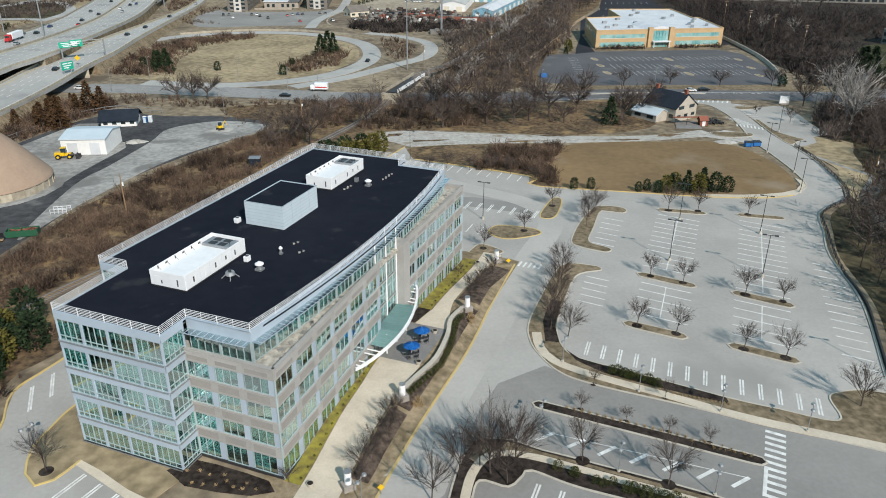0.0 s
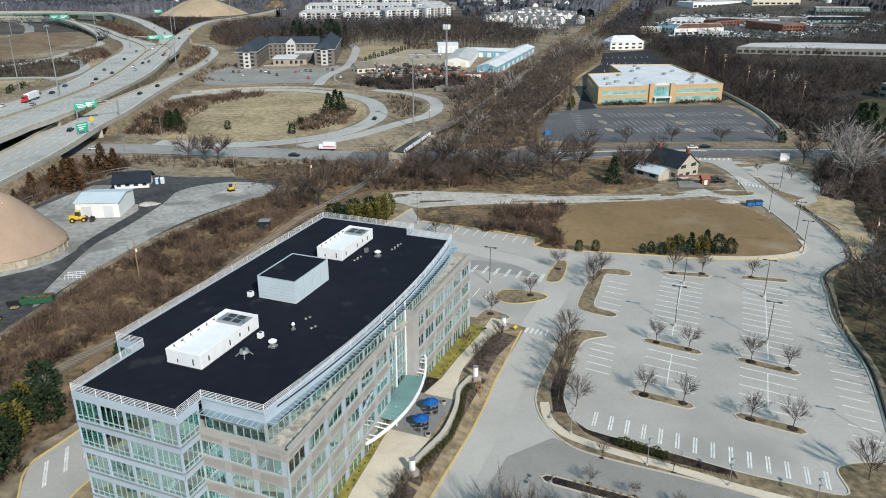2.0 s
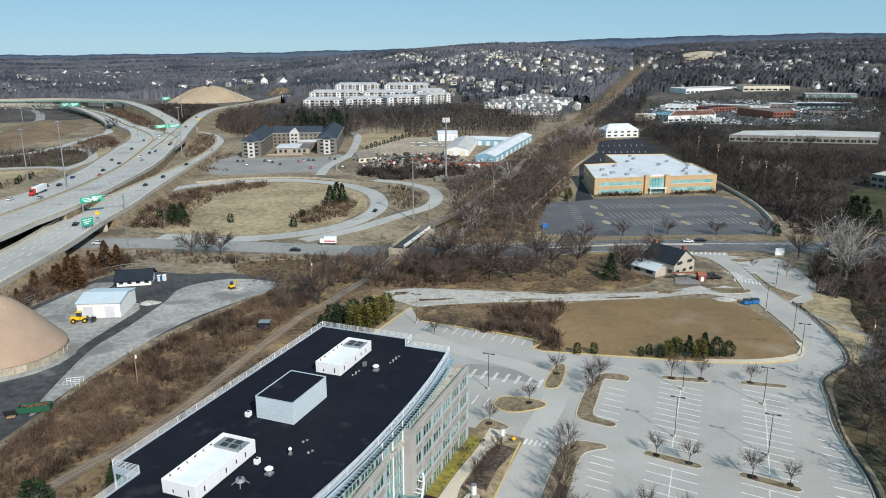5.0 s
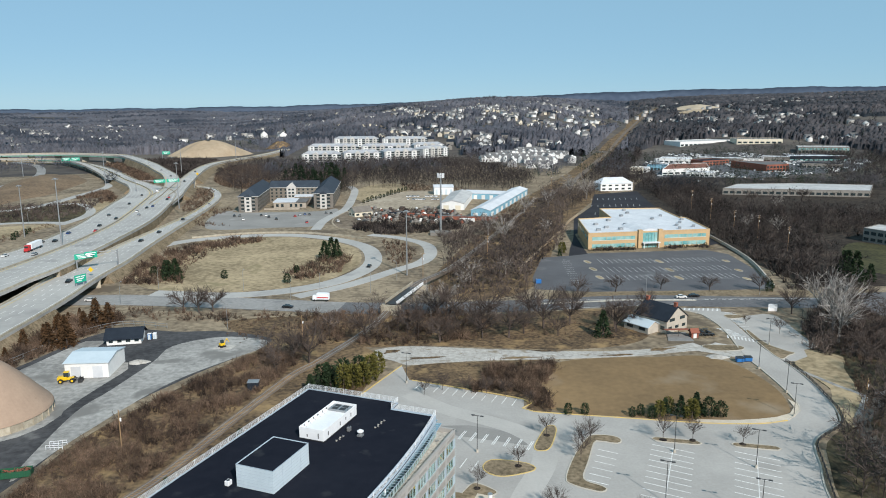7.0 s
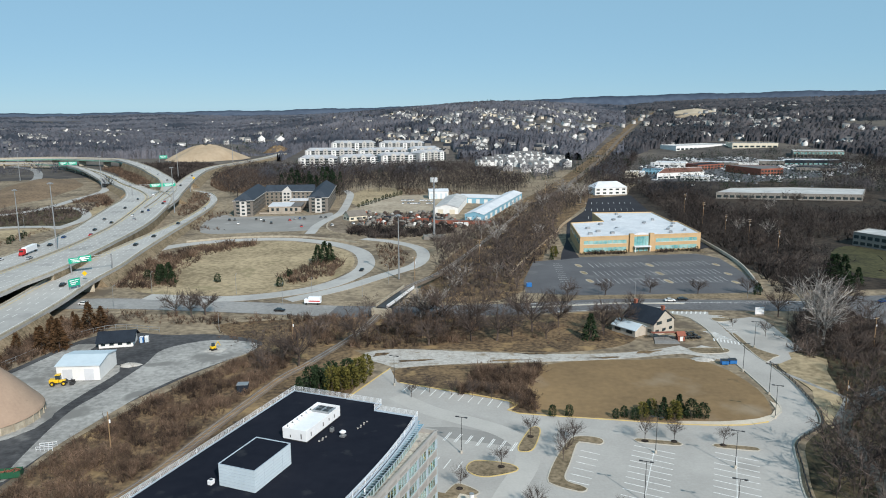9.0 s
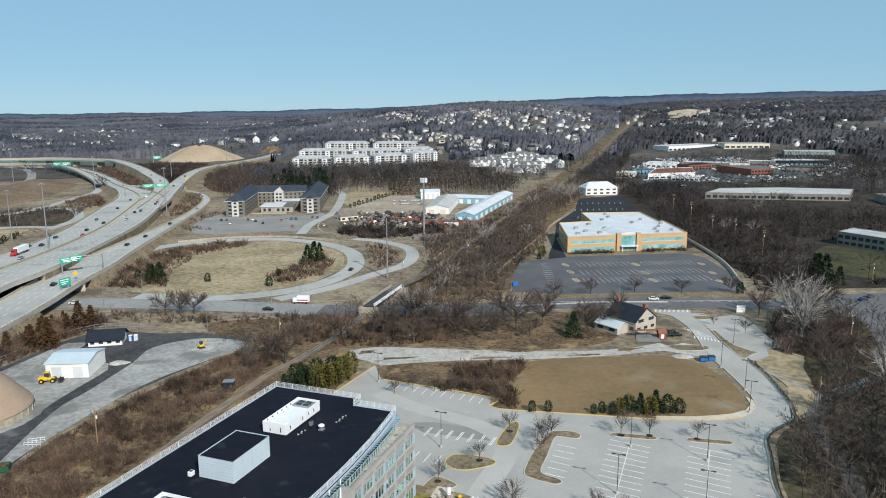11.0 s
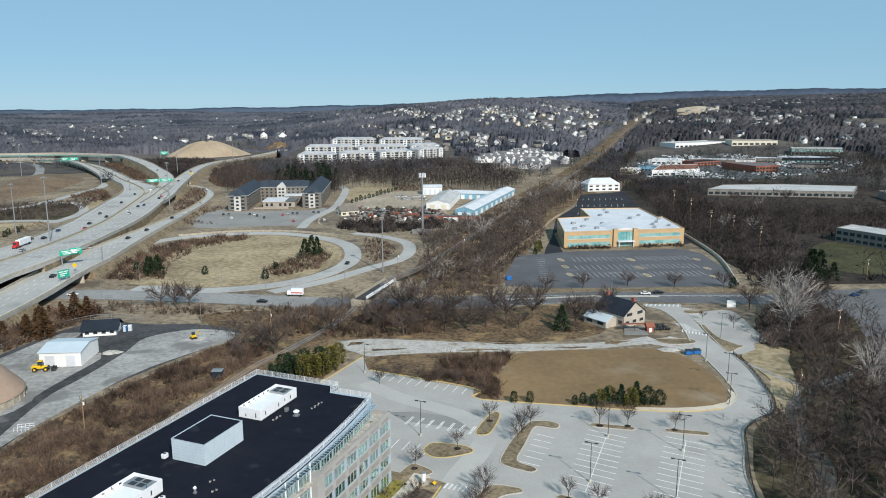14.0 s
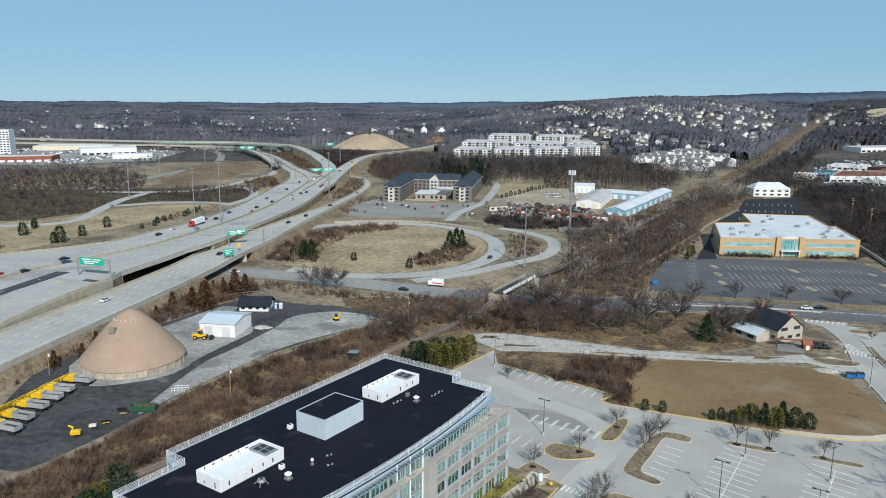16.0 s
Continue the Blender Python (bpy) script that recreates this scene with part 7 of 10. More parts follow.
def place_home(x, y, rot, pick):
    m = pose(x, y, float(hill(x, y)), 0, 0, rot)
    if pick not in first:
        first[pick] = kinds[pick]
        kinds[pick].matrix_basis = m
    else:
        copy_thing(kinds[pick], m)


HOME_PLACES = []
TOWN = [(132, 1040), (163, 958), (186, 918), (240, 995), (275, 1090), (268, 1250), (200, 1240), (156, 1150)]


def town_block(label, wall, roof):
    """A row of town houses under one roof, with a white gable for each door."""
    ob = gable("town_houses", label, "house row", 0, 0, 0, 34, 11, 6.0, 9.6, wall, roof, windows=[("front", 3.6, 5.2, 3, "dark_glass")], group="town houses")
    for k in (-11.5, 0, 11.5):
        part("gable_bay", boxes((k - 2.4, k + 2.4, -6.5, -5.4, -0.5, 6.2)), "white_wall", ob)
        bm = bmesh.new()
        ends = [[bm.verts.new((k + xx, yy, zz)) for xx, zz in ((-2.7, 6.2), (2.7, 6.2), (0, 9.0))] for yy in (-6.7, -1)]
        bm.faces.new(ends[0]), bm.faces.new(ends[1][::-1])
        for e in range(3):
            bm.faces.new((ends[0][e], ends[0][(e + 1) % 3], ends[1][(e + 1) % 3], ends[1][e]))
        part("gable", finish(bm), "white_wall", ob)
    return ob


blocks = [town_block("row of grey-roofed town houses with white gables", "white_wall", "grey_roof"), town_block("row of pale town houses with grey roof", "apartment", "grey_roof")]
spots_ = spread(TOWN, 36, np.random.default_rng(12))
for i, (x, y, z) in enumerate(spots_):
    m = pose(x, y, z, 0, 0, (-8, 82, 20, -30)[i % 4] + hr.uniform(-6, 6))
    if i < 2:
        blocks[i].matrix_basis = m
    else:
        copy_thing(blocks[i % 2], m)
    HOME_PLACES.append((x, y))
for i in range(26):
    x, y = hr.uniform(60, 300), hr.uniform(1290, 1480)
    place_home(x, y, hr.choice((85, 95, 15, 175, 60)), i if i < 3 else int(hr.choice(3, p=(0.5, 0.2, 0.3))))
    HOME_PLACES.append((x, y))

def house_shell(width, eave, ridge):
    """Walls and roof of a plain pitched house, one unit long, as two pairs of arrays."""
    w = width / 2
    v = [(x, y, z) for x in (-0.5, 0.5) for y, z in ((-w, -0.15), (w, -0.15), (w, eave), (0, ridge), (-w, eave))]
    f = [(0, 3, 2), (0, 2, 1), (0, 4, 3), (5, 6, 7), (5, 7, 8), (5, 8, 9), (1, 2, 7), (1, 7, 6), (0, 5, 9), (0, 9, 4)]
    o, t = 0.04, 0.02
    rv = [(x, y * (1 + o), z + t) for x in (-0.53, 0.53) for y, z in ((-w, eave - 0.01), (0, ridge), (w, eave - 0.01))]
    rf = [(0, 3, 4), (0, 4, 1), (1, 4, 5), (1, 5, 2)]
    return (np.array(v), np.array(f)), (np.array(rv), np.array(rf))


def suburb(label, n, az0, az1, r0, r1, wall, roof, low, high, seed):
    """Far houses, too many to count, in loose clusters over a stretch of hillside."""
    rng, places = np.random.default_rng(seed), []
    while len(places) < n:
        az, r = radians(rng.uniform(az0, az1)), rng.uniform(r0, r1)
        x, y = r * math.sin(az), r * math.cos(az)
        off = x - np.interp(y, [629, 827, 1219, 1976, 3000], [121, 205, 356, 664, 1100])
        clump = math.sin(x / 95 + 2) * math.cos(y / 120) + 0.6 * math.sin(x / 41 + y / 63)
        if abs(off) < 50 or clump < -0.25 or (-180 < x < 130 and y < 1450):
            continue
        places.append((x, y, float(hill(x, y))))
    HOME_PLACES.extend(p[:2] for p in places)
    size = rng.uniform(low, high, n)
    shells = [house_shell(w, e, k) for w, e, k in ((0.66, 0.42, 0.70), (0.8, 0.45, 0.78), (0.5, 0.36, 0.56))]
    for part_name, k, mat in (("house_walls", 0, wall), ("house_roofs", 1, roof)):
        scatter("far_" + part_name, [q[k] for q in shells], np.array(places), size, mat, label + (", walls" if not k else ", roofs"), "houses", np.random.default_rng(seed + 1))


suburb("white houses spread over the far hillside", 120, 0, 16, 1400, 2350, "white_wall", "grey_roof", 9, 14, 41)
suburb("pale grey houses spread over the far hillside", 100, 0, 16, 1400, 2400, "apartment", "grey_roof", 9, 15, 42)
suburb("cream houses spread over the far hillside", 70, -4, 16, 1400, 2500, "cream", "grey_roof", 9, 15, 43)
suburb("brown houses among trees on the far hillside", 50, -3, 17, 1400, 2400, "stucco", "slate", 9, 14, 44)
suburb("pale houses among trees beyond the business park", 60, 20, 36, 1450, 2500, "apartment", "grey_roof", 8, 13, 45)
suburb("white houses among trees beyond the business park", 40, 19, 34, 1450, 2300, "white_wall", "slate", 8, 13, 46)
suburb("pale houses far west in the woods", 110, -38, -5, 1500, 3000, "apartment", "grey_roof", 9, 16, 47)
suburb("white houses far west in the woods", 70, -38, -8, 1600, 3400, "white_wall", "grey_roof", 10, 20, 48)


# ---- plants ----
class Twigs:
    """Collects branches as thin tapered prisms and spikes."""

    def __init__(self, seed):
        self.rng, self.v, self.f = np.random.default_rng(seed), [], []

    def limb(self, a, b, r0, r1):
        a, b = np.array(a, float), np.array(b, float)
        d = b - a
        u = np.cross(d, (0.3, 0.9, 0.2))
        u /= np.linalg.norm(u) + 1e-9
        w = np.cross(d, u)
        w /= np.linalg.norm(w) + 1e-9
        n = len(self.v)
        for p, r in ((a, r0), (b, r1)):
            for k in range(3):
                t = k * 2.0944
                self.v.append(p + (u * math.cos(t) + w * math.sin(t)) * r)
        for k in range(3):
            j = (k + 1) % 3
            self.f += [(n + k, n + j, n + 3 + j), (n + k, n + 3 + j, n + 3 + k)]

    def spike(self, a, b, w):
        a, b = np.array(a, float), np.array(b, float)
        d = np.cross(b - a, self.rng.normal(size=3))
        d *= w / (np.linalg.norm(d) + 1e-9) / 2
        n = len(self.v)
        self.v += [a - d, a + d, b]
        self.f.append((n, n + 1, n + 2))

    def way(self, d, spread, lift=0.0):
        d = np.array(d, float) / (np.linalg.norm(d) + 1e-9) + self.rng.normal(size=3) * spread + (0, 0, lift)
        return d / np.linalg.norm(d)

    def grow(self, a, d, length, r, kids, spread, level, thin):
        """A branch with side branches; the last level is spikes."""
        b = a + d * length
        if level == 0:
            self.spike(a, b, max(r * 2, thin))
            return
        self.limb(a, b, r, r * 0.55)
        for k in range(kids[0]):
            t = self.rng.uniform(0.35, 1.0)
            self.grow(a + d * length * t, self.way(d, spread, 0.12), length * self.rng.uniform(0.5, 0.8), r * 0.5, kids[1:], spread, level - 1, thin)

    def arrays(self):
        return np.array(self.v), np.array(self.f)


def bare(seed, h=5.0, trunk=0.3, limbs=7, kids=(4, 5), r=0.09, thin=0.03, spread=0.45, flare=0.75):
    """Trunk and branches of a leafless tree, as two pairs of arrays."""
    t, c = Twigs(seed), Twigs(seed + 50)
    lean = c.way((0, 0, 1), 0.05)
    t.limb((0, 0, -0.1), lean * h * trunk, r * 1.25, r)
    t.limb(lean * h * trunk, lean * h * (trunk + 0.25), r, r * 0.55)
    for k in range(limbs):
        a = lean * h * (trunk + 0.22 * k / limbs)
        ang = k * 2.4 + c.rng.uniform(-0.4, 0.4)
        d = c.way((math.cos(ang) * flare, math.sin(ang) * flare, 1.0), 0.12)
        c.grow(a, d, h * c.rng.uniform(0.32, 0.5), r * 0.5, kids, spread, len(kids), thin)
    return t.arrays(), c.arrays()


def lump(seed, n=44, size=0.27):
    """A loose crown of small blades round a stem, one unit high."""
    c = Twigs(seed)
    for k in range(n):
        p = c.rng.normal(size=3)
        p = p / np.linalg.norm(p) * c.rng.uniform(0.25, 1) * (0.36, 0.36, 0.42) + (0, 0, 0.58)
        q = p + c.way((p[0], p[1], p[2] - 0.35), 0.5) * size
        c.spike(p, q, size * 0.55)
    c.spike((0, 0, 0), (0, 0, 0.6), 0.05)
    return c.arrays()


def shrub(seed, n=14, thin=0.034, kids=5):
    """An upright thicket of bare stems, one unit high."""
    c = Twigs(seed)
    for k in range(n):
        d = c.way((0, 0, 1), 0.42)
        a = np.array((*c.rng.normal(size=2) * 0.12, -0.03))
        ln = c.rng.uniform(0.6, 1.05)
        c.spike(a, a + d * ln, thin * 1.8)
        for j in range(kids):
            p = a + d * ln * c.rng.uniform(0.25, 0.9)
            c.spike(p, p + c.way(d, 0.55) * c.rng.uniform(0.2, 0.42), thin)
    return c.arrays()


def forest_tree(seed, thin=0.018, limbs=9, kids=4, tips=2):
    """A light leafless tree for thick woods, one unit high."""
    c = Twigs(seed)
    top = (c.rng.normal() * 0.05, c.rng.normal() * 0.05, 0.9)
    c.limb((0, 0, -0.02), (0, 0, 0.42), 0.012, 0.009)
    c.limb((0, 0, 0.42), top, 0.009, 0.002)
    for k in range(limbs):
        a = np.array((0, 0, 0.26 + 0.52 * k / limbs))
        ang = k * 2.4 + c.rng.uniform(-0.5, 0.5)
        d = c.way((math.cos(ang), math.sin(ang), 0.85), 0.2)
        ln = c.rng.uniform(0.26, 0.42)
        c.spike(a, a + d * ln, 0.018)
        for j in range(kids):
            p = a + d * ln * c.rng.uniform(0.3, 0.95)
            e = c.way(d, 0.4, 0.15)
            l2 = c.rng.uniform(0.12, 0.24)
            c.spike(p, p + e * l2, thin)
            for i in range(tips):
                q = p + e * l2 * c.rng.uniform(0.3, 0.9)
                c.spike(q, q + c.way(e, 0.5) * 0.1, thin)
    return c.arrays()


def conifer(seed, n=560, wide=0.24, round_top=False):
    """A dense evergreen crown of drooping sprays, one unit high."""
    c = Twigs(seed)
    for k in range(n):
        z = c.rng.uniform(0.04, 1.0) ** 1.1
        w = wide * (math.sqrt(max(0.0, 1 - ((z - 0.4) / 0.62) ** 2)) if round_top else (1 - z) * 1.15 + 0.03)
        ang = c.rng.uniform(0, math.tau)
        rr = w * c.rng.uniform(0.45, 1.08)
        p = np.array((math.cos(ang) * rr, math.sin(ang) * rr, z))
        q = p + c.way((math.cos(ang), math.sin(ang), 0.35 if round_top else -0.1), 0.35) * c.rng.uniform(0.06, 0.13)
        c.spike(p, q, 0.075)
    return c.arrays()


def mesh_of(name, arrays, mat):
    v, f = arrays
    me = bpy.data.meshes.new(name)
    me.from_pydata([tuple(p) for p in v], [], [tuple(map(int, t)) for t in f])
    me.materials.append(M[mat])
    return me


def tree_kind(name, label, category, parts, group):
    """The first of a kind of plant, kept aside until it is placed."""
    ob = empty(name, pose(0, 0, 0), label, category, group)
    for n, arrays, mat in parts:
        o = new(n, mesh_of(n, arrays, mat))
        o.parent = ob
    return ob


used = set()


def plant(kind, x, y, size=1.0, z=None, turn=None):
    m = Matrix.LocRotScale((x, y, float(hill(x, y)) if z is None else z), Euler((0, 0, rand.uniform(0, 6.28) if turn is None else turn)), (size, size, size * rand.uniform(0.92, 1.1)))
    if kind.name in used:
        ob = copy_thing(kind, m)
        ob.matrix_basis = m
        return ob
    used.add(kind.name)
    kind.matrix_basis = m
    return kind


def disc(r, z):
    a = np.arange(14) * math.tau / 14
    v = [(0, 0, z + 0.06)] + [(r * math.cos(t), r * math.sin(t), z) for t in a]
    return np.array(v), np.array([(0, 1 + i, 1 + (i + 1) % 14) for i in range(14)])


lot_trees = []
for k in range(4):
    t, c = bare(10 + k, 5.2, 0.28, 11, (8, 12), 0.075, 0.021)
    lot_trees.append(tree_kind("lot_tree", "young leafless tree in a mulched ring", "tree", [("trunk", t, "bark"), ("crown", c, "bark"), ("mulch_ring", disc(0.9, 0.02), "mulch")], "lot trees"))
drive_trees = []
for k in range(3):
    t, c = bare(30 + k, 7.5, 0.2, 12, (8, 12), 0.10, 0.022, 0.4, 0.75)
    drive_trees.append(tree_kind("drive_tree", "spreading leafless tree beside the drive", "tree", [("trunk", t, "bark"), ("crown", c, "bark")], "drive trees"))
big_trees = []
for k in range(3):
    t, c = bare(50 + k, 15, 0.2, 12, (7, 8), 0.38, 0.085, 0.5, 1.25)
    big_trees.append(tree_kind("large_tree", "large dark leafless tree", "tree", [("trunk", t, "bark"), ("crown", c, "bark")], "large trees"))
sycamores = []
for k in range(2):
    t, c = bare(70 + k, 19, 0.2, 9, (5, 6), 0.5, 0.1, 0.42, 0.8)
    sycamores.append(tree_kind("sycamore", "tall sycamore with white bare branches", "tree", [("trunk", t, "pale_bark"), ("crown", c, "pale_bark")], "sycamores"))
ever = {}
for key, mat, wide, rnd, label in (("pine", "needles", 0.30, False, "dark green pine tree among scrub"), ("juniper", "needles", 0.34, True, "rounded dark green evergreen shrub"), ("gold", "needles_gold", 0.33, True, "bushy golden-green arborvitae beside the lot"), ("cedar", "needles_rust", 0.29, False, "rusty brown cedar tree in scrub")):
    ever[key] = [tree_kind("evergreen_" + key, label, "evergreen", [("trunk", bare(90, 0.5, 0.5, 1, (1,), 0.03)[0], "bark"), ("crown", conifer(100 + i, wide=wide, round_top=rnd), mat)], key + " evergreens") for i in range(2)]

lot_places = [(48.6, 140.7), (54.2, 137.3), (39.4, 121.1), (45.6, 118.0), (64.7, 131.5), (70.8, 128.3), (55.4, 112.1), (61.4, 109.0), (65.4, 176.5), (72.8, 175.7), (84.4, 172.7), (15.6, 156.6), (26.5, 166.0), (-52.0, 88.9), (36.6, 181.5)]
for i, (x, y) in enumerate(lot_places):
    plant(lot_trees[i % 4], x, y, rand.uniform(0.85, 1.15), 0.17)
for x, y, s in ((26.7, 103.6, 0.5), (36.9, 99.3, 0.55), (23, 97.3, 0.55), (29, 94, 0.5), (34.5, 91.2, 0.5), (39.5, 88.4, 0.5), (20.4, 85.9, 1.2), (30.6, 80.6, 1.2)):
    plant(lot_trees[rand.randrange(4)], x, y, s, 0.17)
for x, y, s in ((31, 145, 0.85), (29.5, 139.5, 0.9), (27, 133.5, 0.95), (25.2, 127.5, 0.9), (23.4, 121, 0.95), (26, 118.4, 0.85), (47, 178, 0.8), (44, 173.6, 0.9), (42, 168, 0.8), (66.2, 95.2, 1.0), (7.5, 84.4, 1.2), (9.4, 82.4, 1.3), (11.2, 86.3, 1.15), (3.1, 83.9, 1.1), (-0.7, 80.0, 0.95), (6.2, 86.0, 1.0)):
    plant(drive_trees[rand.randrange(3)], x, y, s, 0.17)
for s, d, k in ((11, 13, 0.6), (3.4, 13, 0.7), (8.5, 12.6, 0.5), (13.6, 12.6, 0.55), (6, 12.8, 0.5), (1.6, 13.2, 0.4), (15.4, 12.4, 0.45), (55, 10.6, 0.6), (60, 11, 0.5), (66, 11.4, 0.55), (62.5, 10.2, 0.4), (57, 11.4, 0.4), (63, 5, 0.35), (-1.6, 4.6, 0.4)):
    plant(drive_trees[rand.randrange(3)], *at(s, d)[:2], k, level(s, d) + 0.05)
for x, y, s in ((-46.2, 98, 0.4), (6.4, 210.5, 0.7), (12, 214, 0.7), (18.5, 211.5, 0.7), (24.5, 209, 0.75), (30, 208, 0.75), (36, 201.4, 0.6), (140, 258, 0.8), (133, 270, 0.5)):
    plant(drive_trees[rand.randrange(3)], x, y, s, 0.06)
lane_trees = ((39.5, 261.5, 1.05), (54.5, 271.5, 1.15), (81.5, 269.5, 0.9), (14.3, 258.7, 0.75), (30, 273.9, 0.95), (22, 284, 1.1), (15.2, 290, 1.0), (89, 269.4, 0.85), (80.5, 265, 0.8), (66, 277, 0.85), (52, 285, 1.0), (34, 280, 1.0), (46, 266, 0.8), (-30.2, 240, 0.95), (-36, 250, 0.6), (-12, 262, 0.85), (3, 270, 0.9), (30, 262, 0.8), (70, 290, 0.8), (58, 262, 0.6), (100, 288, 0.7), (120, 325, 0.55))
creek_trees = ((141, 321, 0.55), (80, 320, 0.6), (98, 322, 0.6), (163, 318, 0.6), (-88, 305, 0.75), (-81, 303, 0.8), (-76, 305, 0.85), (172, 272, 1.0), (186, 282, 1.0), (158, 282, 0.8), (155, 228, 0.8), (150, 212, 0.7), (166, 246, 0.9), (146, 186, 0.8), (140, 172, 0.7), (134, 162, 0.7), (128, 152, 0.7), (122, 140, 0.7), (116, 128, 0.7), (108, 118, 0.65), (136, 150, 0.8), (100, 108, 0.7), (96, 130, 0.6), (112, 152, 0.6))
for x, y, s in lane_trees + creek_trees:
    plant(big_trees[rand.randrange(3)], x, y, s)
for x, y, s in ((205, 360, 0.7), (214, 410, 0.8), (228, 440, 0.75), (240, 480, 0.8), (225, 500, 0.7), (262, 470, 0.85), (280, 520, 0.8), (250, 560, 0.85), (300, 600, 0.8), (262, 640, 0.9), (330, 470, 0.8), (350, 610, 0.8), (44, 344, 0.6), (52, 380, 0.65), (66, 420, 0.7), (86, 455, 0.65), (76, 500, 0.7), (104, 520, 0.7), (128, 600, 0.75), (40, 440, 0.6)):
    plant(big_trees[rand.randrange(3)], x, y, s)
for x, y, s in ((155, 246, 1.0), (163, 262, 1.05), (169, 281, 1.05), (178, 284, 0.95), (158, 254, 0.9), (170, 268, 0.9), (151, 194, 0.85), (160, 205, 0.8), (149, 184, 0.7), (12.9, 290, 0.75), (20, 300, 0.7), (7, 296, 0.65), (35, 347, 0.65), (31, 335, 0.5), (66, 440, 0.9), (60, 470, 0.8), (100, 560, 0.9), (125, 590, 0.9), (160, 660, 1.1), (170, 640, 1.0), (245, 455, 0.7), (300, 560, 0.7), (232, 470, 0.6), (98, 470, 0.55), (54, 360, 0.5)):
    plant(sycamores[rand.randrange(2)], x, y, s)
for x, y, s, key in [(45.2, 193.9, 3.2, "juniper"), (49.8, 193.6, 3.2, "juniper"), (62.3, 191.2, 2.6, "juniper"), (67.4, 190, 3.6, "juniper"), (71.5, 191.6, 5.2, "pine"), (75.4, 190.2, 5.6, "pine"), (73, 193, 4.6, "gold"), (80.1, 191.2, 6.2, "pine"), (83.1, 189.8, 5.4, "juniper"), (86.4, 189.4, 4.6, "juniper"), (78, 188.8, 5.6, "gold"), (69.6, 190.4, 4.4, "gold"), (64.8, 191.8, 3.0, "juniper")] + \
        [(-24, 218.5, 7, "juniper"), (-21, 217, 7.5, "juniper"), (-27, 215, 6, "pine"), (-17.5, 217.5, 7, "gold"), (-14.5, 218, 7.5, "gold"), (-11.5, 220, 7, "gold"), (-9.5, 224, 8, "gold"), (-7.5, 230, 7, "gold"), (-18, 222, 8, "juniper"), (-22.5, 221, 7.5, "pine"), (-13, 223, 7.5, "juniper"), (-40.5, 180, 6, "pine"), (-52, 158, 5, "pine"), (-60, 138, 6, "pine"), (-66.5, 121, 7, "juniper"), (-70, 113, 6, "juniper"), (-72, 104, 6, "juniper"), (-69, 97, 5, "juniper"), (-74, 90, 6, "juniper"), (-70, 84, 6, "juniper"), (-76, 108, 5, "juniper")] + [(-67.5 - 1.1 * (i % 3) - rand.uniform(0, 2) - max(0, y - 112) * 0.15, y, rand.uniform(4.5, 8), ("pine", "juniper", "pine", "gold")[i % 4]) for i, y in enumerate(range(86, 130, 2))] + \
        [(74.2, 260.5, 9.5, "pine"), (167, 317, 5, "juniper"), (222, 346, 12, "pine"), (219, 335, 13, "pine"), (225, 354, 11, "pine"), (223, 330, 9, "pine"), (213, 322, 8, "pine"), (-38.5, 402, 11, "pine"), (-35, 404, 12, "pine"), (-32.5, 409, 9.5, "pine"), (-110, 363, 9, "pine"), (-107.5, 365, 10.5, "pine"), (-112.5, 366, 8.5, "pine"), (-105.5, 362, 7, "pine"), (-84, 364, 4.5, "juniper"), (-52, 352, 5, "juniper"), (-50, 372, 4, "juniper"), (-120, 372, 5, "juniper"), *[(-25 + 3.4 * i, 629 + 7.9 * i, 3.2 + 1.4 * ((i * 7) % 5) / 4, "juniper") for i in range(12)], (94, 410, 6, "gold"), (97, 418, 5, "pine"), (91, 402, 4, "pine")] + \
        [(-134 + rand.uniform(-1.5, 2.5) + (y - 200) * 0.06, y, rand.uniform(4, 8), "cedar") for y in (196, 206, 214, 222, 230, 240, 252, 262, 270, 276, 282, 288, 294, 299)] + [(-122, 262, 9, "cedar"), (-119, 268, 11, "cedar"), (-117, 264, 9, "cedar"), (-121, 272, 9, "cedar"), (-115, 286, 11, "cedar"), (-112, 290, 9, "cedar"), (-118, 282, 8, "cedar")] + \
        [(-262 - rand.uniform(0, 50), 350 + 10 * i + rand.uniform(-6, 6), rand.uniform(4, 9), "juniper") for i in range(9)] + [(-242 + rand.uniform(-3, 3), 430 + 10 * i, rand.uniform(2.5, 5), "juniper") for i in range(9)]:
    plant(ever[key][rand.randrange(2)], x, y, s)

# clipped shrubs, hedges, tufts
box_shrub = tree_kind("box_shrub", "small clipped green shrub in a bed", "shrub", [("foliage", conifer(130, 520, 0.52, True), "box_leaf")], "box shrubs")
tuft = tree_kind("grass_tuft", "clump of dry straw-coloured grass", "ornamental grass", [("clump", shrub(140, 26, 0.05), "dry_grass")], "grass tufts")
for i in range(9):
    p = Vector((30.6, 106.6)).lerp(Vector((36.8, 102.6)), i / 8)
    plant(box_shrub, p.x + rand.uniform(-0.3, 0.3), p.y + rand.uniform(-0.3, 0.3), rand.uniform(1.1, 1.6), 0.2)
for i in range(24):
    p = Vector((16.6, 84.3)).lerp(Vector((35.5, 74.6)), i / 23)
    if i not in (1, 4, 5, 9):
        plant(box_shrub, p.x + rand.uniform(-0.4, 0.4), p.y + rand.uniform(-0.4, 0.4), rand.uniform(1.1, 1.6), 0.2)
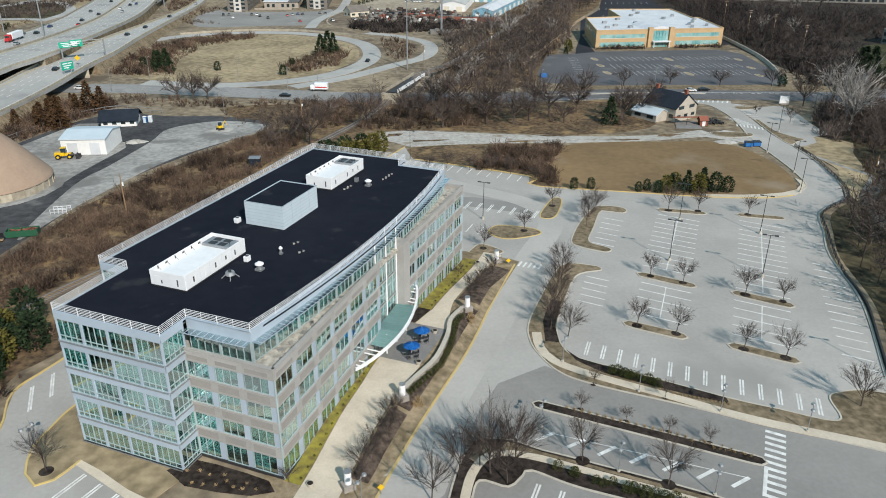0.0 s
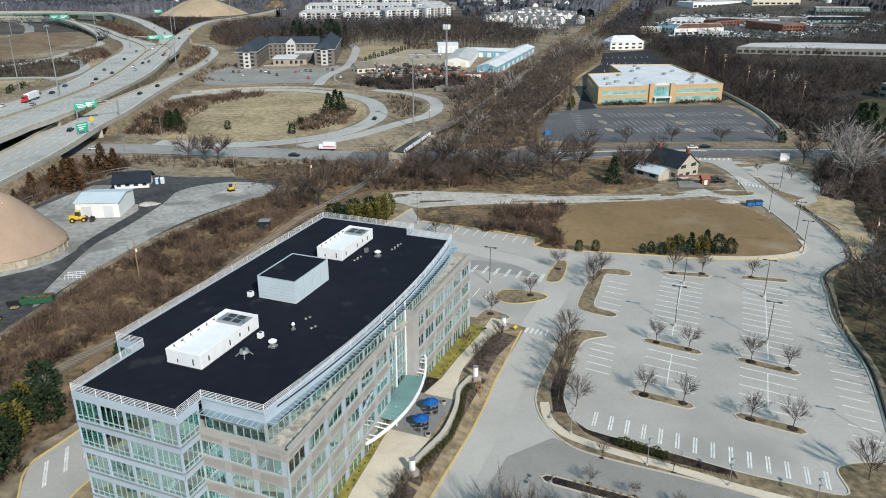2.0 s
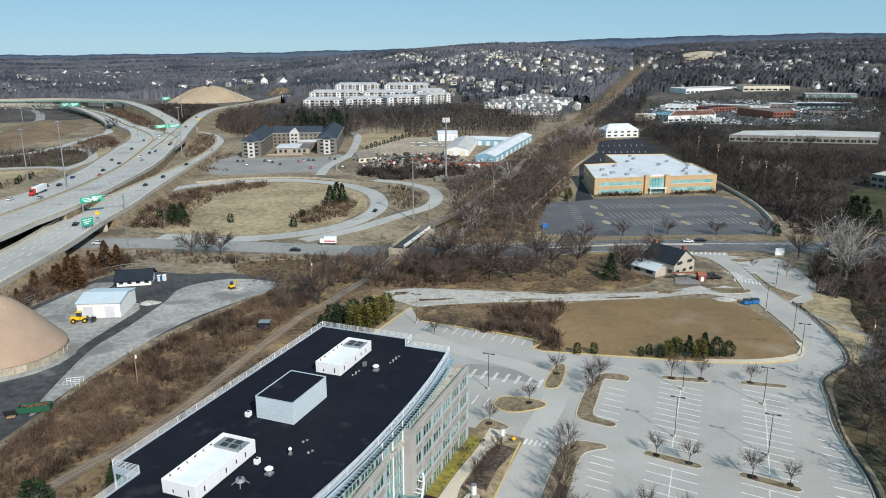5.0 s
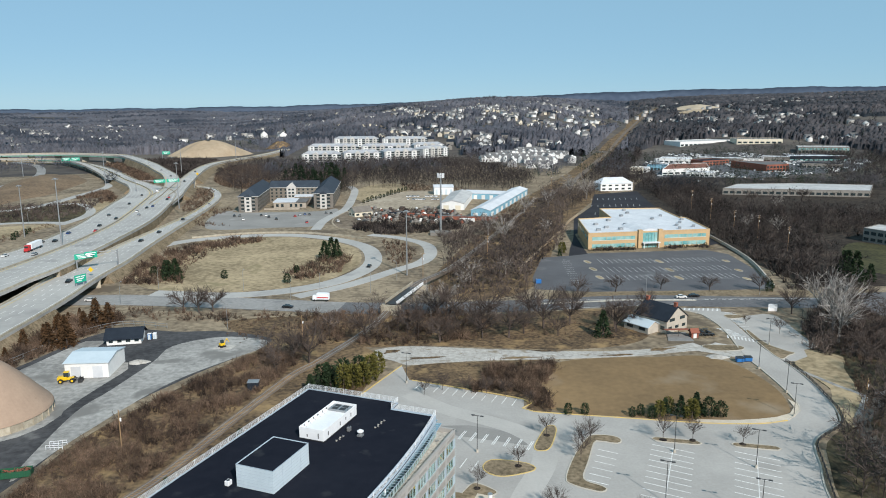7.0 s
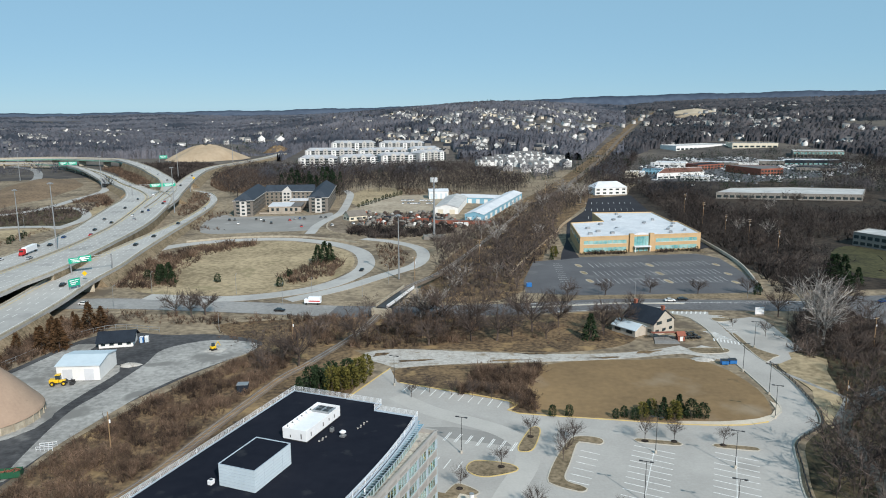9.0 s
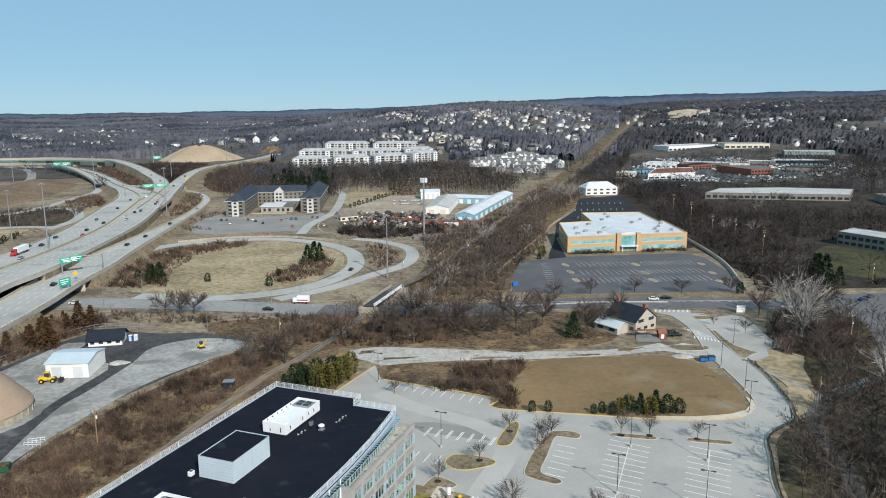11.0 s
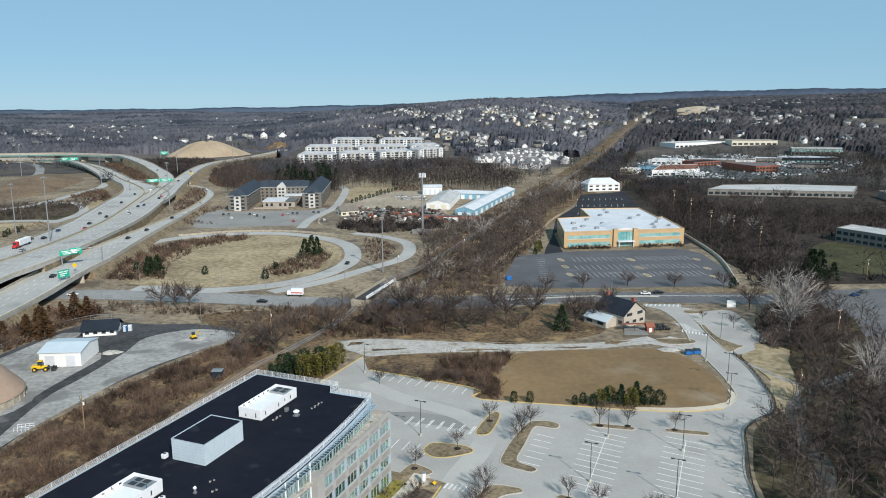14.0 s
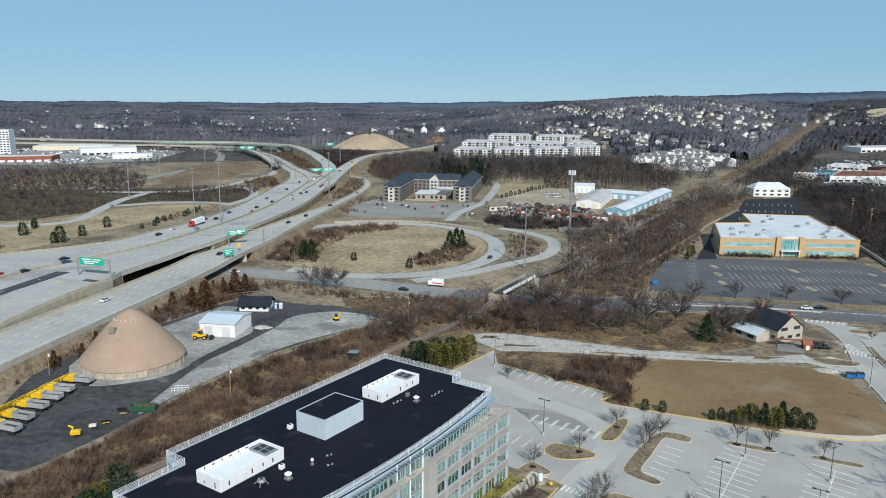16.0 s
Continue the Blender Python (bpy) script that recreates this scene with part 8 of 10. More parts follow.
for i in range(26):
    s = 20.5 + i
    d = float(np.interp(s, (19.6, 24.4, 30.3, 37.6, 43.2, 48), (12.2, 12.9, 13.8, 13.1, 11.7, 12.2)))
    plant(box_shrub, *at(s, d)[:2], rand.uniform(0.95, 1.15), level(s, d) + 0.05)
for i in range(16):
    p = Vector((21, 97.8)).lerp(Vector((36.5, 89.8)), i / 15)
    plant(tuft, p.x, p.y, 0.6, 0.17)
for i in range(22):
    p = Vector((37.2, 89.2)).lerp(Vector((44.2, 85.2)), i / 21)
    plant(tuft, p.x + rand.uniform(-0.6, 0.6), p.y + rand.uniform(-0.4, 0.4), 0.4, 0.17)
for i in range(14):
    p = Vector((38.5, 100.2)).lerp(Vector((46, 96.9)), i / 13)
    plant(tuft, p.x, p.y, 0.45, 0.2)
for s, d, k in ((19, 14, 1.2), (19.6, 14.6, 1.1), (20.3, 14, 1.2), (46, 13.2, 1.3), (46.8, 13.6, 1.2), (47.4, 13, 1.1), (45.4, 13.8, 1.0)):
    plant(tuft, *at(s, d)[:2], k, level(s, d) + 0.05)
for x, y, s in ((-25.2, 83.6, 0.6), (-23.4, 83.4, 0.5), (-28.0, 86.4, 0.5), (-31.4, 87.4, 0.6), (-33.2, 87.6, 0.5), (-30.5, 84.8, 0.5), (-28.8, 84.6, 0.5), (-27.5, 85.2, 0.5), (-30.0, 86.6, 0.45), (-26.4, 84.0, 0.5), (-24.8, 84.6, 0.45), (-32, 85.2, 0.5)):
    plant(tuft, x, y, s, 0.1)
for i in range(13):
    s = -0.5 + i * 2.1
    plant(box_shrub, *at(s, float(np.interp(s, [q[0] for q in WALK_IN], [q[1] for q in WALK_IN])) - 0.5)[:2], 0.32, level(s, 5) + 0.1)
    s = 47.5 + i * 1.8
    plant(box_shrub, *at(s, 5.3)[:2], 0.32, level(s, 5) + 0.1)
for i in range(26):
    s, d = 24 + (i % 13) * 1.9, 14.0 + (i // 13) * 0.55
    plant(tuft, *at(s, d)[:2], 0.3, level(s, d) + 0.05)
for i in range(26):
    x = 113 + i * 2.8
    if not 140 < x < 157:
        plant(box_shrub, x, 414.6 + (x - 111) * 0.1, rand.uniform(1.4, 2.2), 0.08)

# brush, woods and far forest
vr = np.random.default_rng(21)
shrubs = [shrub(200 + k) for k in range(6)]
far_shrubs = [shrub(206 + k, 9, 0.06, 3) for k in range(6)]
woods_trees = [forest_tree(220 + k, 0.0135, 10, 5, 2) for k in range(8)]
mid_trees = [forest_tree(230 + k, 0.03, 7, 3, 1) for k in range(8)]
crowns = [lump(240 + k, 24, 0.22) for k in range(8)]


def brush(label, poly, spacing, low, high, holes=(), mat="twigs"):
    p = spread(poly, spacing, vr, holes)
    clump = np.sin(p[:, 0] * 0.42 + 1.7 * np.sin(p[:, 1] * 0.23)) + np.sin(p[:, 1] * 0.37 + 1.3 * np.sin(p[:, 0] * 0.19))
    keep = clump > vr.uniform(-2.4, -0.7, len(p))
    p, clump = p[keep], clump[keep]
    size = vr.uniform(low, high, len(p)) * (1 + 0.22 * clump)
    far = np.hypot(*p[:, :2].mean(0)) > 330
    scatter("brush", far_shrubs if far else shrubs, p, size, mat, label, "brush", vr)


def woods(label, poly, spacing, low, high, holes=(), mat="grey_twigs"):
    p = spread(poly, spacing, vr, holes)
    clump = np.sin(p[:, 0] * 0.11 + 1.7 * np.sin(p[:, 1] * 0.07)) + np.sin(p[:, 1] * 0.13 + 1.3 * np.sin(p[:, 0] * 0.06))
    keep = clump > vr.uniform(-2.6, -1.0, len(p))
    p, clump = p[keep], clump[keep]
    far = np.hypot(*p[:, :2].mean(0)) > 380
    scatter("woods", mid_trees if far else woods_trees, p, vr.uniform(low, high, len(p)) * (1 + 0.12 * clump), mat, label, "woods", vr)


RAIL = [(-80, 100), (-76.5, 123), (-72, 138), (-63.5, 152), (-55.6, 168), (-47, 194), (-34.5, 229), (-26.6, 243), (-10, 280), (6, 322), (24, 360), (46, 420), (90, 540), (121, 629), (205, 827), (356, 1219), (664, 1976), (1100, 3000)]
rail_line = smooth([(*p, 0) for p in RAIL[:14]], 8)
RAIL_BAND = [(p + side(rail_line, i) * 3).to_2d() for i, p in enumerate(rail_line)] + [(p - side(rail_line, i) * 3).to_2d() for i, p in reversed(list(enumerate(rail_line)))]
brush("dense brown leafless scrub on a bank", [(-99, 128), (-91, 143), (-86, 165), (-80, 192), (-66, 222), (-48, 253), (-32, 258), (-34, 240), (-46, 205), (-57, 172), (-66, 152), (-78, 128), (-84, 90), (-105, 90)], 1.45, 1.2, 3.0, [RAIL_BAND])
brush("brown scrub beside the railway", [(-64, 122), (-46, 154), (-26, 188), (-14, 212), (-24, 214), (-40, 192), (-54, 162), (-68, 134), (-74, 110), (-68, 84), (-66, 100)], 2.4, 0.8, 2.4, [RAIL_BAND])
brush("low scrub over orange-brown earth", [(-62, 262), (-66, 292), (-38, 294), (-38, 262)], 3.6, 0.5, 1.8)
brush("dense brown thicket by the lane", [(-38, 262), (-38, 294), (-25, 297), (5, 297), (34, 296), (32, 262), (10, 257), (-8, 256), (-30, 260)], 2.3, 1.3, 3.8, [RAIL_BAND])
brush("brown thicket at the field's edge", [(20, 212), (26, 226), (38, 234), (50, 232), (43, 214), (42, 198), (37, 198), (38, 208), (28, 213)], 1.25, 1.8, 3.8)
brush("low brown scrub under trees", [(34, 262), (34, 294), (96, 293), (90, 262), (60, 250)], 6, 0.8, 2.0)
brush("grey-brown scrub along the motorway", [(-137, 172), (-134.5, 230), (-132.5, 262), (-130.5, 300), (-110, 300), (-108, 288), (-116, 274), (-124.5, 249), (-131.5, 222), (-137.5, 206), (-136, 180)], 1.5, 1.8, 4.0)
brush("scrub round the slip road", [(-128, 366), (-134, 410), (-122, 440), (-118, 460), (-84, 470), (-90, 448), (-104, 430), (-108, 392), (-104, 362)], 3.0, 1.2, 3.4)
brush("scrub inside the loop", [(-46, 356), (-28, 374), (-24, 400), (-32, 420), (-42, 400), (-56, 372)], 2.2, 1.4, 4.0)
brush("dense scrub along the loop", [(-130, 356), (-136, 400), (-126, 446), (-104, 466), (-80, 470), (-84, 456), (-108, 440), (-116, 410), (-112, 380), (-100, 352)], 2.2, 1.5, 4.0)
brush("scrub along the street", [(-125, 300), (-70, 290), (-20, 294), (-22, 298), (-70, 302), (-120, 314)], 3.0, 1.2, 3.0)
brush("scrub between slip roads", [(-8, 455), (8, 440), (13, 418), (8, 396), (-2, 380), (-5, 410)], 2.8, 1.2, 3.2)
brush("creekside brown undergrowth", [(112, 172), (126, 190), (136, 208), (146, 230), (156, 254), (186, 274), (196, 262), (178, 226), (190, 200), (196, 186), (150, 196), (134, 188)], 3.0, 0.8, 2.8)
brush("scrub beside the inn", [(-146, 520), (-150, 600), (-128, 610), (-138, 545), (-112, 520)], 3.5, 1.0, 3.0)
brush("dark bushes before the yard", [(-30, 500), (-6, 476), (20, 482), (46, 494), (42, 514), (20, 508), (-24, 522)], 2.2, 2.0, 5.0, mat="far_twigs")
brush("scrub among the goods in the yard", [(-20, 530), (50, 514), (44, 575), (-12, 592)], 6.5, 1.5, 4, mat="grey_twigs")
brush("brown brush at the back of the yard", [(16, 716), (70, 712), (70, 745), (6, 776)], 3.6, 1.2, 3.4)
brush("brush before the blue warehouse", [(52, 498), (84, 500), (126, 640), (112, 640), (74, 545)], 3.0, 1, 2.6)
brush("scrub beside west ramps", [(-245, 430), (-238, 500), (-236, 538), (-246, 538), (-252, 480)], 3.5, 1.0, 2.6)
woods("bare trees over the thicket", [(-34, 264), (-36, 288), (-20, 295), (34, 296), (32, 262), (10, 257), (-8, 256), (-24, 260)], 6.6, 5.5, 10, [RAIL_BAND])
woods("thin bare trees beside the railway", [(-30, 232), (-36, 254), (-50, 256), (-44, 236), (-38, 224)], 5, 6, 10, [RAIL_BAND])
WAREHOUSE_FRONT = [(45, 488), (86, 488), (130, 640), (138, 690), (112, 690), (64, 560)]
woods("leafless woods between yard and offices", [(26, 322), (58, 320), (64, 352), (84, 404), (104, 444), (124, 535), (158, 600), (196, 690), (160, 700), (112, 650), (62, 528), (48, 486), (26, 470), (28, 412), (22, 370)], 5.2, 6, 12.5, [[(p + side(rail_line, i) * 4).to_2d() for i, p in enumerate(rail_line)] + [(p - side(rail_line, i) * 4).to_2d() for i, p in reversed(list(enumerate(rail_line)))], WAREHOUSE_FRONT])
brush("dark undergrowth between yard and offices", [(28, 324), (56, 322), (64, 352), (84, 404), (104, 444), (122, 530), (100, 560), (62, 528), (48, 486), (28, 470), (30, 412), (24, 370)], 3.6, 1.5, 3.6, [RAIL_BAND], "grey_twigs")
woods("wide leafless woods east of the offices", [(190, 322), (196, 420), (206, 520), (242, 700), (262, 742), (300, 720), (290, 650), (276, 575), (330, 540), (420, 520), (430, 490), (330, 490), (316, 450), (258, 448), (240, 400), (226, 340)], 5.6, 7, 12, mat="far_twigs")
brush("dark undergrowth in the wide woods", [(196, 330), (200, 420), (210, 520), (246, 700), (300, 720), (290, 650), (270, 570), (420, 520), (400, 480), (316, 460), (262, 450), (244, 400)], 5.2, 2.5, 5, mat="far_twigs")
woods("leafless woods along the creek", [(116, 172), (130, 190), (140, 212), (148, 232), (156, 254), (186, 274), (196, 262), (178, 226), (190, 200), (186, 190), (150, 196), (134, 186)], 7, 6, 11)
brush("low brown undergrowth beside the lot", [(108, 170), (124, 186), (130, 176), (112, 140), (100, 96), (84, 92), (90, 124), (96, 148)], 3.4, 0.5, 1.7)
woods("dense leafless woods beside the lot", [(107, 170), (124, 185), (150, 192), (186, 188), (240, 140), (180, 30), (92, 50), (81, 96), (91, 126), (97, 150)], 4.6, 7, 14)
woods("leafless woods far side of the junction", [(236, 325), (252, 394), (330, 396), (420, 480), (560, 560), (700, 500), (600, 330), (330, 318)], 9, 9, 15, [[(226, 372), (236, 338), (345, 330), (352, 372), (300, 446), (262, 430)]], "far_twigs")
woods("leafless woods behind the inn", [(-146, 700), (-134, 760), (-110, 900), (-130, 985), (110, 1030), (142, 890), (150, 760), (112, 690), (60, 730), (20, 720), (-36, 760), (-40, 690), (-60, 668), (-100, 662)], 6.4, 8, 15, [[(38, 690), (66, 690), (66, 730), (38, 730)]], "far_twigs")
woods("leafless woods between motorways", [(-150, 720), (-182, 800), (-206, 880), (-214, 1000), (-196, 1100), (-120, 1050), (-120, 860)], 5.5, 6, 10, mat="far_twigs")
brush("dark thicket beside the far branch", [(-168, 760), (-196, 830), (-208, 900), (-216, 1010), (-150, 1030), (-130, 860), (-140, 740)], 3.2, 2, 4.5)
brush("brown scrub in the wedge between carriageways", [(-246, 775), (-272, 830), (-312, 905), (-352, 985), (-392, 1050), (-372, 1066), (-330, 985), (-288, 900), (-258, 835)], 2.6, 2.5, 5)
brush("dark brush between flyover and branch", [(-230, 812), (-256, 880), (-300, 965), (-345, 1045), (-385, 1105), (-330, 1150), (-262, 1130), (-238, 1070), (-242, 960), (-232, 880)], 4.2, 3, 6, mat="far_twigs")
brush("brown scrub left of the main carriageway", [(-240, 655), (-250, 690), (-276, 742), (-284, 735), (-282, 680), (-262, 690), (-250, 650)], 2.6, 2, 4)
brush("brown scrub beside the slip road", [(-176, 640), (-184, 690), (-196, 745), (-184, 752), (-170, 722), (-158, 660), (-156, 600), (-166, 590)], 2.8, 1.2, 3)
woods("leafless woods west of the motorway", [(-560, 500), (-430, 552), (-344, 600), (-360, 640), (-403, 713), (-463, 766), (-560, 760), (-680, 700)], 9, 5, 9, mat="far_twigs")
brush("dark scrub west of the motorway", [(-560, 470), (-359, 446), (-318, 474), (-330, 530), (-362, 548), (-344, 604), (-403, 713), (-470, 766), (-680, 720)], 4.6, 1.6, 4.2, mat="grey_twigs")
brush("dark scrub between west ramps", [(-322, 560), (-290, 552), (-250, 556), (-240, 600), (-255, 680), (-300, 640), (-330, 640)], 3.4, 1.5, 3.5, mat="grey_twigs")
woods("leafless woods inside the west ramps", [(-400, 700), (-390, 640), (-345, 600), (-300, 560), (-262, 566), (-256, 605), (-266, 660), (-300, 640), (-370, 670)], 12, 3, 6)
woods("bare trees among the business units", [(300, 800), (420, 775), (600, 850), (720, 1000), (690, 1220), (430, 1200), (320, 990)], 17, 7, 12, [[(332, 935), (400, 890), (430, 935), (360, 990)], [(420, 905), (433, 830), (490, 880), (470, 965)], [(425, 1130), (626, 1255), (606, 1325), (410, 1200)]], "far_twigs")
woods("bare trees before the long grey offices", [(300, 640), (420, 606), (426, 619), (302, 652)], 7, 5, 8, mat="far_twigs")
woods("dark bare woods behind the business units", [(440, 700), (520, 700), (680, 880), (740, 1060), (650, 1150), (600, 960), (500, 830)], 9, 8, 13, [[(505, 880), (575, 870), (585, 940), (520, 945)]], "far_twigs")
brush("dark undergrowth round the white-roofed block", [(236, 325), (250, 394), (262, 446), (330, 448), (420, 500), (560, 560), (600, 330), (330, 318)], 9, 3, 6, [[(226, 372), (236, 338), (345, 330), (352, 372), (300, 446), (262, 430)]], "far_twigs")
woods("bare trees between the cleared strip and the park", [(190, 745), (224, 827), (266, 940), (330, 1100), (375, 1215), (415, 1215), (378, 1100), (320, 965), (288, 870), (292, 800), (244, 704)], 5.5, 7, 12, mat="far_twigs")
brush("grey-brown thicket under the white sycamores", [(140, 236), (150, 262), (168, 284), (188, 286), (192, 270), (172, 238), (158, 226)], 2.6, 2, 5, mat="grey_twigs")
woods("slim bare trees under the white sycamores", [(144, 240), (154, 262), (170, 282), (186, 282), (172, 242), (160, 230)], 5, 6, 10)
brush("dark shrubs along the tan offices", [(110, 412), (140, 414.2), (140, 418.6), (111, 416)], 1.5, 1.4, 2.8, mat="grey_twigs")
brush("dark shrubs along the tan offices", [(156, 415), (186, 416.5), (186, 423), (156, 420.2)], 1.5, 1.4, 2.8, mat="grey_twigs")
brush("dark thicket below the office wall", [(177, 318), (184, 340), (190, 362), (194, 400), (206, 400), (212, 350), (214, 320), (196, 314)], 3.6, 3, 6, mat="far_twigs")
FAR_HOMES = []
for k in range(34):
    az, r = radians(vr.uniform(-38, 30)), vr.uniform(1800, 3400)
    for j in range(vr.integers(1, 8)):
        FAR_HOMES.append((r * math.sin(az) + vr.normal() * 45, r * math.cos(az) + vr.normal() * 110))
HOMES = np.array(HOME_PLACES + FAR_HOMES)
OFFICE_GLADE = [(275, 585), (392, 548), (480, 640), (460, 705), (300, 705)]


def near_home(x, y):
    """Whether a tree would stand on or just before a house."""
    r = math.hypot(x, y)
    d = HOMES - (x, y)
    ahead = (d[:, 0] * x + d[:, 1] * y) / r
    across = np.abs(d[:, 0] * y - d[:, 1] * x) / r
    return bool(np.any((ahead > -8) & (ahead < 34) & (across < 8)))


def wooded(x, y):
    """How thickly trees stand at a place: woods and clearings of a few hundred metres."""
    return np.sin(x / 118 + 1.7 * np.sin(y / 205 + 0.6)) + np.sin(y / 150 + 1.4 * np.sin(x / 175 + 2.0)) + 0.5 * np.sin(x / 47 + y / 61)


CLEAR = ([(-170, 990), (110, 1040), (120, 1430), (-160, 1430)], TOWN, [(235, 740), (380, 705), (500, 760), (640, 880), (760, 1120), (720, 1330), (620, 1390), (480, 1320), (400, 1200)], [(-560, 1230), (-180, 640), (-140, 700), (-180, 1300), (-400, 1260)], [(-320, 600), (-440, 620), (-470, 960), (-400, 1000), (-300, 860)], [(-860, 700), (-640, 680), (-470, 760), (-490, 880), (-500, 1110), (-860, 1130)], [(-960, 1060), (-560, 1090), (-330, 960), (-400, 1160), (-960, 1200)], [(-350, 1130), (-220, 1130), (-190, 1300), (-350, 1300)], [(790, 1990), (960, 1980), (1080, 2380), (960, 2420), (860, 2200)], [(60, 860), (60, 1060), (140, 1060), (150, 860)], OFFICE_GLADE)
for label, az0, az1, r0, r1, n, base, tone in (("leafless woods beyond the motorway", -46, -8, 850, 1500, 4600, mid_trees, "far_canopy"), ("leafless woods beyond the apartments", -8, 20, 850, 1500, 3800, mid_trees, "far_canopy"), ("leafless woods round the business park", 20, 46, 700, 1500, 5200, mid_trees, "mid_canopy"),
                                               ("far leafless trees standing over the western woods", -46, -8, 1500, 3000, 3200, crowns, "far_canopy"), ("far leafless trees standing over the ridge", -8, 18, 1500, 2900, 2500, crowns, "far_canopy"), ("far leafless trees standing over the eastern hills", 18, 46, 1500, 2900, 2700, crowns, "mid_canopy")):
    az, r = np.radians(vr.uniform(az0, az1, n)), np.sqrt(vr.uniform(r0 ** 2, r1 ** 2, n))
    x, y = r * np.sin(az), r * np.cos(az)
    off = x - np.interp(y, [p[1] for p in RAIL], [p[0] for p in RAIL])
    keep = (np.abs(off) > 20 + r * 0.003) & (wooded(x, y) > vr.uniform(-2.0, -0.5, n))
    for hole in CLEAR:
        keep &= ~inside(np.stack([x, y], 1), hole)
    if r0 < 3000:
        keep &= ~np.array([near_home(a, b) for a, b in zip(x, y)])
    x, y = x[keep], y[keep]
    p = np.column_stack([x, y, hill(x, y) - 1.5])
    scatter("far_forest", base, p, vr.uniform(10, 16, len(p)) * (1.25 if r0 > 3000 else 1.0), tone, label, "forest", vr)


def canopy(label, az0, az1, tone, seed):
    """The closed crowns of far woods: an uneven sheet at treetop height that sinks below the ground in clearings and before houses."""
    rng = np.random.default_rng(seed)
    az, r = np.radians(np.arange(az0, az1 + 0.01, 0.1)), 1180 * 1.0118 ** np.arange(117)
    a, rr = np.meshgrid(az, r)
    a, rr = a + rng.uniform(-0.0007, 0.0007, a.shape), rr * (1 + rng.uniform(-0.0055, 0.0055, a.shape))
    x, y = rr * np.sin(a), rr * np.cos(a)
    w = np.clip((wooded(x, y) + 1.5) / 0.7, 0, 1)
    off = x - np.interp(y, [p[1] for p in RAIL], [p[0] for p in RAIL])
    w *= np.abs(off) > 20 + rr * 0.003
    flat = np.stack([x.ravel(), y.ravel()], 1)
    for hole in CLEAR:
        w *= ~inside(flat, hole).reshape(w.shape)
    for hx, hy in HOMES:
        d = math.hypot(hx, hy)
        ahead, across = d - rr, np.abs(x * hy - y * hx) / d
        w *= ~((ahead > -10) & (ahead < 46) & (across < 11))
    z = hill(x, y) + np.where(w > 0, w * rng.uniform(3.0, 15.0, w.shape), -6)
    n, m = w.shape
    i, j = np.meshgrid(np.arange(n - 1), np.arange(m - 1), indexing="ij")
    b = (i * m + j).ravel()
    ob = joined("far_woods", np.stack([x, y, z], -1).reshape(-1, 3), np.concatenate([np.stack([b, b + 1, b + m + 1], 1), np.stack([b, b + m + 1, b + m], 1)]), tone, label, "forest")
    ob.data.polygons.foreach_set("use_smooth", np.ones(len(ob.data.polygons), bool))


def far_home(x, y):
    """Corners and faces of a plain gabled house or a long low block, turned by its place."""
    long = vr.uniform() > 0.8
    w, d, h, roof = (vr.uniform(26, 55), 16, 6, 0.6) if long else (vr.uniform(9, 15), 9, vr.uniform(6, 8), 3.2)
    t, z = vr.uniform(-0.7, 0.7), float(hill(x, y)) + 1
    pts = [(-w, -d, -4), (w, -d, -4), (w, d, -4), (-w, d, -4), (-w, -d, h), (w, -d, h), (w, d, h), (-w, d, h), (-w, 0, h + roof), (w, 0, h + roof)]
    pts = [(x + (a * math.cos(t) - b * math.sin(t)) / 2, y + (a * math.sin(t) + b * math.cos(t)) / 2, z + c) for a, b, c in pts]
    return pts, [(0, 1, 5), (0, 5, 4), (1, 2, 6), (1, 6, 5), (5, 6, 9), (3, 0, 4), (3, 4, 7), (4, 8, 7), (2, 3, 7), (2, 7, 6)], [(4, 5, 9), (4, 9, 8), (6, 7, 8), (6, 8, 9)]


verts, walls, roofs = [], [], []
for x, y in FAR_HOMES:
    pts, a, b = far_home(x, y)
    walls += [[len(verts) + i for i in f] for f in a]
    roofs += [[len(verts) + i for i in f] for f in b]
    verts += pts
joined("far_house_walls", np.array(verts), np.array(walls), "pale_siding", "pale walls of far houses among trees", "houses")
joined("far_house_roofs", np.array(verts), np.array(roofs), "grey_roof", "grey roofs of far houses among trees", "houses")


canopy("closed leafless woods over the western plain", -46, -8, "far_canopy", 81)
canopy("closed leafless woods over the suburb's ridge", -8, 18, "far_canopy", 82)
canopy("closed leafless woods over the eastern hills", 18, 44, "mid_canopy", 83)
n = 4200
az, r = np.radians(vr.uniform(-40, 38, n)), 850 + 2800 * vr.uniform(0, 1, n) ** 1.2
x, y = r * np.sin(az), r * np.cos(az)
keep = np.sin(x / 90 + 1.1 * np.sin(y / 140)) * np.cos(y / 120 + 0.5) > vr.uniform(-0.3, 0.7, n)
for hole in CLEAR:
    keep &= ~inside(np.stack([x, y], 1), hole)
keep &= ~np.array([near_home(a, b) for a, b in zip(x, y)])
p = np.column_stack([x, y, hill(x, y)])[keep]
scatter("far_evergreens", [conifer(300 + k, 60, 0.3) for k in range(3)], p, vr.uniform(9, 17, len(p)), "pine", "clumps of far evergreens", "evergreens", vr)
p = spread([(-84, 722), (-62, 716), (-40, 735), (-46, 800), (-80, 800), (-110, 760)], 14, vr)
scatter("inn_evergreens", [conifer(305 + k, 260, 0.2) for k in range(3)], p, vr.uniform(12, 24, len(p)), "pine", "tall dark pines behind the inn", "evergreens", vr)
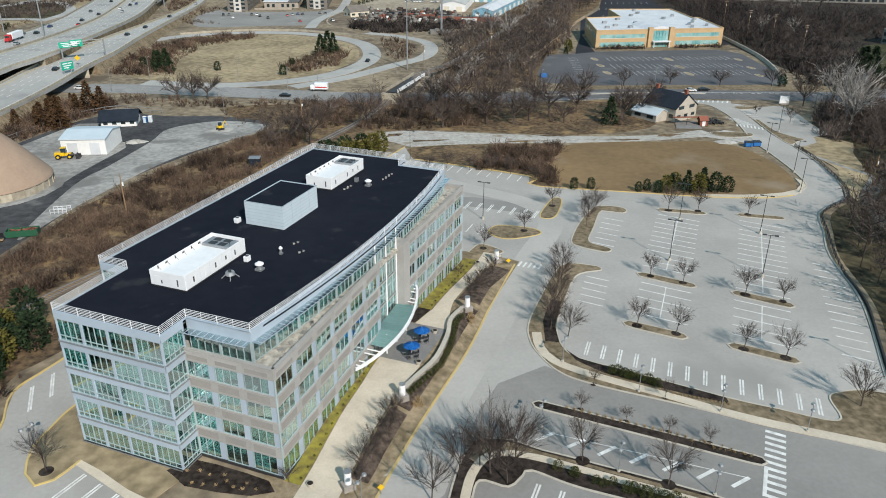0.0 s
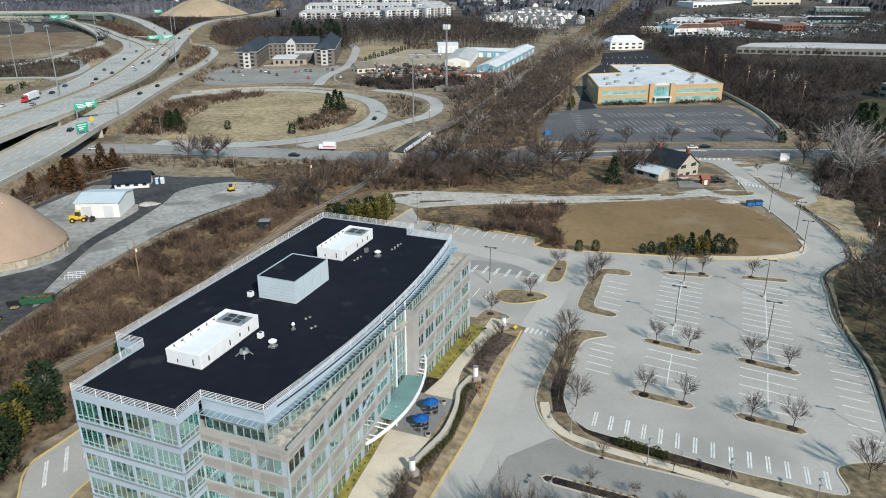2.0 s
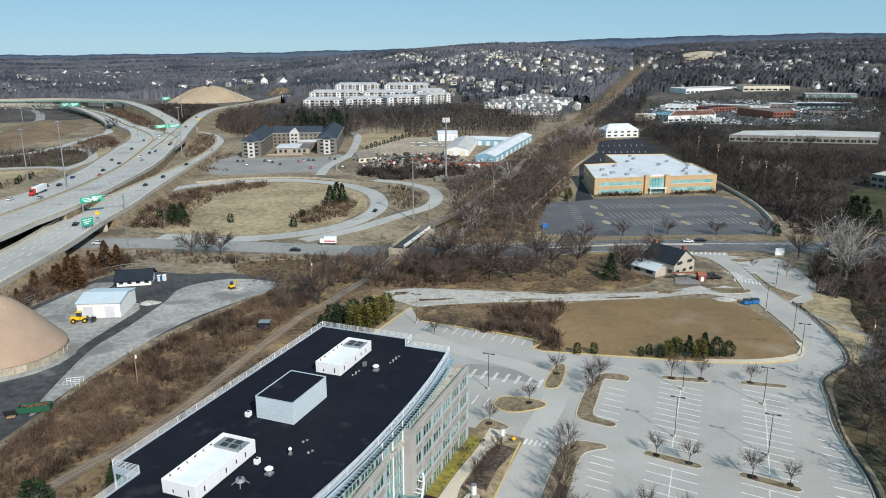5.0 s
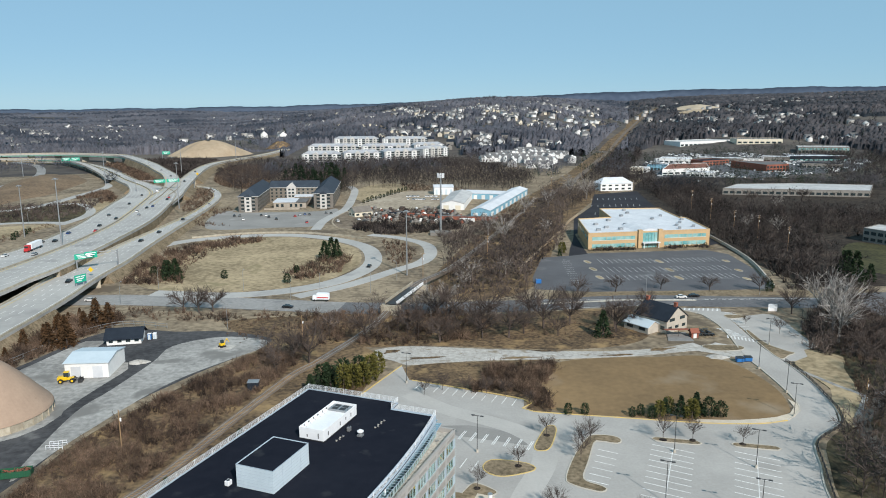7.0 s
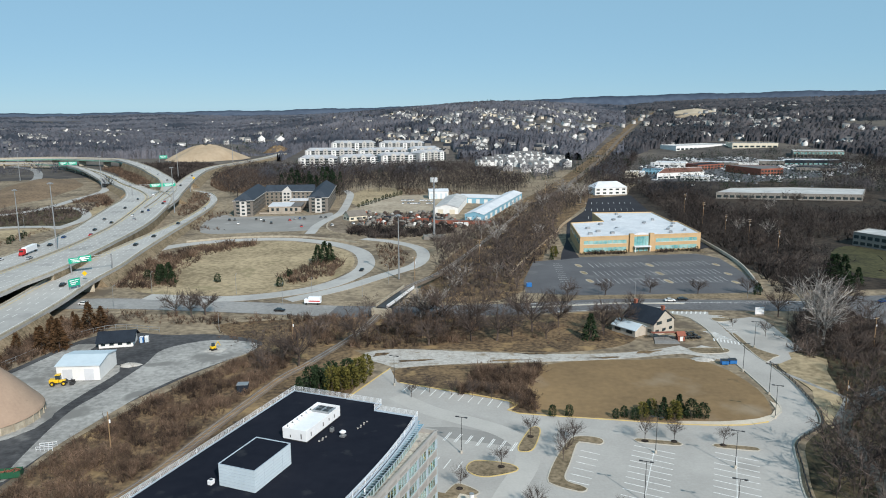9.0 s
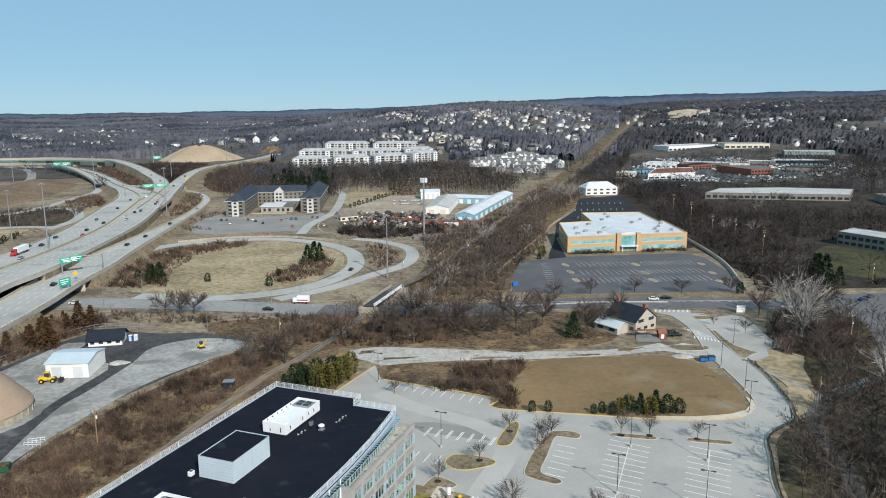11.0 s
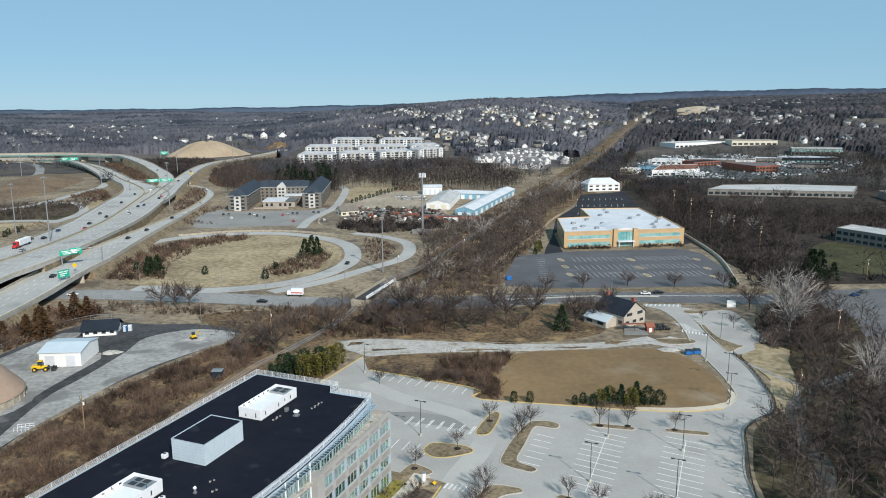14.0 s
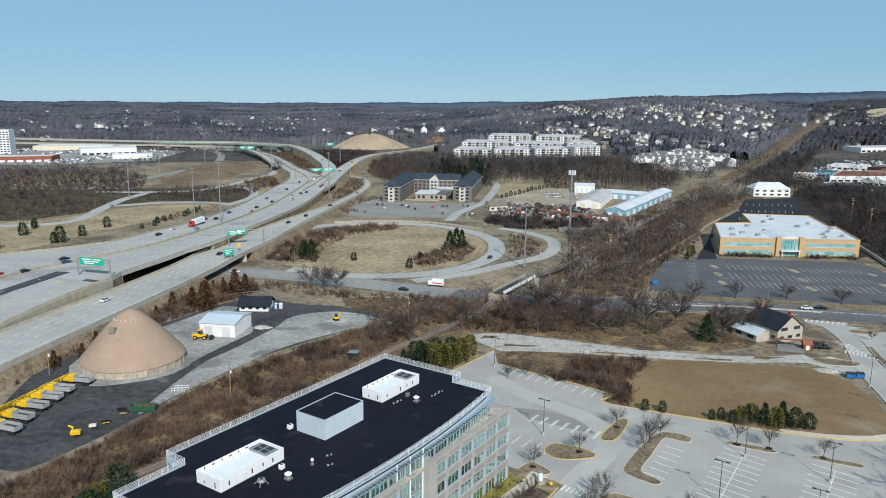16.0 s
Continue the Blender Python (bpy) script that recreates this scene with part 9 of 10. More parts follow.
p = spread([(300, 800), (420, 775), (600, 850), (720, 1000), (690, 1220), (430, 1200), (320, 990)], 24, vr, [[(332, 935), (400, 890), (430, 935), (360, 990)], [(420, 905), (433, 830), (490, 880), (470, 965)], [(425, 1130), (626, 1255), (606, 1325), (410, 1200)]])
p = np.concatenate([p, spread([(300, 790), (410, 776), (520, 768), (540, 790), (420, 800), (310, 812)], 9, vr), spread([(330, 700), (440, 690), (520, 680), (530, 700), (440, 716), (335, 720)], 13, vr)])
scatter("park_evergreens", [conifer(310 + k, 70, 0.42, True) for k in range(3)], p, vr.uniform(6, 12, len(p)), "pine", "dark evergreens between the business units", "evergreens", vr)


# ---- land forms ----
def dome_hill(name, label, x, y, rx, ry, h, mat, rot=0, base=-1.0, power=1.6):
    bm, rings = bmesh.new(), []
    c, s = math.cos(radians(rot)), math.sin(radians(rot))
    gz = float(hill(x, y)) + base
    for i in range(11):
        t = i / 10
        ring = []
        for k in range(48):
            a = k * math.tau / 48
            w = t * (1 + 0.09 * math.sin(a * 3 + 1) + 0.05 * math.sin(a * 7))
            px, py = math.cos(a) * rx * w, math.sin(a) * ry * w
            z = h * max(0.0, 1 - t ** power) * (1 + 0.06 * math.sin(a * 2 + t * 6))
            ring.append(bm.verts.new((x + px * c - py * s, y + px * s + py * c, gz + z)))
        rings.append(ring)
    for a, b in zip(rings[1:], rings[2:]):
        for k in range(48):
            bm.faces.new((a[k], b[k], b[(k + 1) % 48], a[(k + 1) % 48]))
    bm.faces.new(rings[1])
    bmesh.ops.delete(bm, geom=rings[0], context="VERTS")
    return tagged(part(name, finish(bm), mat), label, "hill", kind="structure")


dome_hill("earth_mound", "smooth tan earth mound by the motorway", -293, 1226, 66, 42, 25, "sand", 18)
dome_hill("earth_mound", "small brown earth mound", -200, 1370, 28, 22, 14, "litter")
dome_hill("grass_bank", "brown grassed bank between ramps", -366, 792, 40, 150, 9, "bank_grass", 12)
dome_hill("quarry_face", "bare pale quarry slope among woods", 985, 2330, 95, 90, 17, "pale_soil", 20, -4)
dome_hill("quarry_face", "orange quarry spoil bank", 885, 2090, 75, 50, 11, "sand", 20, -3)


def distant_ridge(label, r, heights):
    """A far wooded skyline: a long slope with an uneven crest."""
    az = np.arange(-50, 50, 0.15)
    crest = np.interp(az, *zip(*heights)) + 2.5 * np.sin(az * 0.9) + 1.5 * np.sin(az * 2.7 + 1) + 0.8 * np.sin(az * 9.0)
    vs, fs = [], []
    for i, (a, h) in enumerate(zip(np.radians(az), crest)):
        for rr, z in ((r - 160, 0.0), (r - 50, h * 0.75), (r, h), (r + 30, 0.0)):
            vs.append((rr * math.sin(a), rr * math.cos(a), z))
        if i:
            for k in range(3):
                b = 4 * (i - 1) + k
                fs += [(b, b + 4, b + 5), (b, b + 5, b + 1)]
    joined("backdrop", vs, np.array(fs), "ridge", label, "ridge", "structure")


distant_ridge("distant wooded ridge on the skyline, tinted blue for haze", 4820, [(-50, 46), (-36, 48), (-20, 48), (-8, 60), (4, 84), (12, 124), (20, 146), (30, 160), (50, 164)])
row = [p for p in RAIL if p[1] >= 629]
line = smooth([(*p, 0) for p in row], 40)
for p in line:
    p.z = float(hill(p.x, p.y)) + 0.6
tagged(part("cleared_strip", strip(line, 24, 1.5), "litter"), "cleared grassy strip for power lines", "clearing", kind="structure")
tagged(part("cleared_track", strip([p + Vector((0, 0, 0.4)) + side(line, i) * 6 for i, p in enumerate(line)], 6, 0.6), "ballast"), "brown track along the cleared strip", "track", kind="structure")

# railway on ballast
rl = smooth([(*p, 0.35) for p in RAIL[:9]] + [(6, 322, 4.5), (24, 360, 3.0), (46, 420, 1.0), (90, 540, 0.5), (121, 629, 0.6)], 3)
railway = tagged(part("railway", strip(rl, 3.2, 1.2), "ballast"), "single railway track on grey ballast", "railway", kind="structure")
for o in (-0.75, 0.75):
    part("rail", strip([p + side(rl, i) * o + Vector((0, 0, 0.2)) for i, p in enumerate(rl)], 0.1, 0.14), "grey_metal", railway)
near_rl = smooth([(*p, 0.35) for p in RAIL[:8]], 0.75)
bm = bmesh.new()
for i, p in enumerate(near_rl):
    d = side(near_rl, i)
    box(bm, -1.25, 1.25, -0.12, 0.12, -0.05, 0.06, Matrix.Translation(p) @ Matrix.Rotation(math.atan2(d.y, d.x), 4, "Z"))
tagged(part("sleeper", bm, "wood", railway), kind="stuff")
bridge = empty("railway_bridge", pose(0, 0, 0), "railway girder bridge with white parapets over the street", "bridge")
a, b = Vector((-3, 295)), Vector((9.2, 327))
for k in (-2.4, 2.4):
    n = Vector(((b - a).y, -(b - a).x)).normalized() * k
    part("parapet", finish(between(bmesh.new(), (a + n).to_3d(), (b + n).to_3d(), 4.3, 5.6, -0.15, 0.15)), "white" if k > 0 else "wall_conc", bridge)
part("deck", finish(between(bmesh.new(), a.to_3d(), b.to_3d(), 3.9, 4.5, -2.4, 2.4)), "dark", bridge)
for p in (a, b):
    part("abutment", box(bmesh.new(), -1.2, 1.2, -4, 4, 0, 4.0, pose(p.x, p.y, 0, 0, 0, math.degrees(math.atan2((b - a).y, (b - a).x)))), "wall_conc", bridge)


# ---- lamps, poles, signs ----
def lot_lamp(x, y, h=9.6, turn=0.0):
    ob = empty("lot_lamp", pose(x, y, 0.07, 0, 0, turn), "tall dark lot lamp with two flat heads", "lamp", "lot lamps")
    part("footing", tubes(((0, 0, 0), (0, 0, 0.75), 0.32), seg=12), "kerb", ob)
    part("pole", tubes(((0, 0, 0.7), (0, 0, h), 0.09, 0.06)), "dark", ob)
    part("arm", boxes((-0.9, 0.9, -0.05, 0.05, h - 0.12, h)), "dark", ob)
    for k in (-1, 1):
        part("head", boxes((k * 1.15 - 0.4, k * 1.15 + 0.4, -0.22, 0.22, h - 0.14, h + 0.06), bevel=0.04), "dark", ob)
    return ob


first_lamp = lot_lamp(55.2, 147.8, turn=-25)
for x, y in ((71.7, 138.8), (81.9, 160.9), (65.8, 170.0), (17.7, 173.9), (1.5, 220.5), (114.3, 223.2), (112.9, 203.9), (106.0, 187.5), (75.8, 102.2), (129.6, 246), (150.5, 262)):
    copy_thing(first_lamp, pose(x, y, 0.07, 0, 0, -25))


def twin_lamp(x, y, h=4.6):
    ob = empty("twin_lamp", pose(x, y, 0.2, 0, 0, 60), "short grey lamp post with two disc heads", "lamp", "twin lamps")
    part("footing", tubes(((0, 0, 0), (0, 0, 0.25), 0.25), seg=10), "kerb", ob)
    part("pole", tubes(((0, 0, 0.2), (0, 0, h), 0.07, 0.05)), "grey_metal", ob)
    part("arm", boxes((-0.75, 0.75, -0.03, 0.03, h - 0.3, h - 0.22)), "grey_metal", ob)
    for k in (-1, 1):
        part("head", tubes(((k * 0.8, 0, h - 0.4), (k * 0.8, 0, h - 0.15), 0.34, 0.22), seg=12), "grey_metal", ob)
    return ob


first_twin = twin_lamp(33.3, 101.2)
for x, y in ((44.1, 95.4), (54.8, 90.0), (24.8, 83.6), (23.2, 110.4), (36.0, 78.4), (3.0, 88.3), (16.2, 93.6), (-55.4, 93.0), (-9.6, 79.8)):
    copy_thing(first_twin, pose(x, y, 0.2, 0, 0, 60))


def high_mast(x, y, z, h):
    ob = empty("high_mast", pose(x, y, z), "very tall pale motorway lighting mast", "lamp mast", "masts")
    part("pole", tubes(((0, 0, -1), (0, 0, h), 0.42, 0.2), seg=10), "grey_metal", ob)
    part("ring", tubes(((0, 0, h), (0, 0, h + 0.5), 0.9), seg=12), "grey_metal", ob)
    for k in range(6):
        a = k * math.tau / 6
        part("lamp_head", boxes((math.cos(a) * 1.3 - 0.3, math.cos(a) * 1.3 + 0.3, math.sin(a) * 1.3 - 0.3, math.sin(a) * 1.3 + 0.3, h - 0.3, h + 0.1)), "grey_metal", ob)


for x, y, z, h in ((5.2, 363, 0, 32), (-183.6, 420, 0, 44), (-237, 490, 0, 33), (-378, 695, 8, 34), (-165, 583, 5, 34), (-300, 800, 0, 34), (-330, 560, 0, 30), (-430, 900, 0, 34), (-250, 905, 0, 34), (-225, 1100, 0, 36)):
    high_mast(x, y, z, h)
mono = empty("phone_mast", pose(29.8, 475, 0), "tall grey phone mast with white antenna panels", "mast")
part("pole", tubes(((0, 0, 0), (0, 0, 39), 0.75, 0.45), seg=12), "grey_metal", mono)
part("platform", tubes(((0, 0, 37.2), (0, 0, 37.5), 2.0), seg=12), "grey_metal", mono)
for k in range(12):
    a = k * math.tau / 12
    part("antenna", box(bmesh.new(), 2.0, 2.3, -0.25, 0.25, 36.8, 39.6, pose(0, 0, 0, 0, 0, math.degrees(a))), "white", mono)
part("compound", boxes((-7, 7, -4, 4, 0, 2.0), (-4, -1, -2, 1, 2.0, 3.0)), "grey_wall", mono)


def utility_pole(x, y, h=10.5, arms=1, mat="wood"):
    ob = empty("utility_pole", pose(x, y, float(hill(x, y)), 0, 0, 25), "weathered wooden utility pole with crossarm", "pole", "utility poles")
    part("pole", tubes(((0, 0, -0.5), (0, 0, h), 0.17, 0.11)), mat, ob)
    for k in range(arms):
        part("crossarm", boxes((-1.3, 1.3, -0.07, 0.07, h - 0.5 - k * 1.2, h - 0.36 - k * 1.2)), mat, ob)
        for j in (-1.2, -0.6, 0.6, 1.2):
            part("insulator", tubes(((j, 0, h - 0.36 - k * 1.2), (j, 0, h - 0.16 - k * 1.2), 0.06), seg=6), "white", ob)
    part("transformer", tubes(((0.3, 0, h * 0.72), (0.3, 0, h * 0.72 + 0.8), 0.22), seg=10), "white", ob)


for x, y, h, n in ((-69.8, 181.7, 10.8, 0), (-34.4, 260.6, 10.6, 0), (-131.4, 189.2, 8.4, 0), (224, 405, 14, 2), (225, 442, 15, 2), (219, 462, 15, 2), (227, 515, 16, 2), (234, 566, 16, 2), (12.9, 359, 12, 1), (49.8, 397, 13, 2), (144, 666, 22, 1), (215, 830, 22, 1), (290, 1010, 22, 1), (365, 1215, 22, 1), (170, 240, 12, 1), (128.5, 191, 9, 0), (240, 330, 10, 1)):
    utility_pole(x, y, h, n)


def street_lamp(x, y, h=9.0, turn=0.0, z=0.0):
    ob = empty("street_lamp", pose(x, y, z, 0, 0, turn), "thin grey road lamp with a curved arm", "lamp", "road lamps")
    part("pole", tubes(((0, 0, 0), (0, 0, h), 0.1, 0.06), seg=6), "grey_metal", ob)
    part("arm", tubes(((0, 0, h), (1.2, 0, h + 0.4), 0.05), ((1.2, 0, h + 0.4), (2.2, 0, h + 0.45), 0.05), seg=6), "grey_metal", ob)
    part("head", boxes((2.0, 2.8, -0.15, 0.15, h + 0.34, h + 0.5), bevel=0.04), "grey_metal", ob)
    return ob


lamp0 = street_lamp(-34.3, 327, 9, 90)
for x, y, t in ((-70, 339, 90), (-110, 346, 90), (-118, 320, 90), (-65, 281, 60), (-308, 480, 0), (-12, 330, 80), (0, 352, 120), (-46, 318, 90), (60, 314, -90), (110, 316.5, -90), (160, 312, -90), (200, 309, -90), (-330, 430, 20), (-260, 545, 60)):
    copy_thing(lamp0, pose(x, y, 0, 0, 0, t))


def gantry(a, b, z, h, span_sign, label):
    a, b = Vector((*a, z)), Vector((*b, z))
    ob = empty("sign_gantry", pose(0, 0, 0), label, "sign gantry")
    for p in (a, b):
        part("post", tubes((p[:], (p.x, p.y, z + h), 0.35)), "grey_metal", ob)
    for dz in (0.0, -1.2):
        part("beam", tubes((a + Vector((0, 0, h + dz)), b + Vector((0, 0, h + dz)), 0.14)), "grey_metal", ob)
    for t0, t1, hh in span_sign:
        p, q = a.lerp(b, t0), a.lerp(b, t1)
        sg = part("sign", finish(between(bmesh.new(), p, q, z + h - 2.4, z + h - 2.4 + hh, 0.5, 0.62)), "sign_green", ob, "green sign with white bars")
        for r0, r1, zz in ((0.1, 0.5, 0.7), (0.55, 0.9, 0.7), (0.15, 0.8, 0.42), (0.2, 0.6, 0.18)):
            part("bar", finish(between(bmesh.new(), p.lerp(q, r0), p.lerp(q, r1), z + h - 2.4 + hh * zz, z + h - 2.4 + hh * (zz + 0.12), 0.62, 0.66)), "white", sg)


gantry((-179.3, 274.4), (-163.5, 272.5), 8.8, 7.5, ((0.1, 0.85, 3.2),), "sign gantry with a wide green sign")
gantry((-153.5, 365), (-138, 375.5), 5, 8, ((-0.05, 0.42, 2.6), (0.2, 0.5, 3.2)), "sign gantry with stepped green signs")
gantry((-232, 690), (-186, 712), 5.6, 9, ((0.3, 0.5, 3.0), (0.52, 0.74, 3.0)), "sign gantry with two long green signs")
gantry((-432, 1010), (-412, 1018), 7, 5, ((0, 0.48, 4), (0.52, 1.0, 4)), "pair of green signs beside the flyover")
gantry((-335, 1120), (-324, 1124), 4, 8, ((0, 0.9, 4.5),), "green sign before the earth mound")
gantry((-141.2, 333.5), (-139.3, 336.5), 4.6, 4.4, ((-0.3, 1.3, 3.4),), "green sign on the bridge parapet")
for x, y, z, mat, w in ((-142, 352, 5, "truck_yellow", 1.8), (-180, 262, 5, "truck_yellow", 1.8), (-205, 800, 6.4, "truck_yellow", 2.2), (19.8, 147.6, 0, "truck_yellow", 0.7), (-7.2, 81.6, 0, "truck_yellow", 0.7)):
    ob = empty("warning_sign", pose(x, y, z), "yellow diamond warning sign on a post", "sign", "warning signs")
    part("post", tubes(((0, 0, 0), (0, 0, 1.5 * w), 0.05), seg=6), "grey_metal", ob)
    part("plate", box(bmesh.new(), -w / 2, w / 2, -0.02, 0.02, -w / 2, w / 2, pose(0, -0.07, 1.9 * w, 0, 45, 0)), mat, ob)
wb = empty("white_sign", pose(151.8, 285.5, 0, 0, 0, -8), "plain white monument sign by the street", "sign")
part("panel", boxes((-1.8, 1.8, -0.2, 0.2, 0.5, 3.4), bevel=0.05), "white", wb)
part("base", boxes((-1.9, 1.9, -0.3, 0.3, 0, 0.5)), "rock", wb)
for i in range(2):
    part("bar", boxes((-1.3, 1.1 - i * 0.5, -0.23, -0.2, 2.4 - i * 0.7, 2.7 - i * 0.7)), "screen", wb)


# ---- fences, walls, barriers ----
def post_fence(name, label, pts, h, gap, mat, rails=3, group=""):
    ob = empty(name, pose(0, 0, 0), label, "fence", group)
    line = smooth([(*p, 0) for p in pts], gap)
    for p in line:
        part("post", boxes((p.x - 0.08, p.x + 0.08, p.y - 0.08, p.y + 0.08, 0, h + 0.1)), mat, ob)
    for k in range(rails):
        part("rail", strip([p + Vector((0, 0, h * (k + 1) / rails)) for p in line], 0.07, 0.16), mat, ob)


post_fence("guard_fence", "dark wooden guard fence along the drive", [(126.6, 229.3), (125.8, 215.7), (121.6, 195), (119.6, 188), (115.4, 181), (103.8, 172.2), (98, 160), (92.4, 147), (89.6, 139)], 1.1, 2.4, "dark")
tagged(part("lot_wall", strip(smooth([(*p, 0.7) for p in ((89.6, 139), (86.6, 126.5), (80.5, 113), (75.2, 101.6))], 3), 0.3, 0.7), "dark"), "low dark edging wall of the lot", "wall", kind="structure")
tagged(part("retaining_wall", strip(smooth([(*p, 1.8) for p in ((172, 322), (187, 372), (193.5, 410), (200, 470), (209, 525))], 6), 0.6, 1.8), "kerb"), "pale retaining wall beside dark woods", "wall", kind="structure")
tagged(part("retaining_wall", strip(smooth([(*p, 1.6) for p in ((62, 368), (74, 396), (86, 424), (100, 456), (112, 484), (124, 516), (138, 546))], 6), 0.5, 1.6), "sand"), "tan retaining wall beside the drive", "wall", kind="structure")
tagged(part("road_barrier", strip(smooth([(*p, 1.2) for p in ((-128, 475), (-100, 487), (-64, 488), (-34, 474), (-20, 462))], 5), 0.5, 1.2), "wall_conc"), "pale concrete barrier along the slip road", "barrier", kind="structure")
post_fence("chain_fence", "grey wire fence round the depot", [(-139, 186), (-140, 206), (-133, 232), (-125, 256), (-118, 276), (-106, 288), (-88, 283)], 2.0, 4, "grey_metal", 2)

WALL = [(19.6, 11.2), (24.4, 11.9), (30.3, 12.8), (37.6, 12.1), (43.2, 10.7), (48.0, 11.2)]
wall_line = smooth([at(s, d, 0) for s, d in WALL], 1.0)
stone_wall = empty("stone_wall", pose(0, 0, 0), "low curved grey stone wall beside the patio", "wall")
for i in range(len(wall_line) - 1):
    q = wall_line[i].to_2d() - A0
    g0 = level(q @ AX, 11) - 0.4
    for c in range(3):
        a, b = wall_line[i].lerp(wall_line[i + 1], 0.02), wall_line[i].lerp(wall_line[i + 1], 0.98)
        part("stone", finish(between(bmesh.new(), a, b, g0 + c * 0.4, g0 + c * 0.4 + 0.39, -0.3 + rand.uniform(-0.02, 0.02), 0.3 + rand.uniform(-0.03, 0.03))), "rock", stone_wall)
    part("cap_stone", finish(between(bmesh.new(), wall_line[i].lerp(wall_line[i + 1], 0.01), wall_line[i].lerp(wall_line[i + 1], 0.99), g0 + 1.19, g0 + 1.3, -0.38, 0.38)), "kerb", stone_wall)
for s, d in ((18.9, 11.9), (0.3, 12.4), (48.4, 12.0), (72.2, 10.3)):
    p = at(s, d, level(s, 11) - 0.1)
    ob = empty("entrance_pillar", pose(*p, 0, 0, 25), "white cylinder on a grey stone base", "pillar", "pillars")
    part("base", boxes((-0.85, 0.85, -0.75, 0.75, 0, 1.0), bevel=0.04), "rock", ob)
    part("drum", tubes(((0, 0, 1.0), (0, 0, 2.9), 0.48), seg=20), "white", ob)
    part("band", tubes(((0, 0, 2.9), (0, 0, 3.0), 0.52), seg=20), "grey_metal", ob)


def umbrella_set(x, y, z):
    ob = empty("patio_umbrella", pose(x, y, z, 0, 0, 20), "open bright blue patio umbrella", "umbrella", "umbrellas")
    bm = bmesh.new()
    top = bm.verts.new((0, 0, 2.75))
    rim = [bm.verts.new((1.45 * math.cos(k * math.tau / 8), 1.45 * math.sin(k * math.tau / 8), 2.1)) for k in range(8)]
    for k in range(8):
        bm.faces.new((top, rim[k], rim[(k + 1) % 8]))
    bmesh.ops.solidify(bm, geom=bm.faces[:], thickness=0.03)
    part("canopy", finish(bm), "blue", ob)
    part("pole", tubes(((0, 0, 0), (0, 0, 2.75), 0.03)), "white", ob)
    tb = empty("patio_table", pose(x, y, z), "round dark patio table", "table", "patio tables")
    part("tabletop", tubes(((0, 0, 0.7), (0, 0, 0.74), 0.6), seg=18), "dark", tb)
    part("leg", tubes(((0, 0.06, 0), (0, 0.06, 0.7), 0.05)), "dark", tb)
    for k in range(5):
        a = k * math.tau / 5 + 0.5
        ch = empty("patio_chair", pose(x + 1.05 * math.cos(a), y + 1.05 * math.sin(a), z, 0, 0, math.degrees(a) - 90), "dark metal patio chair", "chair", "patio chairs")
        part("seat", boxes((-0.25, 0.25, -0.25, 0.25, 0.42, 0.46)), "dark", ch)
        part("backrest", boxes((-0.25, 0.25, 0.22, 0.26, 0.46, 0.9)), "dark", ch)
        for lx in (-0.22, 0.22):
            for ly in (-0.22, 0.22):
                part("leg", boxes((lx - 0.02, lx + 0.02, ly - 0.02, ly + 0.02, 0, 0.42)), "dark", ch)


for s, d in ((30.2, 8.6), (35.3, 8.3)):
    umbrella_set(*at(s, d, level(s, d) + 0.1))
for s, d in ((28.6, 10.5), (38.6, 9.4), (-1.2, 7.6), (69.6, 6.9)):
    ob = empty("planter", pose(*at(s, d, level(s, d) + 0.1)), "round pale concrete planter", "planter", "planters")
    part("pot", tubes(((0, 0, 0), (0, 0, 0.55), 0.35, 0.48), seg=16), "kerb", ob)
    part("soil", tubes(((0, 0, 0.5), (0, 0, 0.57), 0.4), seg=16), "mulch", ob)

# creek footbridge
cb = empty("creek_bridge", pose(147, 203, 0.1, 0, 0, 27), "old grey plank bridge over the creek", "bridge")
for i in range(7):
    part("slab", boxes((-10 + i * 2.9, -7.3 + i * 2.9, -1.8, 1.8, 0.3, 0.6)), "paver", cb)
for y in (-1.9, 1.9):
    part("rail", boxes((-10, 10.2, y - 0.06, y + 0.06, 1.2, 1.35)), "dark", cb)


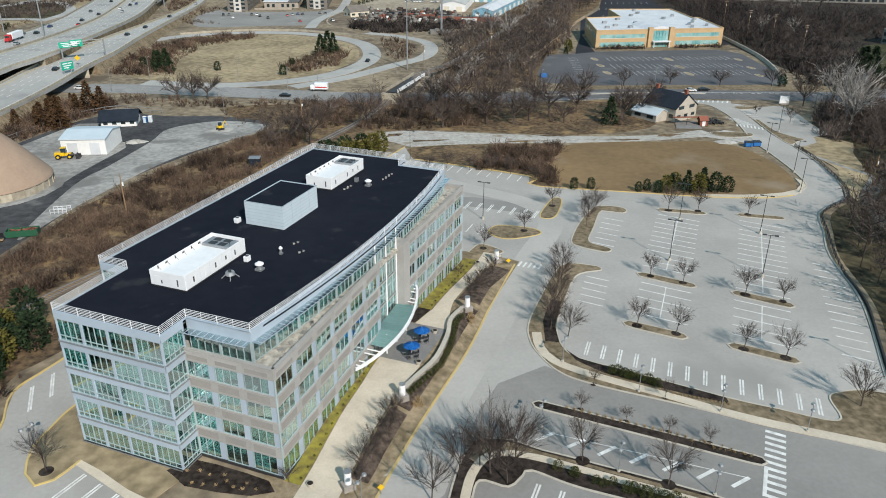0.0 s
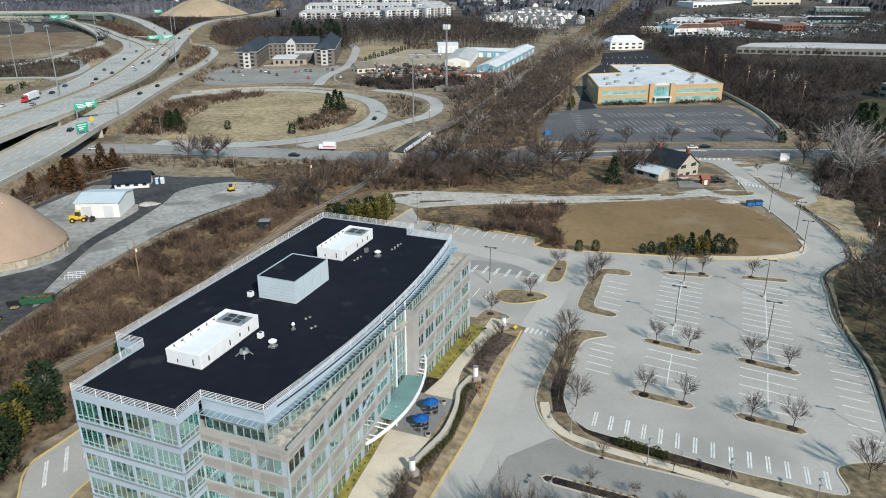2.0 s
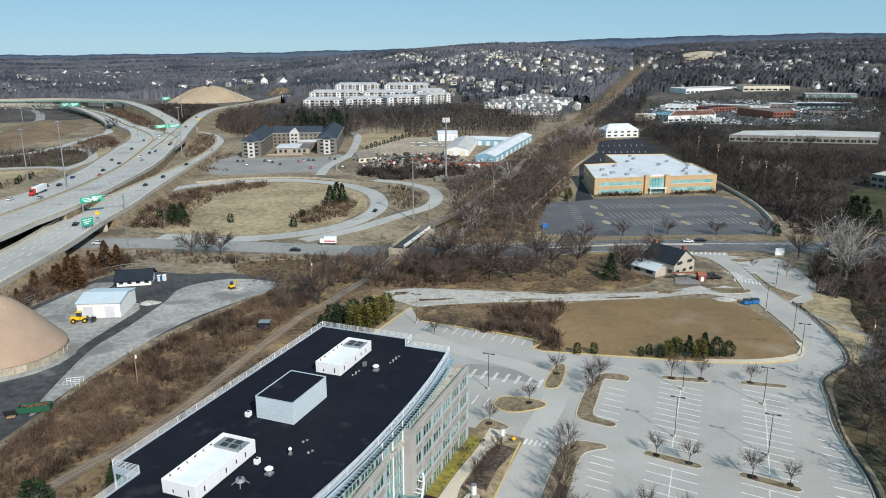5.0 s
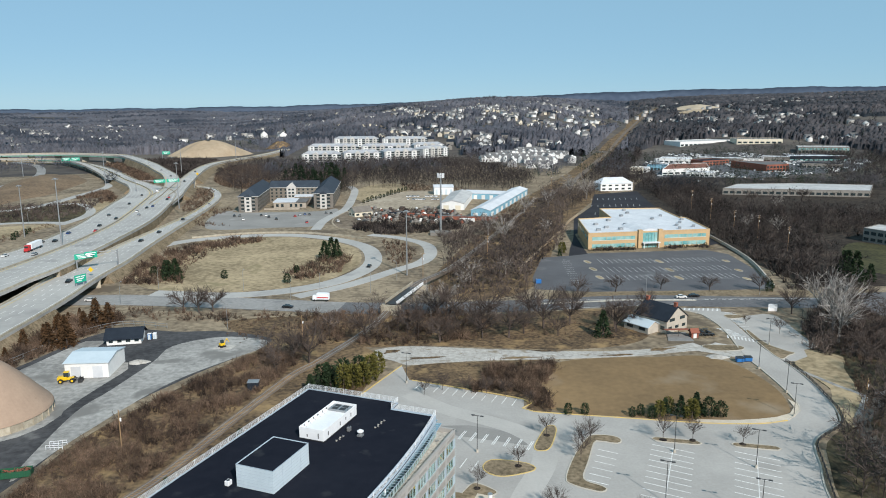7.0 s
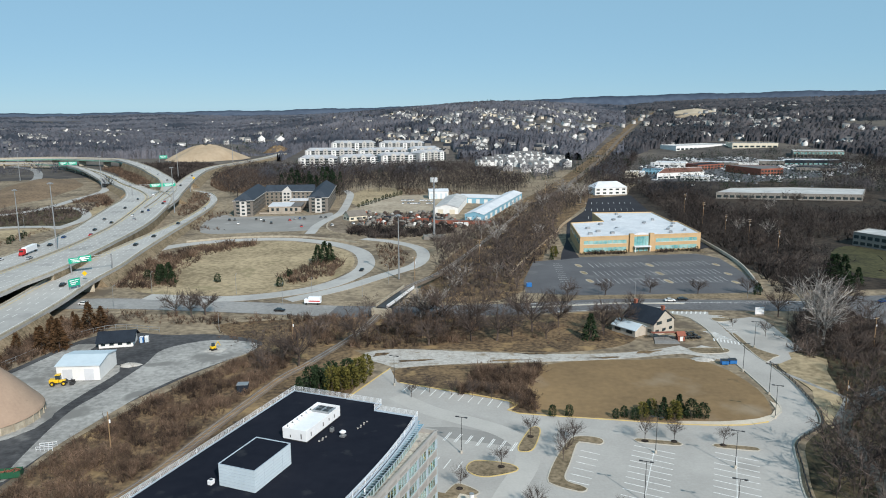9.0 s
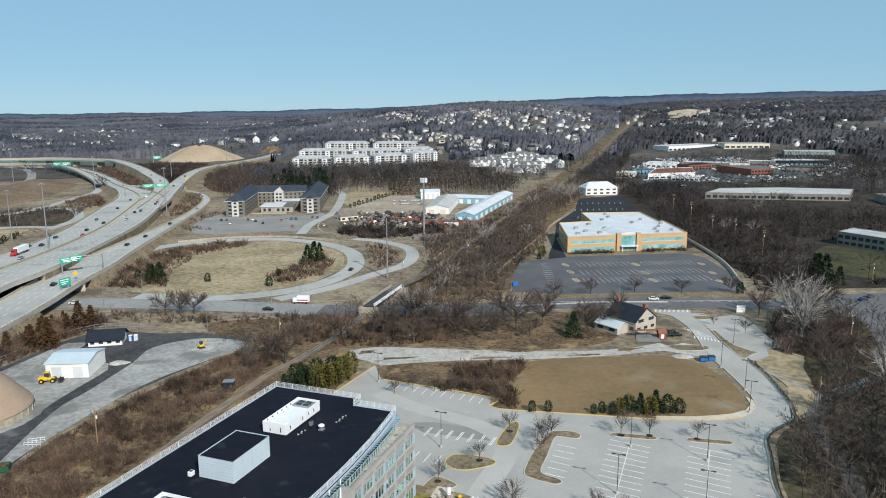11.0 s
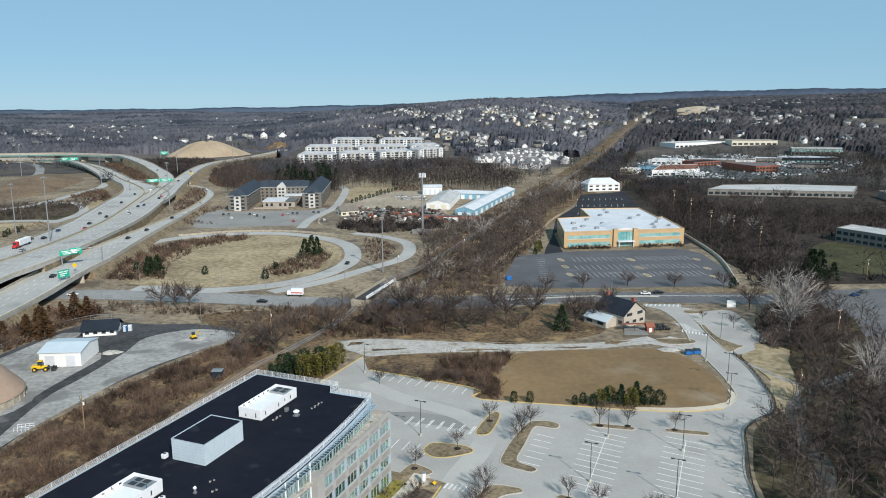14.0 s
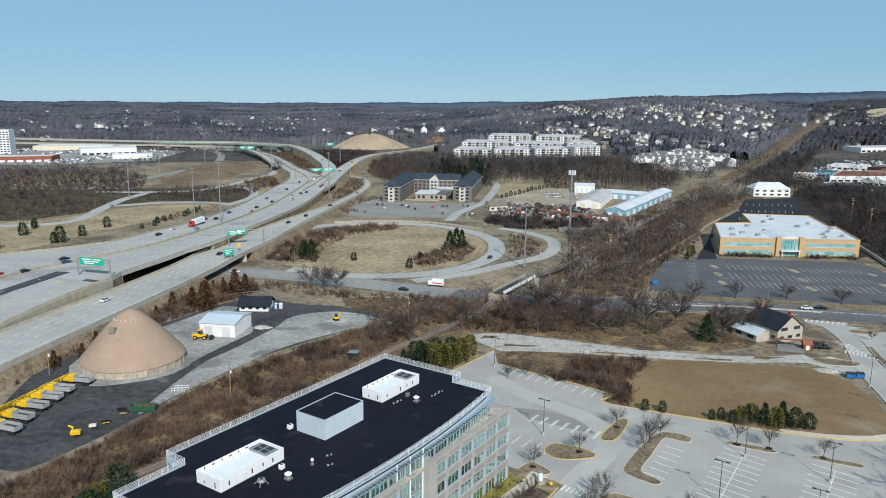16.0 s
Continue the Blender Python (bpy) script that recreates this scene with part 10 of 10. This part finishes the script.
# ---- vehicles ----
def car(paint, label, x, y, z, turn, kind="car"):
    ob = empty(kind, pose(x, y, z, 0, 0, turn), label, "car", "cars")
    bm = bmesh.new()
    tall = 1.75 if kind == "van" else 1.45
    prof = [(-2.25, 0.35), (2.25, 0.35), (2.3, 0.62), (2.15, 0.85), (1.2, 0.98), (-1.5, 1.0), (-2.2, 0.95), (-2.3, 0.6)]
    sides = [[bm.verts.new((px, s * 0.9, pz)) for px, pz in prof] for s in (-1, 1)]
    bm.faces.new(sides[0]), bm.faces.new(sides[1][::-1])
    for i in range(len(prof)):
        j = (i + 1) % len(prof)
        bm.faces.new((sides[0][i], sides[1][i], sides[1][j], sides[0][j]))
    part("body", finish(bm), paint, ob)
    bm = bmesh.new()
    back = -2.1 if kind == "van" else -1.6
    lo = [(1.1, 0.97), (back, 0.97)]
    hi = [(0.4, tall), (back + 0.5, tall)]
    q = [[bm.verts.new((px, s * w, pz)) for (px, pz), w in ((lo[0], 0.84), (lo[1], 0.84), (hi[1], 0.68), (hi[0], 0.68))] for s in (-1, 1)]
    bm.faces.new(q[0]), bm.faces.new(q[1][::-1])
    for i in range(4):
        bm.faces.new((q[0][i], q[1][i], q[1][(i + 1) % 4], q[0][(i + 1) % 4]))
    part("cabin_glass", finish(bm), "dark_glass", ob)
    part("roof", boxes((back + 0.45, 0.45, -0.69, 0.69, tall - 0.02, tall + 0.04), bevel=0.03), paint, ob)
    for wx in (-1.4, 1.4):
        for s in (-1, 1):
            part("wheel", tubes(((wx, s * 0.92, 0.33), (wx, s * 0.7, 0.33), 0.33), seg=10), "rubber", ob)
    return ob


protos = {}


def park(x, y, z, turn, paint):
    names = {"car_black": "black car on dark tyres", "car_white": "white car on dark tyres", "car_silver": "silver car on dark tyres", "car_red": "red car on dark tyres", "car_blue": "dark blue car on tyres", "car_grey": "dark grey car on tyres"}
    if paint not in protos:
        protos[paint] = car(paint, names[paint], x, y, z, turn)
    else:
        copy_thing(protos[paint], pose(x, y, z, 0, 0, turn))


def road_turn(line, x, y):
    i = min(range(len(line) - 1), key=lambda k: (line[k].x - x) ** 2 + (line[k].y - y) ** 2)
    d = line[i + 1] - line[i]
    return math.degrees(math.atan2(d.y, d.x))


paints = ["car_black", "car_white", "car_silver", "car_grey", "car_black", "car_blue", "car_black", "car_red"]
for i, (x, y) in enumerate(((-195, 367), (-197, 386), (-184, 389), (-198, 428), (-192, 431), (-197, 461), (-190, 491), (-184, 469), (-191, 523), (-188, 557), (-181, 539), (-202, 540), (-187, 576), (-185, 584), (-208, 600), (-188, 637), (-216, 655), (-210, 679), (-262, 773), (-300, 842), (-204, 300), (-199, 294), (-205, 275), (-212, 268), (-345, 927), (-214, 690))):
    park(x, y, deck(main_line, x, y) + 0.03, road_turn(main_line, x, y), paints[i % 8])
for i, (x, y) in enumerate(((-148, 342), (-153, 252), (-148, 441), (-147, 472), (-148, 530), (-151, 619), (-174, 735))):
    park(x, y, deck(near_line, x, y) + 0.03, road_turn(near_line, x, y), ("car_black", "car_white", "car_black", "car_black", "car_black", "car_silver", "car_white")[i])
for i, (x, y) in enumerate(((-208, 760), (-224, 866), (-186, 625), (-232, 960))):
    park(x, y, deck(right_line, x, y) + 0.03, road_turn(right_line, x, y), ("car_black", "car_grey", "car_black", "car_white")[i])
for i, (x, y) in enumerate(((-236, 812), (-300, 945), (-262, 868))):
    park(x, y, deck(fly_line, x, y) + 0.03, road_turn(fly_line, x, y), ("car_black", "car_white", "car_silver")[i])
for i, (x, y, t) in enumerate(((-132.9, 326, -8), (-46, 308, -12), (123.3, 309.4, -5), (129.6, 310.8, -5), (-14, 383, 80), (215, 300, 20), (222, 305, 25), (208, 250, 60), (-40.5, 533, 110), (228, 282, 30), (233, 280, 30), (238, 279, 30), (190, 303, -4))):
    park(x, y, 0.13, t, ("car_white", "car_black", "car_white", "car_black", "car_black", "car_blue", "car_grey", "car_silver")[i % 8])
for i, (x, y) in enumerate(((-120, 566), (-116, 566), (-100, 566), (-96.5, 566), (-93, 558), (-74, 560), (-71, 566), (-67.5, 568), (-64, 567), (-52, 574), (-48, 571), (-110, 548), (-86, 548), (-62, 530))):
    park(x, y, 0.08, 100 + (i % 3), paints[(i * 3) % 8])
for i in range(24):
    x, y = 13 + (i % 12) * 2.4 + rand.uniform(-0.3, 0.3), 648 + (i // 12) * 20 - (i % 12) * 0.3 + rand.uniform(-1, 1)
    if rand.random() < 0.85:
        park(x, y, 0.07, 80 + rand.uniform(-6, 6), ("car_white", "car_white", "car_silver", "car_white")[i % 4])
for i in range(12):
    park(rand.uniform(-26, 26), rand.uniform(530, 580), 0.07, rand.uniform(0, 180), ("car_white", "car_grey", "car_blue", "car_black")[i % 4])
for i in range(26):
    x, y = rand.uniform(300, 520), rand.uniform(700, 890)
    if inside(np.array([[x, y]]), [(300, 780), (420, 700), (520, 790), (430, 835), (380, 880), (300, 860)])[0]:
        park(x, y, 0.05, 30, ("car_white", "car_silver", "car_white", "car_grey")[i % 4])
van = empty("box_truck", pose(-33, 318, 0.1, 0, 0, 170), "white box truck with red and blue stripes", "truck")
part("box", boxes((-3.6, 1.8, -1.15, 1.15, 0.9, 3.5), bevel=0.05), "white", van)
part("cab", boxes((1.8, 3.7, -1.05, 1.05, 0.6, 2.5), bevel=0.2), "white", van)
part("windscreen", boxes((3.2, 3.72, -0.9, 0.9, 1.6, 2.3)), "dark_glass", van)
part("stripe", boxes((-3.4, 1.6, -1.17, -1.15, 1.5, 2.0), (-3.4, 1.6, 1.15, 1.17, 1.5, 2.0)), "red", van)
for wx in (-2.4, 2.8):
    for s in (-1, 1):
        part("wheel", tubes(((wx, s * 1.1, 0.45), (wx, s * 0.8, 0.45), 0.45), seg=12), "rubber", van)
lorry = empty("lorry", pose(-192, 405, deck(main_line, -192, 405) + 0.03, 0, 0, road_turn(main_line, -203, 405) + 180), "lorry with red cab and white trailer", "truck")
part("cab", boxes((4.5, 7.2, -1.2, 1.2, 0.7, 3.6), bevel=0.2), "red", lorry)
part("bonnet", boxes((7.2, 8.6, -1.0, 1.0, 0.7, 1.9), bevel=0.2), "red", lorry)
part("windscreen", boxes((7.1, 7.25, -1.0, 1.0, 2.2, 3.2)), "dark_glass", lorry)
part("trailer", boxes((-8.5, 4.0, -1.25, 1.25, 1.1, 4.0), bevel=0.05), "white", lorry)
for wx in (-7.2, -6.0, 3.4, 4.6, 7.6):
    for s in (-1, 1):
        part("wheel", tubes(((wx, s * 1.2, 0.5), (wx, s * 0.85, 0.5), 0.5), seg=12), "rubber", lorry)


def dump_truck(x, y, turn, cab="truck_yellow"):
    ob = empty("dump_truck", pose(x, y, 0.06, 0, 0, turn), "snow-plough truck with yellow cab and grey dump body", "truck", "dump trucks")
    part("chassis", boxes((-4.0, 4.0, -0.5, 0.5, 0.7, 1.0)), "dark", ob)
    part("cab", boxes((1.2, 3.0, -1.15, 1.15, 0.9, 2.9), bevel=0.15), cab, ob)
    part("bonnet", boxes((3.0, 4.6, -0.95, 0.95, 0.9, 1.9), bevel=0.15), cab, ob)
    part("windscreen", boxes((2.92, 3.04, -0.95, 0.95, 2.0, 2.7)), "dark_glass", ob)
    part("dump_body", boxes((-4.2, 0.9, -1.25, -1.1, 1.2, 2.5), (-4.2, 0.9, 1.1, 1.25, 1.2, 2.5), (-4.2, -4.05, -1.1, 1.1, 1.2, 2.3), (0.75, 0.9, -1.1, 1.1, 1.2, 2.8), (-4.05, 0.75, -1.1, 1.1, 1.1, 1.25)), "steel", ob)
    # Dark block added to imitate the shaded inside of the body.
    part("load", boxes((-4.0, 0.7, -1.08, 1.08, 1.26, 1.75)), "yard", ob)
    for k in range(7):
        for s in (-1, 1):
            part("stake", boxes((-4.0 + k * 0.75, -3.9 + k * 0.75, s * 1.29 - 0.04, s * 1.29 + 0.04, 1.2, 2.5)), "steel", ob)
    part("plough", box(bmesh.new(), 4.9, 5.15, -1.7, 1.7, 0.2, 1.2, pose(0, 0, 0, 0, -12, 0)), "truck_yellow", ob)
    for wx in (-3.2, -2.0, 3.4):
        for s in (-1, 1):
            part("wheel", tubes(((wx, s * 1.2, 0.5), (wx, s * 0.85, 0.5), 0.5), seg=12), "rubber", ob)
    return ob


t0 = dump_truck(-118.4, 184.6, 178)
for x, y, t in ((-119.6, 177.4, 180), (-119.2, 171.8, 180), (-119, 165.8, 176), (-118, 159, 172), (-116.5, 152.5, 170)):
    copy_thing(t0, pose(x, y, 0.06, 0, 0, t))
for i in range(8):
    ob = empty("plough_blade", pose(-125.6 - i * 0.25, 186 - i * 3.1, 0.06, 0, 0, 85 + 4 * (i % 3)), "yellow snow plough blade standing on asphalt", "plough", "plough blades")
    part("blade", box(bmesh.new(), -1.5, 1.5, -0.12, 0.12, 0.05, 1.25, pose(0, 0, 0, 18, 0, 0)), "truck_yellow", ob)
    part("frame", boxes((-0.4, 0.4, 0.15, 1.1, 0.2, 0.45)), "dark", ob)
loader = empty("wheel_loader", pose(-102.3, 229.6, 0.07, 0, 0, 8), "yellow wheel loader with black bucket", "loader")
part("body", boxes((-3.0, -0.2, -0.95, 0.95, 0.9, 2.0), (-0.2, 1.6, -0.7, 0.7, 0.9, 1.6), bevel=0.12), "truck_yellow", loader)
part("cab", boxes((-1.1, 0.3, -0.75, 0.75, 2.0, 3.3), bevel=0.08), "dark_glass", loader)
part("cab_roof", boxes((-1.2, 0.4, -0.85, 0.85, 3.3, 3.45), bevel=0.05), "truck_yellow", loader)
part("arm", tubes(((1.0, -0.5, 1.5), (3.2, -0.5, 0.8), 0.16), ((1.0, 0.5, 1.5), (3.2, 0.5, 0.8), 0.16)), "dark", loader)
part("bucket", boxes((3.0, 3.2, -1.4, 1.4, 0.15, 1.3), (3.2, 4.2, -1.4, 1.4, 0.15, 0.3), (3.2, 4.0, -1.4, -1.3, 0.3, 1.0), (3.2, 4.0, 1.3, 1.4, 0.3, 1.0)), "dark", loader)
for wx in (-2.0, 1.3):
    for s in (-1, 1):
        wh = part("wheel", tubes(((wx, s * 1.3, 0.75), (wx, s * 0.75, 0.75), 0.75), seg=16), "rubber", loader)
        part("rim", tubes(((wx, s * 1.32, 0.75), (wx, s * 1.28, 0.75), 0.35), seg=12), "truck_yellow", wh)
chip = empty("wood_chipper", pose(-97.8, 153.2, 0.06, 0, 0, 20), "yellow wood chipper with raised chute", "chipper")
part("body", boxes((-1.2, 1.2, -0.7, 0.7, 0.6, 1.7), bevel=0.12), "truck_yellow", chip)
part("chute", tubes(((-0.6, 0, 1.6), (-0.6, 0, 2.6), 0.25), ((-0.6, 0, 2.5), (-1.6, 0, 3.0), 0.22)), "truck_yellow", chip)
for s in (-1, 1):
    part("wheel", tubes(((0.2, s * 0.9, 0.4), (0.2, s * 0.7, 0.4), 0.4), seg=12), "rubber", chip)
comp = empty("compressor", pose(-96.4, 158, 0.06, 0, 0, 30), "small white tow-behind compressor", "compressor")
part("body", boxes((-0.9, 0.9, -0.6, 0.6, 0.5, 1.2), bevel=0.15), "cream", comp)
part("hitch", tubes(((0.9, 0, 0.5), (1.9, 0, 0.4), 0.05)), "dark", comp)
for s in (-1, 1):
    part("wheel", tubes(((0, s * 0.75, 0.32), (0, s * 0.6, 0.32), 0.32), seg=12), "rubber", comp)
sb = empty("arrow_board", pose(-94.6, 161, 0.06, 0, 0, 30), "yellow trailer with a dark arrow board", "trailer")
part("body", boxes((-0.9, 0.9, -0.5, 0.5, 0.4, 1.0), bevel=0.08), "truck_yellow", sb)
part("board", box(bmesh.new(), -1.1, 1.1, -0.06, 0.06, 1.3, 2.3, pose(0, 0, 0, 40, 0, 0)), "dark", sb)
for s in (-1, 1):
    part("wheel", tubes(((0, s * 0.65, 0.3), (0, s * 0.5, 0.3), 0.3), seg=12), "rubber", sb)
skip = empty("skip", pose(-89.6, 170.4, 0.06, 0, 0, 10), "long dark green skip full of scrap", "skip")
part("body", boxes((-3.4, 3.4, -1.2, -1.1, 0.2, 1.7), (-3.4, 3.4, 1.1, 1.2, 0.2, 1.7), (-3.4, -3.3, -1.1, 1.1, 0.2, 1.7), (3.3, 3.4, -1.1, 1.1, 0.2, 1.7), (-3.3, 3.3, -1.1, 1.1, 0.15, 0.3)), "green_steel", skip)
for i in range(7):
    part("rib", boxes((-3.0 + i, -2.85 + i, -1.28, -1.2, 0.2, 1.7)), "green_steel", skip)
bm = bmesh.new()
for i in range(40):
    box(bm, -0.5, 0.5, -0.06, 0.06, -0.05, 0.05, pose(rand.uniform(-2.8, 2.8), rand.uniform(-0.9, 0.9), rand.uniform(1.2, 1.8), rand.uniform(-30, 30), rand.uniform(-30, 30), rand.uniform(0, 180)))
tagged(part("scrap", bm, "red_wall", skip), kind="stuff")
mb = empty("message_board", pose(-93.4, 167.0, 0.06, 0, 0, 15), "dark solar board on a pale trailer", "trailer")
part("board", box(bmesh.new(), -1.3, 1.3, -0.08, 0.08, 1.5, 2.9, pose(0, 0, 0, 25, 0, 0)), "dark", mb)
part("frame", boxes((-0.9, 0.9, -0.6, 0.6, 0.4, 0.6), (-0.08, 0.08, -0.08, 0.08, 0.6, 1.8)), "wood", mb)
for k in range(2):
    ob = empty("steel_rack", pose(-86.8, 183.5 + k * 2.4, 0.06, 0, 0, 10 * k), "white steel frame beside scrub", "rack", "racks")
    part("frame", boxes((-2, 2, -0.05, 0.05, 0.5, 0.6), (-2, 2, -0.05, 0.05, 1.1, 1.2), *[(-2 + i, -1.92 + i, -0.05, 0.05, 0, 1.2) for i in range(5)]), "white", ob)
xc = empty("mini_excavator", pose(-62.3, 259.3, 0.1, 0, 0, 40), "small yellow excavator on pale gravel", "excavator")
part("body", boxes((-0.9, 0.9, -0.8, 0.8, 0.7, 1.5), bevel=0.12), "truck_yellow", xc)
part("cab", boxes((-0.5, 0.5, -0.5, 0.4, 1.5, 2.6), bevel=0.06), "dark_glass", xc)
part("track", boxes((-1.2, 1.2, -0.95, -0.55, 0.05, 0.6), (-1.2, 1.2, 0.55, 0.95, 0.05, 0.6), bevel=0.15), "rubber", xc)
part("boom", tubes(((0.8, 0, 1.2), (1.9, 0, 2.8), 0.14), ((1.9, 0, 2.8), (2.7, 0, 1.2), 0.12)), "truck_yellow", xc)
fill("gravel_pad", [(-66, 257.6), (-59, 256.5), (-57.5, 260.5), (-63.5, 262)], 0.1, "lane", "pale gravel pad in the yard", "gravel")
tc = empty("tank", pose(-44.3, 219.1, 0), "dark blue-grey steel storage box by the track", "storage box")
part("body", boxes((-1.6, 1.6, -1.3, 1.3, 0.1, 2.6), bevel=0.1), "slate", tc)
part("lid", boxes((-1.7, 1.7, -1.4, 1.4, 2.6, 2.75), bevel=0.05), "grey_metal", tc)
for k in range(2):
    ob = empty("dumpster", pose(111.4 + k * 2.9, 230.2 + k * 0.4, 0.08, 0, 0, -4), "blue dumpster beside the field", "dumpster", "dumpsters")
    part("body", boxes((-1.2, 1.2, -0.9, 0.9, 0.15, 1.5), bevel=0.06), "blue_plastic", ob)
    part("lid", box(bmesh.new(), -1.22, 1.22, -0.95, 0.95, 1.5, 1.6, pose(0, 0, 0.05, 4, 0, 0)), "dark", ob)
wd = empty("dumpster", pose(66.6, 341, 0.08), "blue dumpster in the dark car park", "dumpster")
part("body", boxes((-1.3, 1.3, -1, 1, 0.1, 1.9), bevel=0.06), "blue_plastic", wd)
dome_hill("rubble_heap", "pale rubble heap at the field corner", 106.5, 235.5, 4.2, 2.4, 0.7, "lane", 0, 0)
dome_hill("snow_heap", "dirty grey salt heap beside the garage", -86.5, 246, 3.6, 2.4, 0.9, "lane", 0, 0)

# the contractor's yard: stacked goods too mixed to count
clutter = np.random.default_rng(71)
crate = boxes((-0.5, 0.5, -0.35, 0.35, 0, 0.45), (-0.3, 0.35, -0.25, 0.2, 0.45, 0.75))
bmesh.ops.triangulate(crate, faces=crate.faces[:])
crate_mesh = (np.array([v.co[:] for v in crate.verts]), np.array([[v.index for v in f.verts] for f in crate.faces]))
crate.free()
for mat, name, low, high, n in (("red_wall", "rusty red", 1.5, 4, 22), ("bark", "brown timber", 1.2, 4.5, 110), ("white_wall", "white", 1.5, 3.5, 22), ("grey_wall", "grey metal", 1.2, 4.5, 90)):
    p = spread([(-22, 532), (54, 510), (46, 578), (30, 590), (4, 586), (-20, 596)], 2.4, clutter)
    p = p[clutter.random(len(p)) < n / len(p)]
    scatter("yard_goods", [crate_mesh], p, clutter.uniform(low, high, len(p)), mat, name + " stacked goods and rubble in the yard", "stacked goods", clutter)

ribs = [(-5.2 + 0.4 * i, -1.2 - 0.06 * (i // 2 % 2)) for i in range(27)]
for x, y, turn, mat, tone in ((14, 552, -25, "red_wall", "rusty red"), (25, 546, -24, "red_wall", "rusty red"), (36, 548, -18, "slate", "dark blue"), (52, 523, -12, "white_wall", "white"), (2, 560, 20, "slate", "dark blue")):
    ob = empty("shipping_container", pose(x, y, 0.08, 0, 0, turn), tone + " steel container among stacked goods", "container", "containers in the yard")
    part("body", slab(ribs + [(-x_, -y_) for x_, y_ in ribs], 0.1, 2.6), mat, ob)
    part("door", boxes((5.2, 5.26, -1.15, -0.03, 0.2, 2.5), (5.2, 5.26, 0.03, 1.15, 0.2, 2.5)), mat, ob)
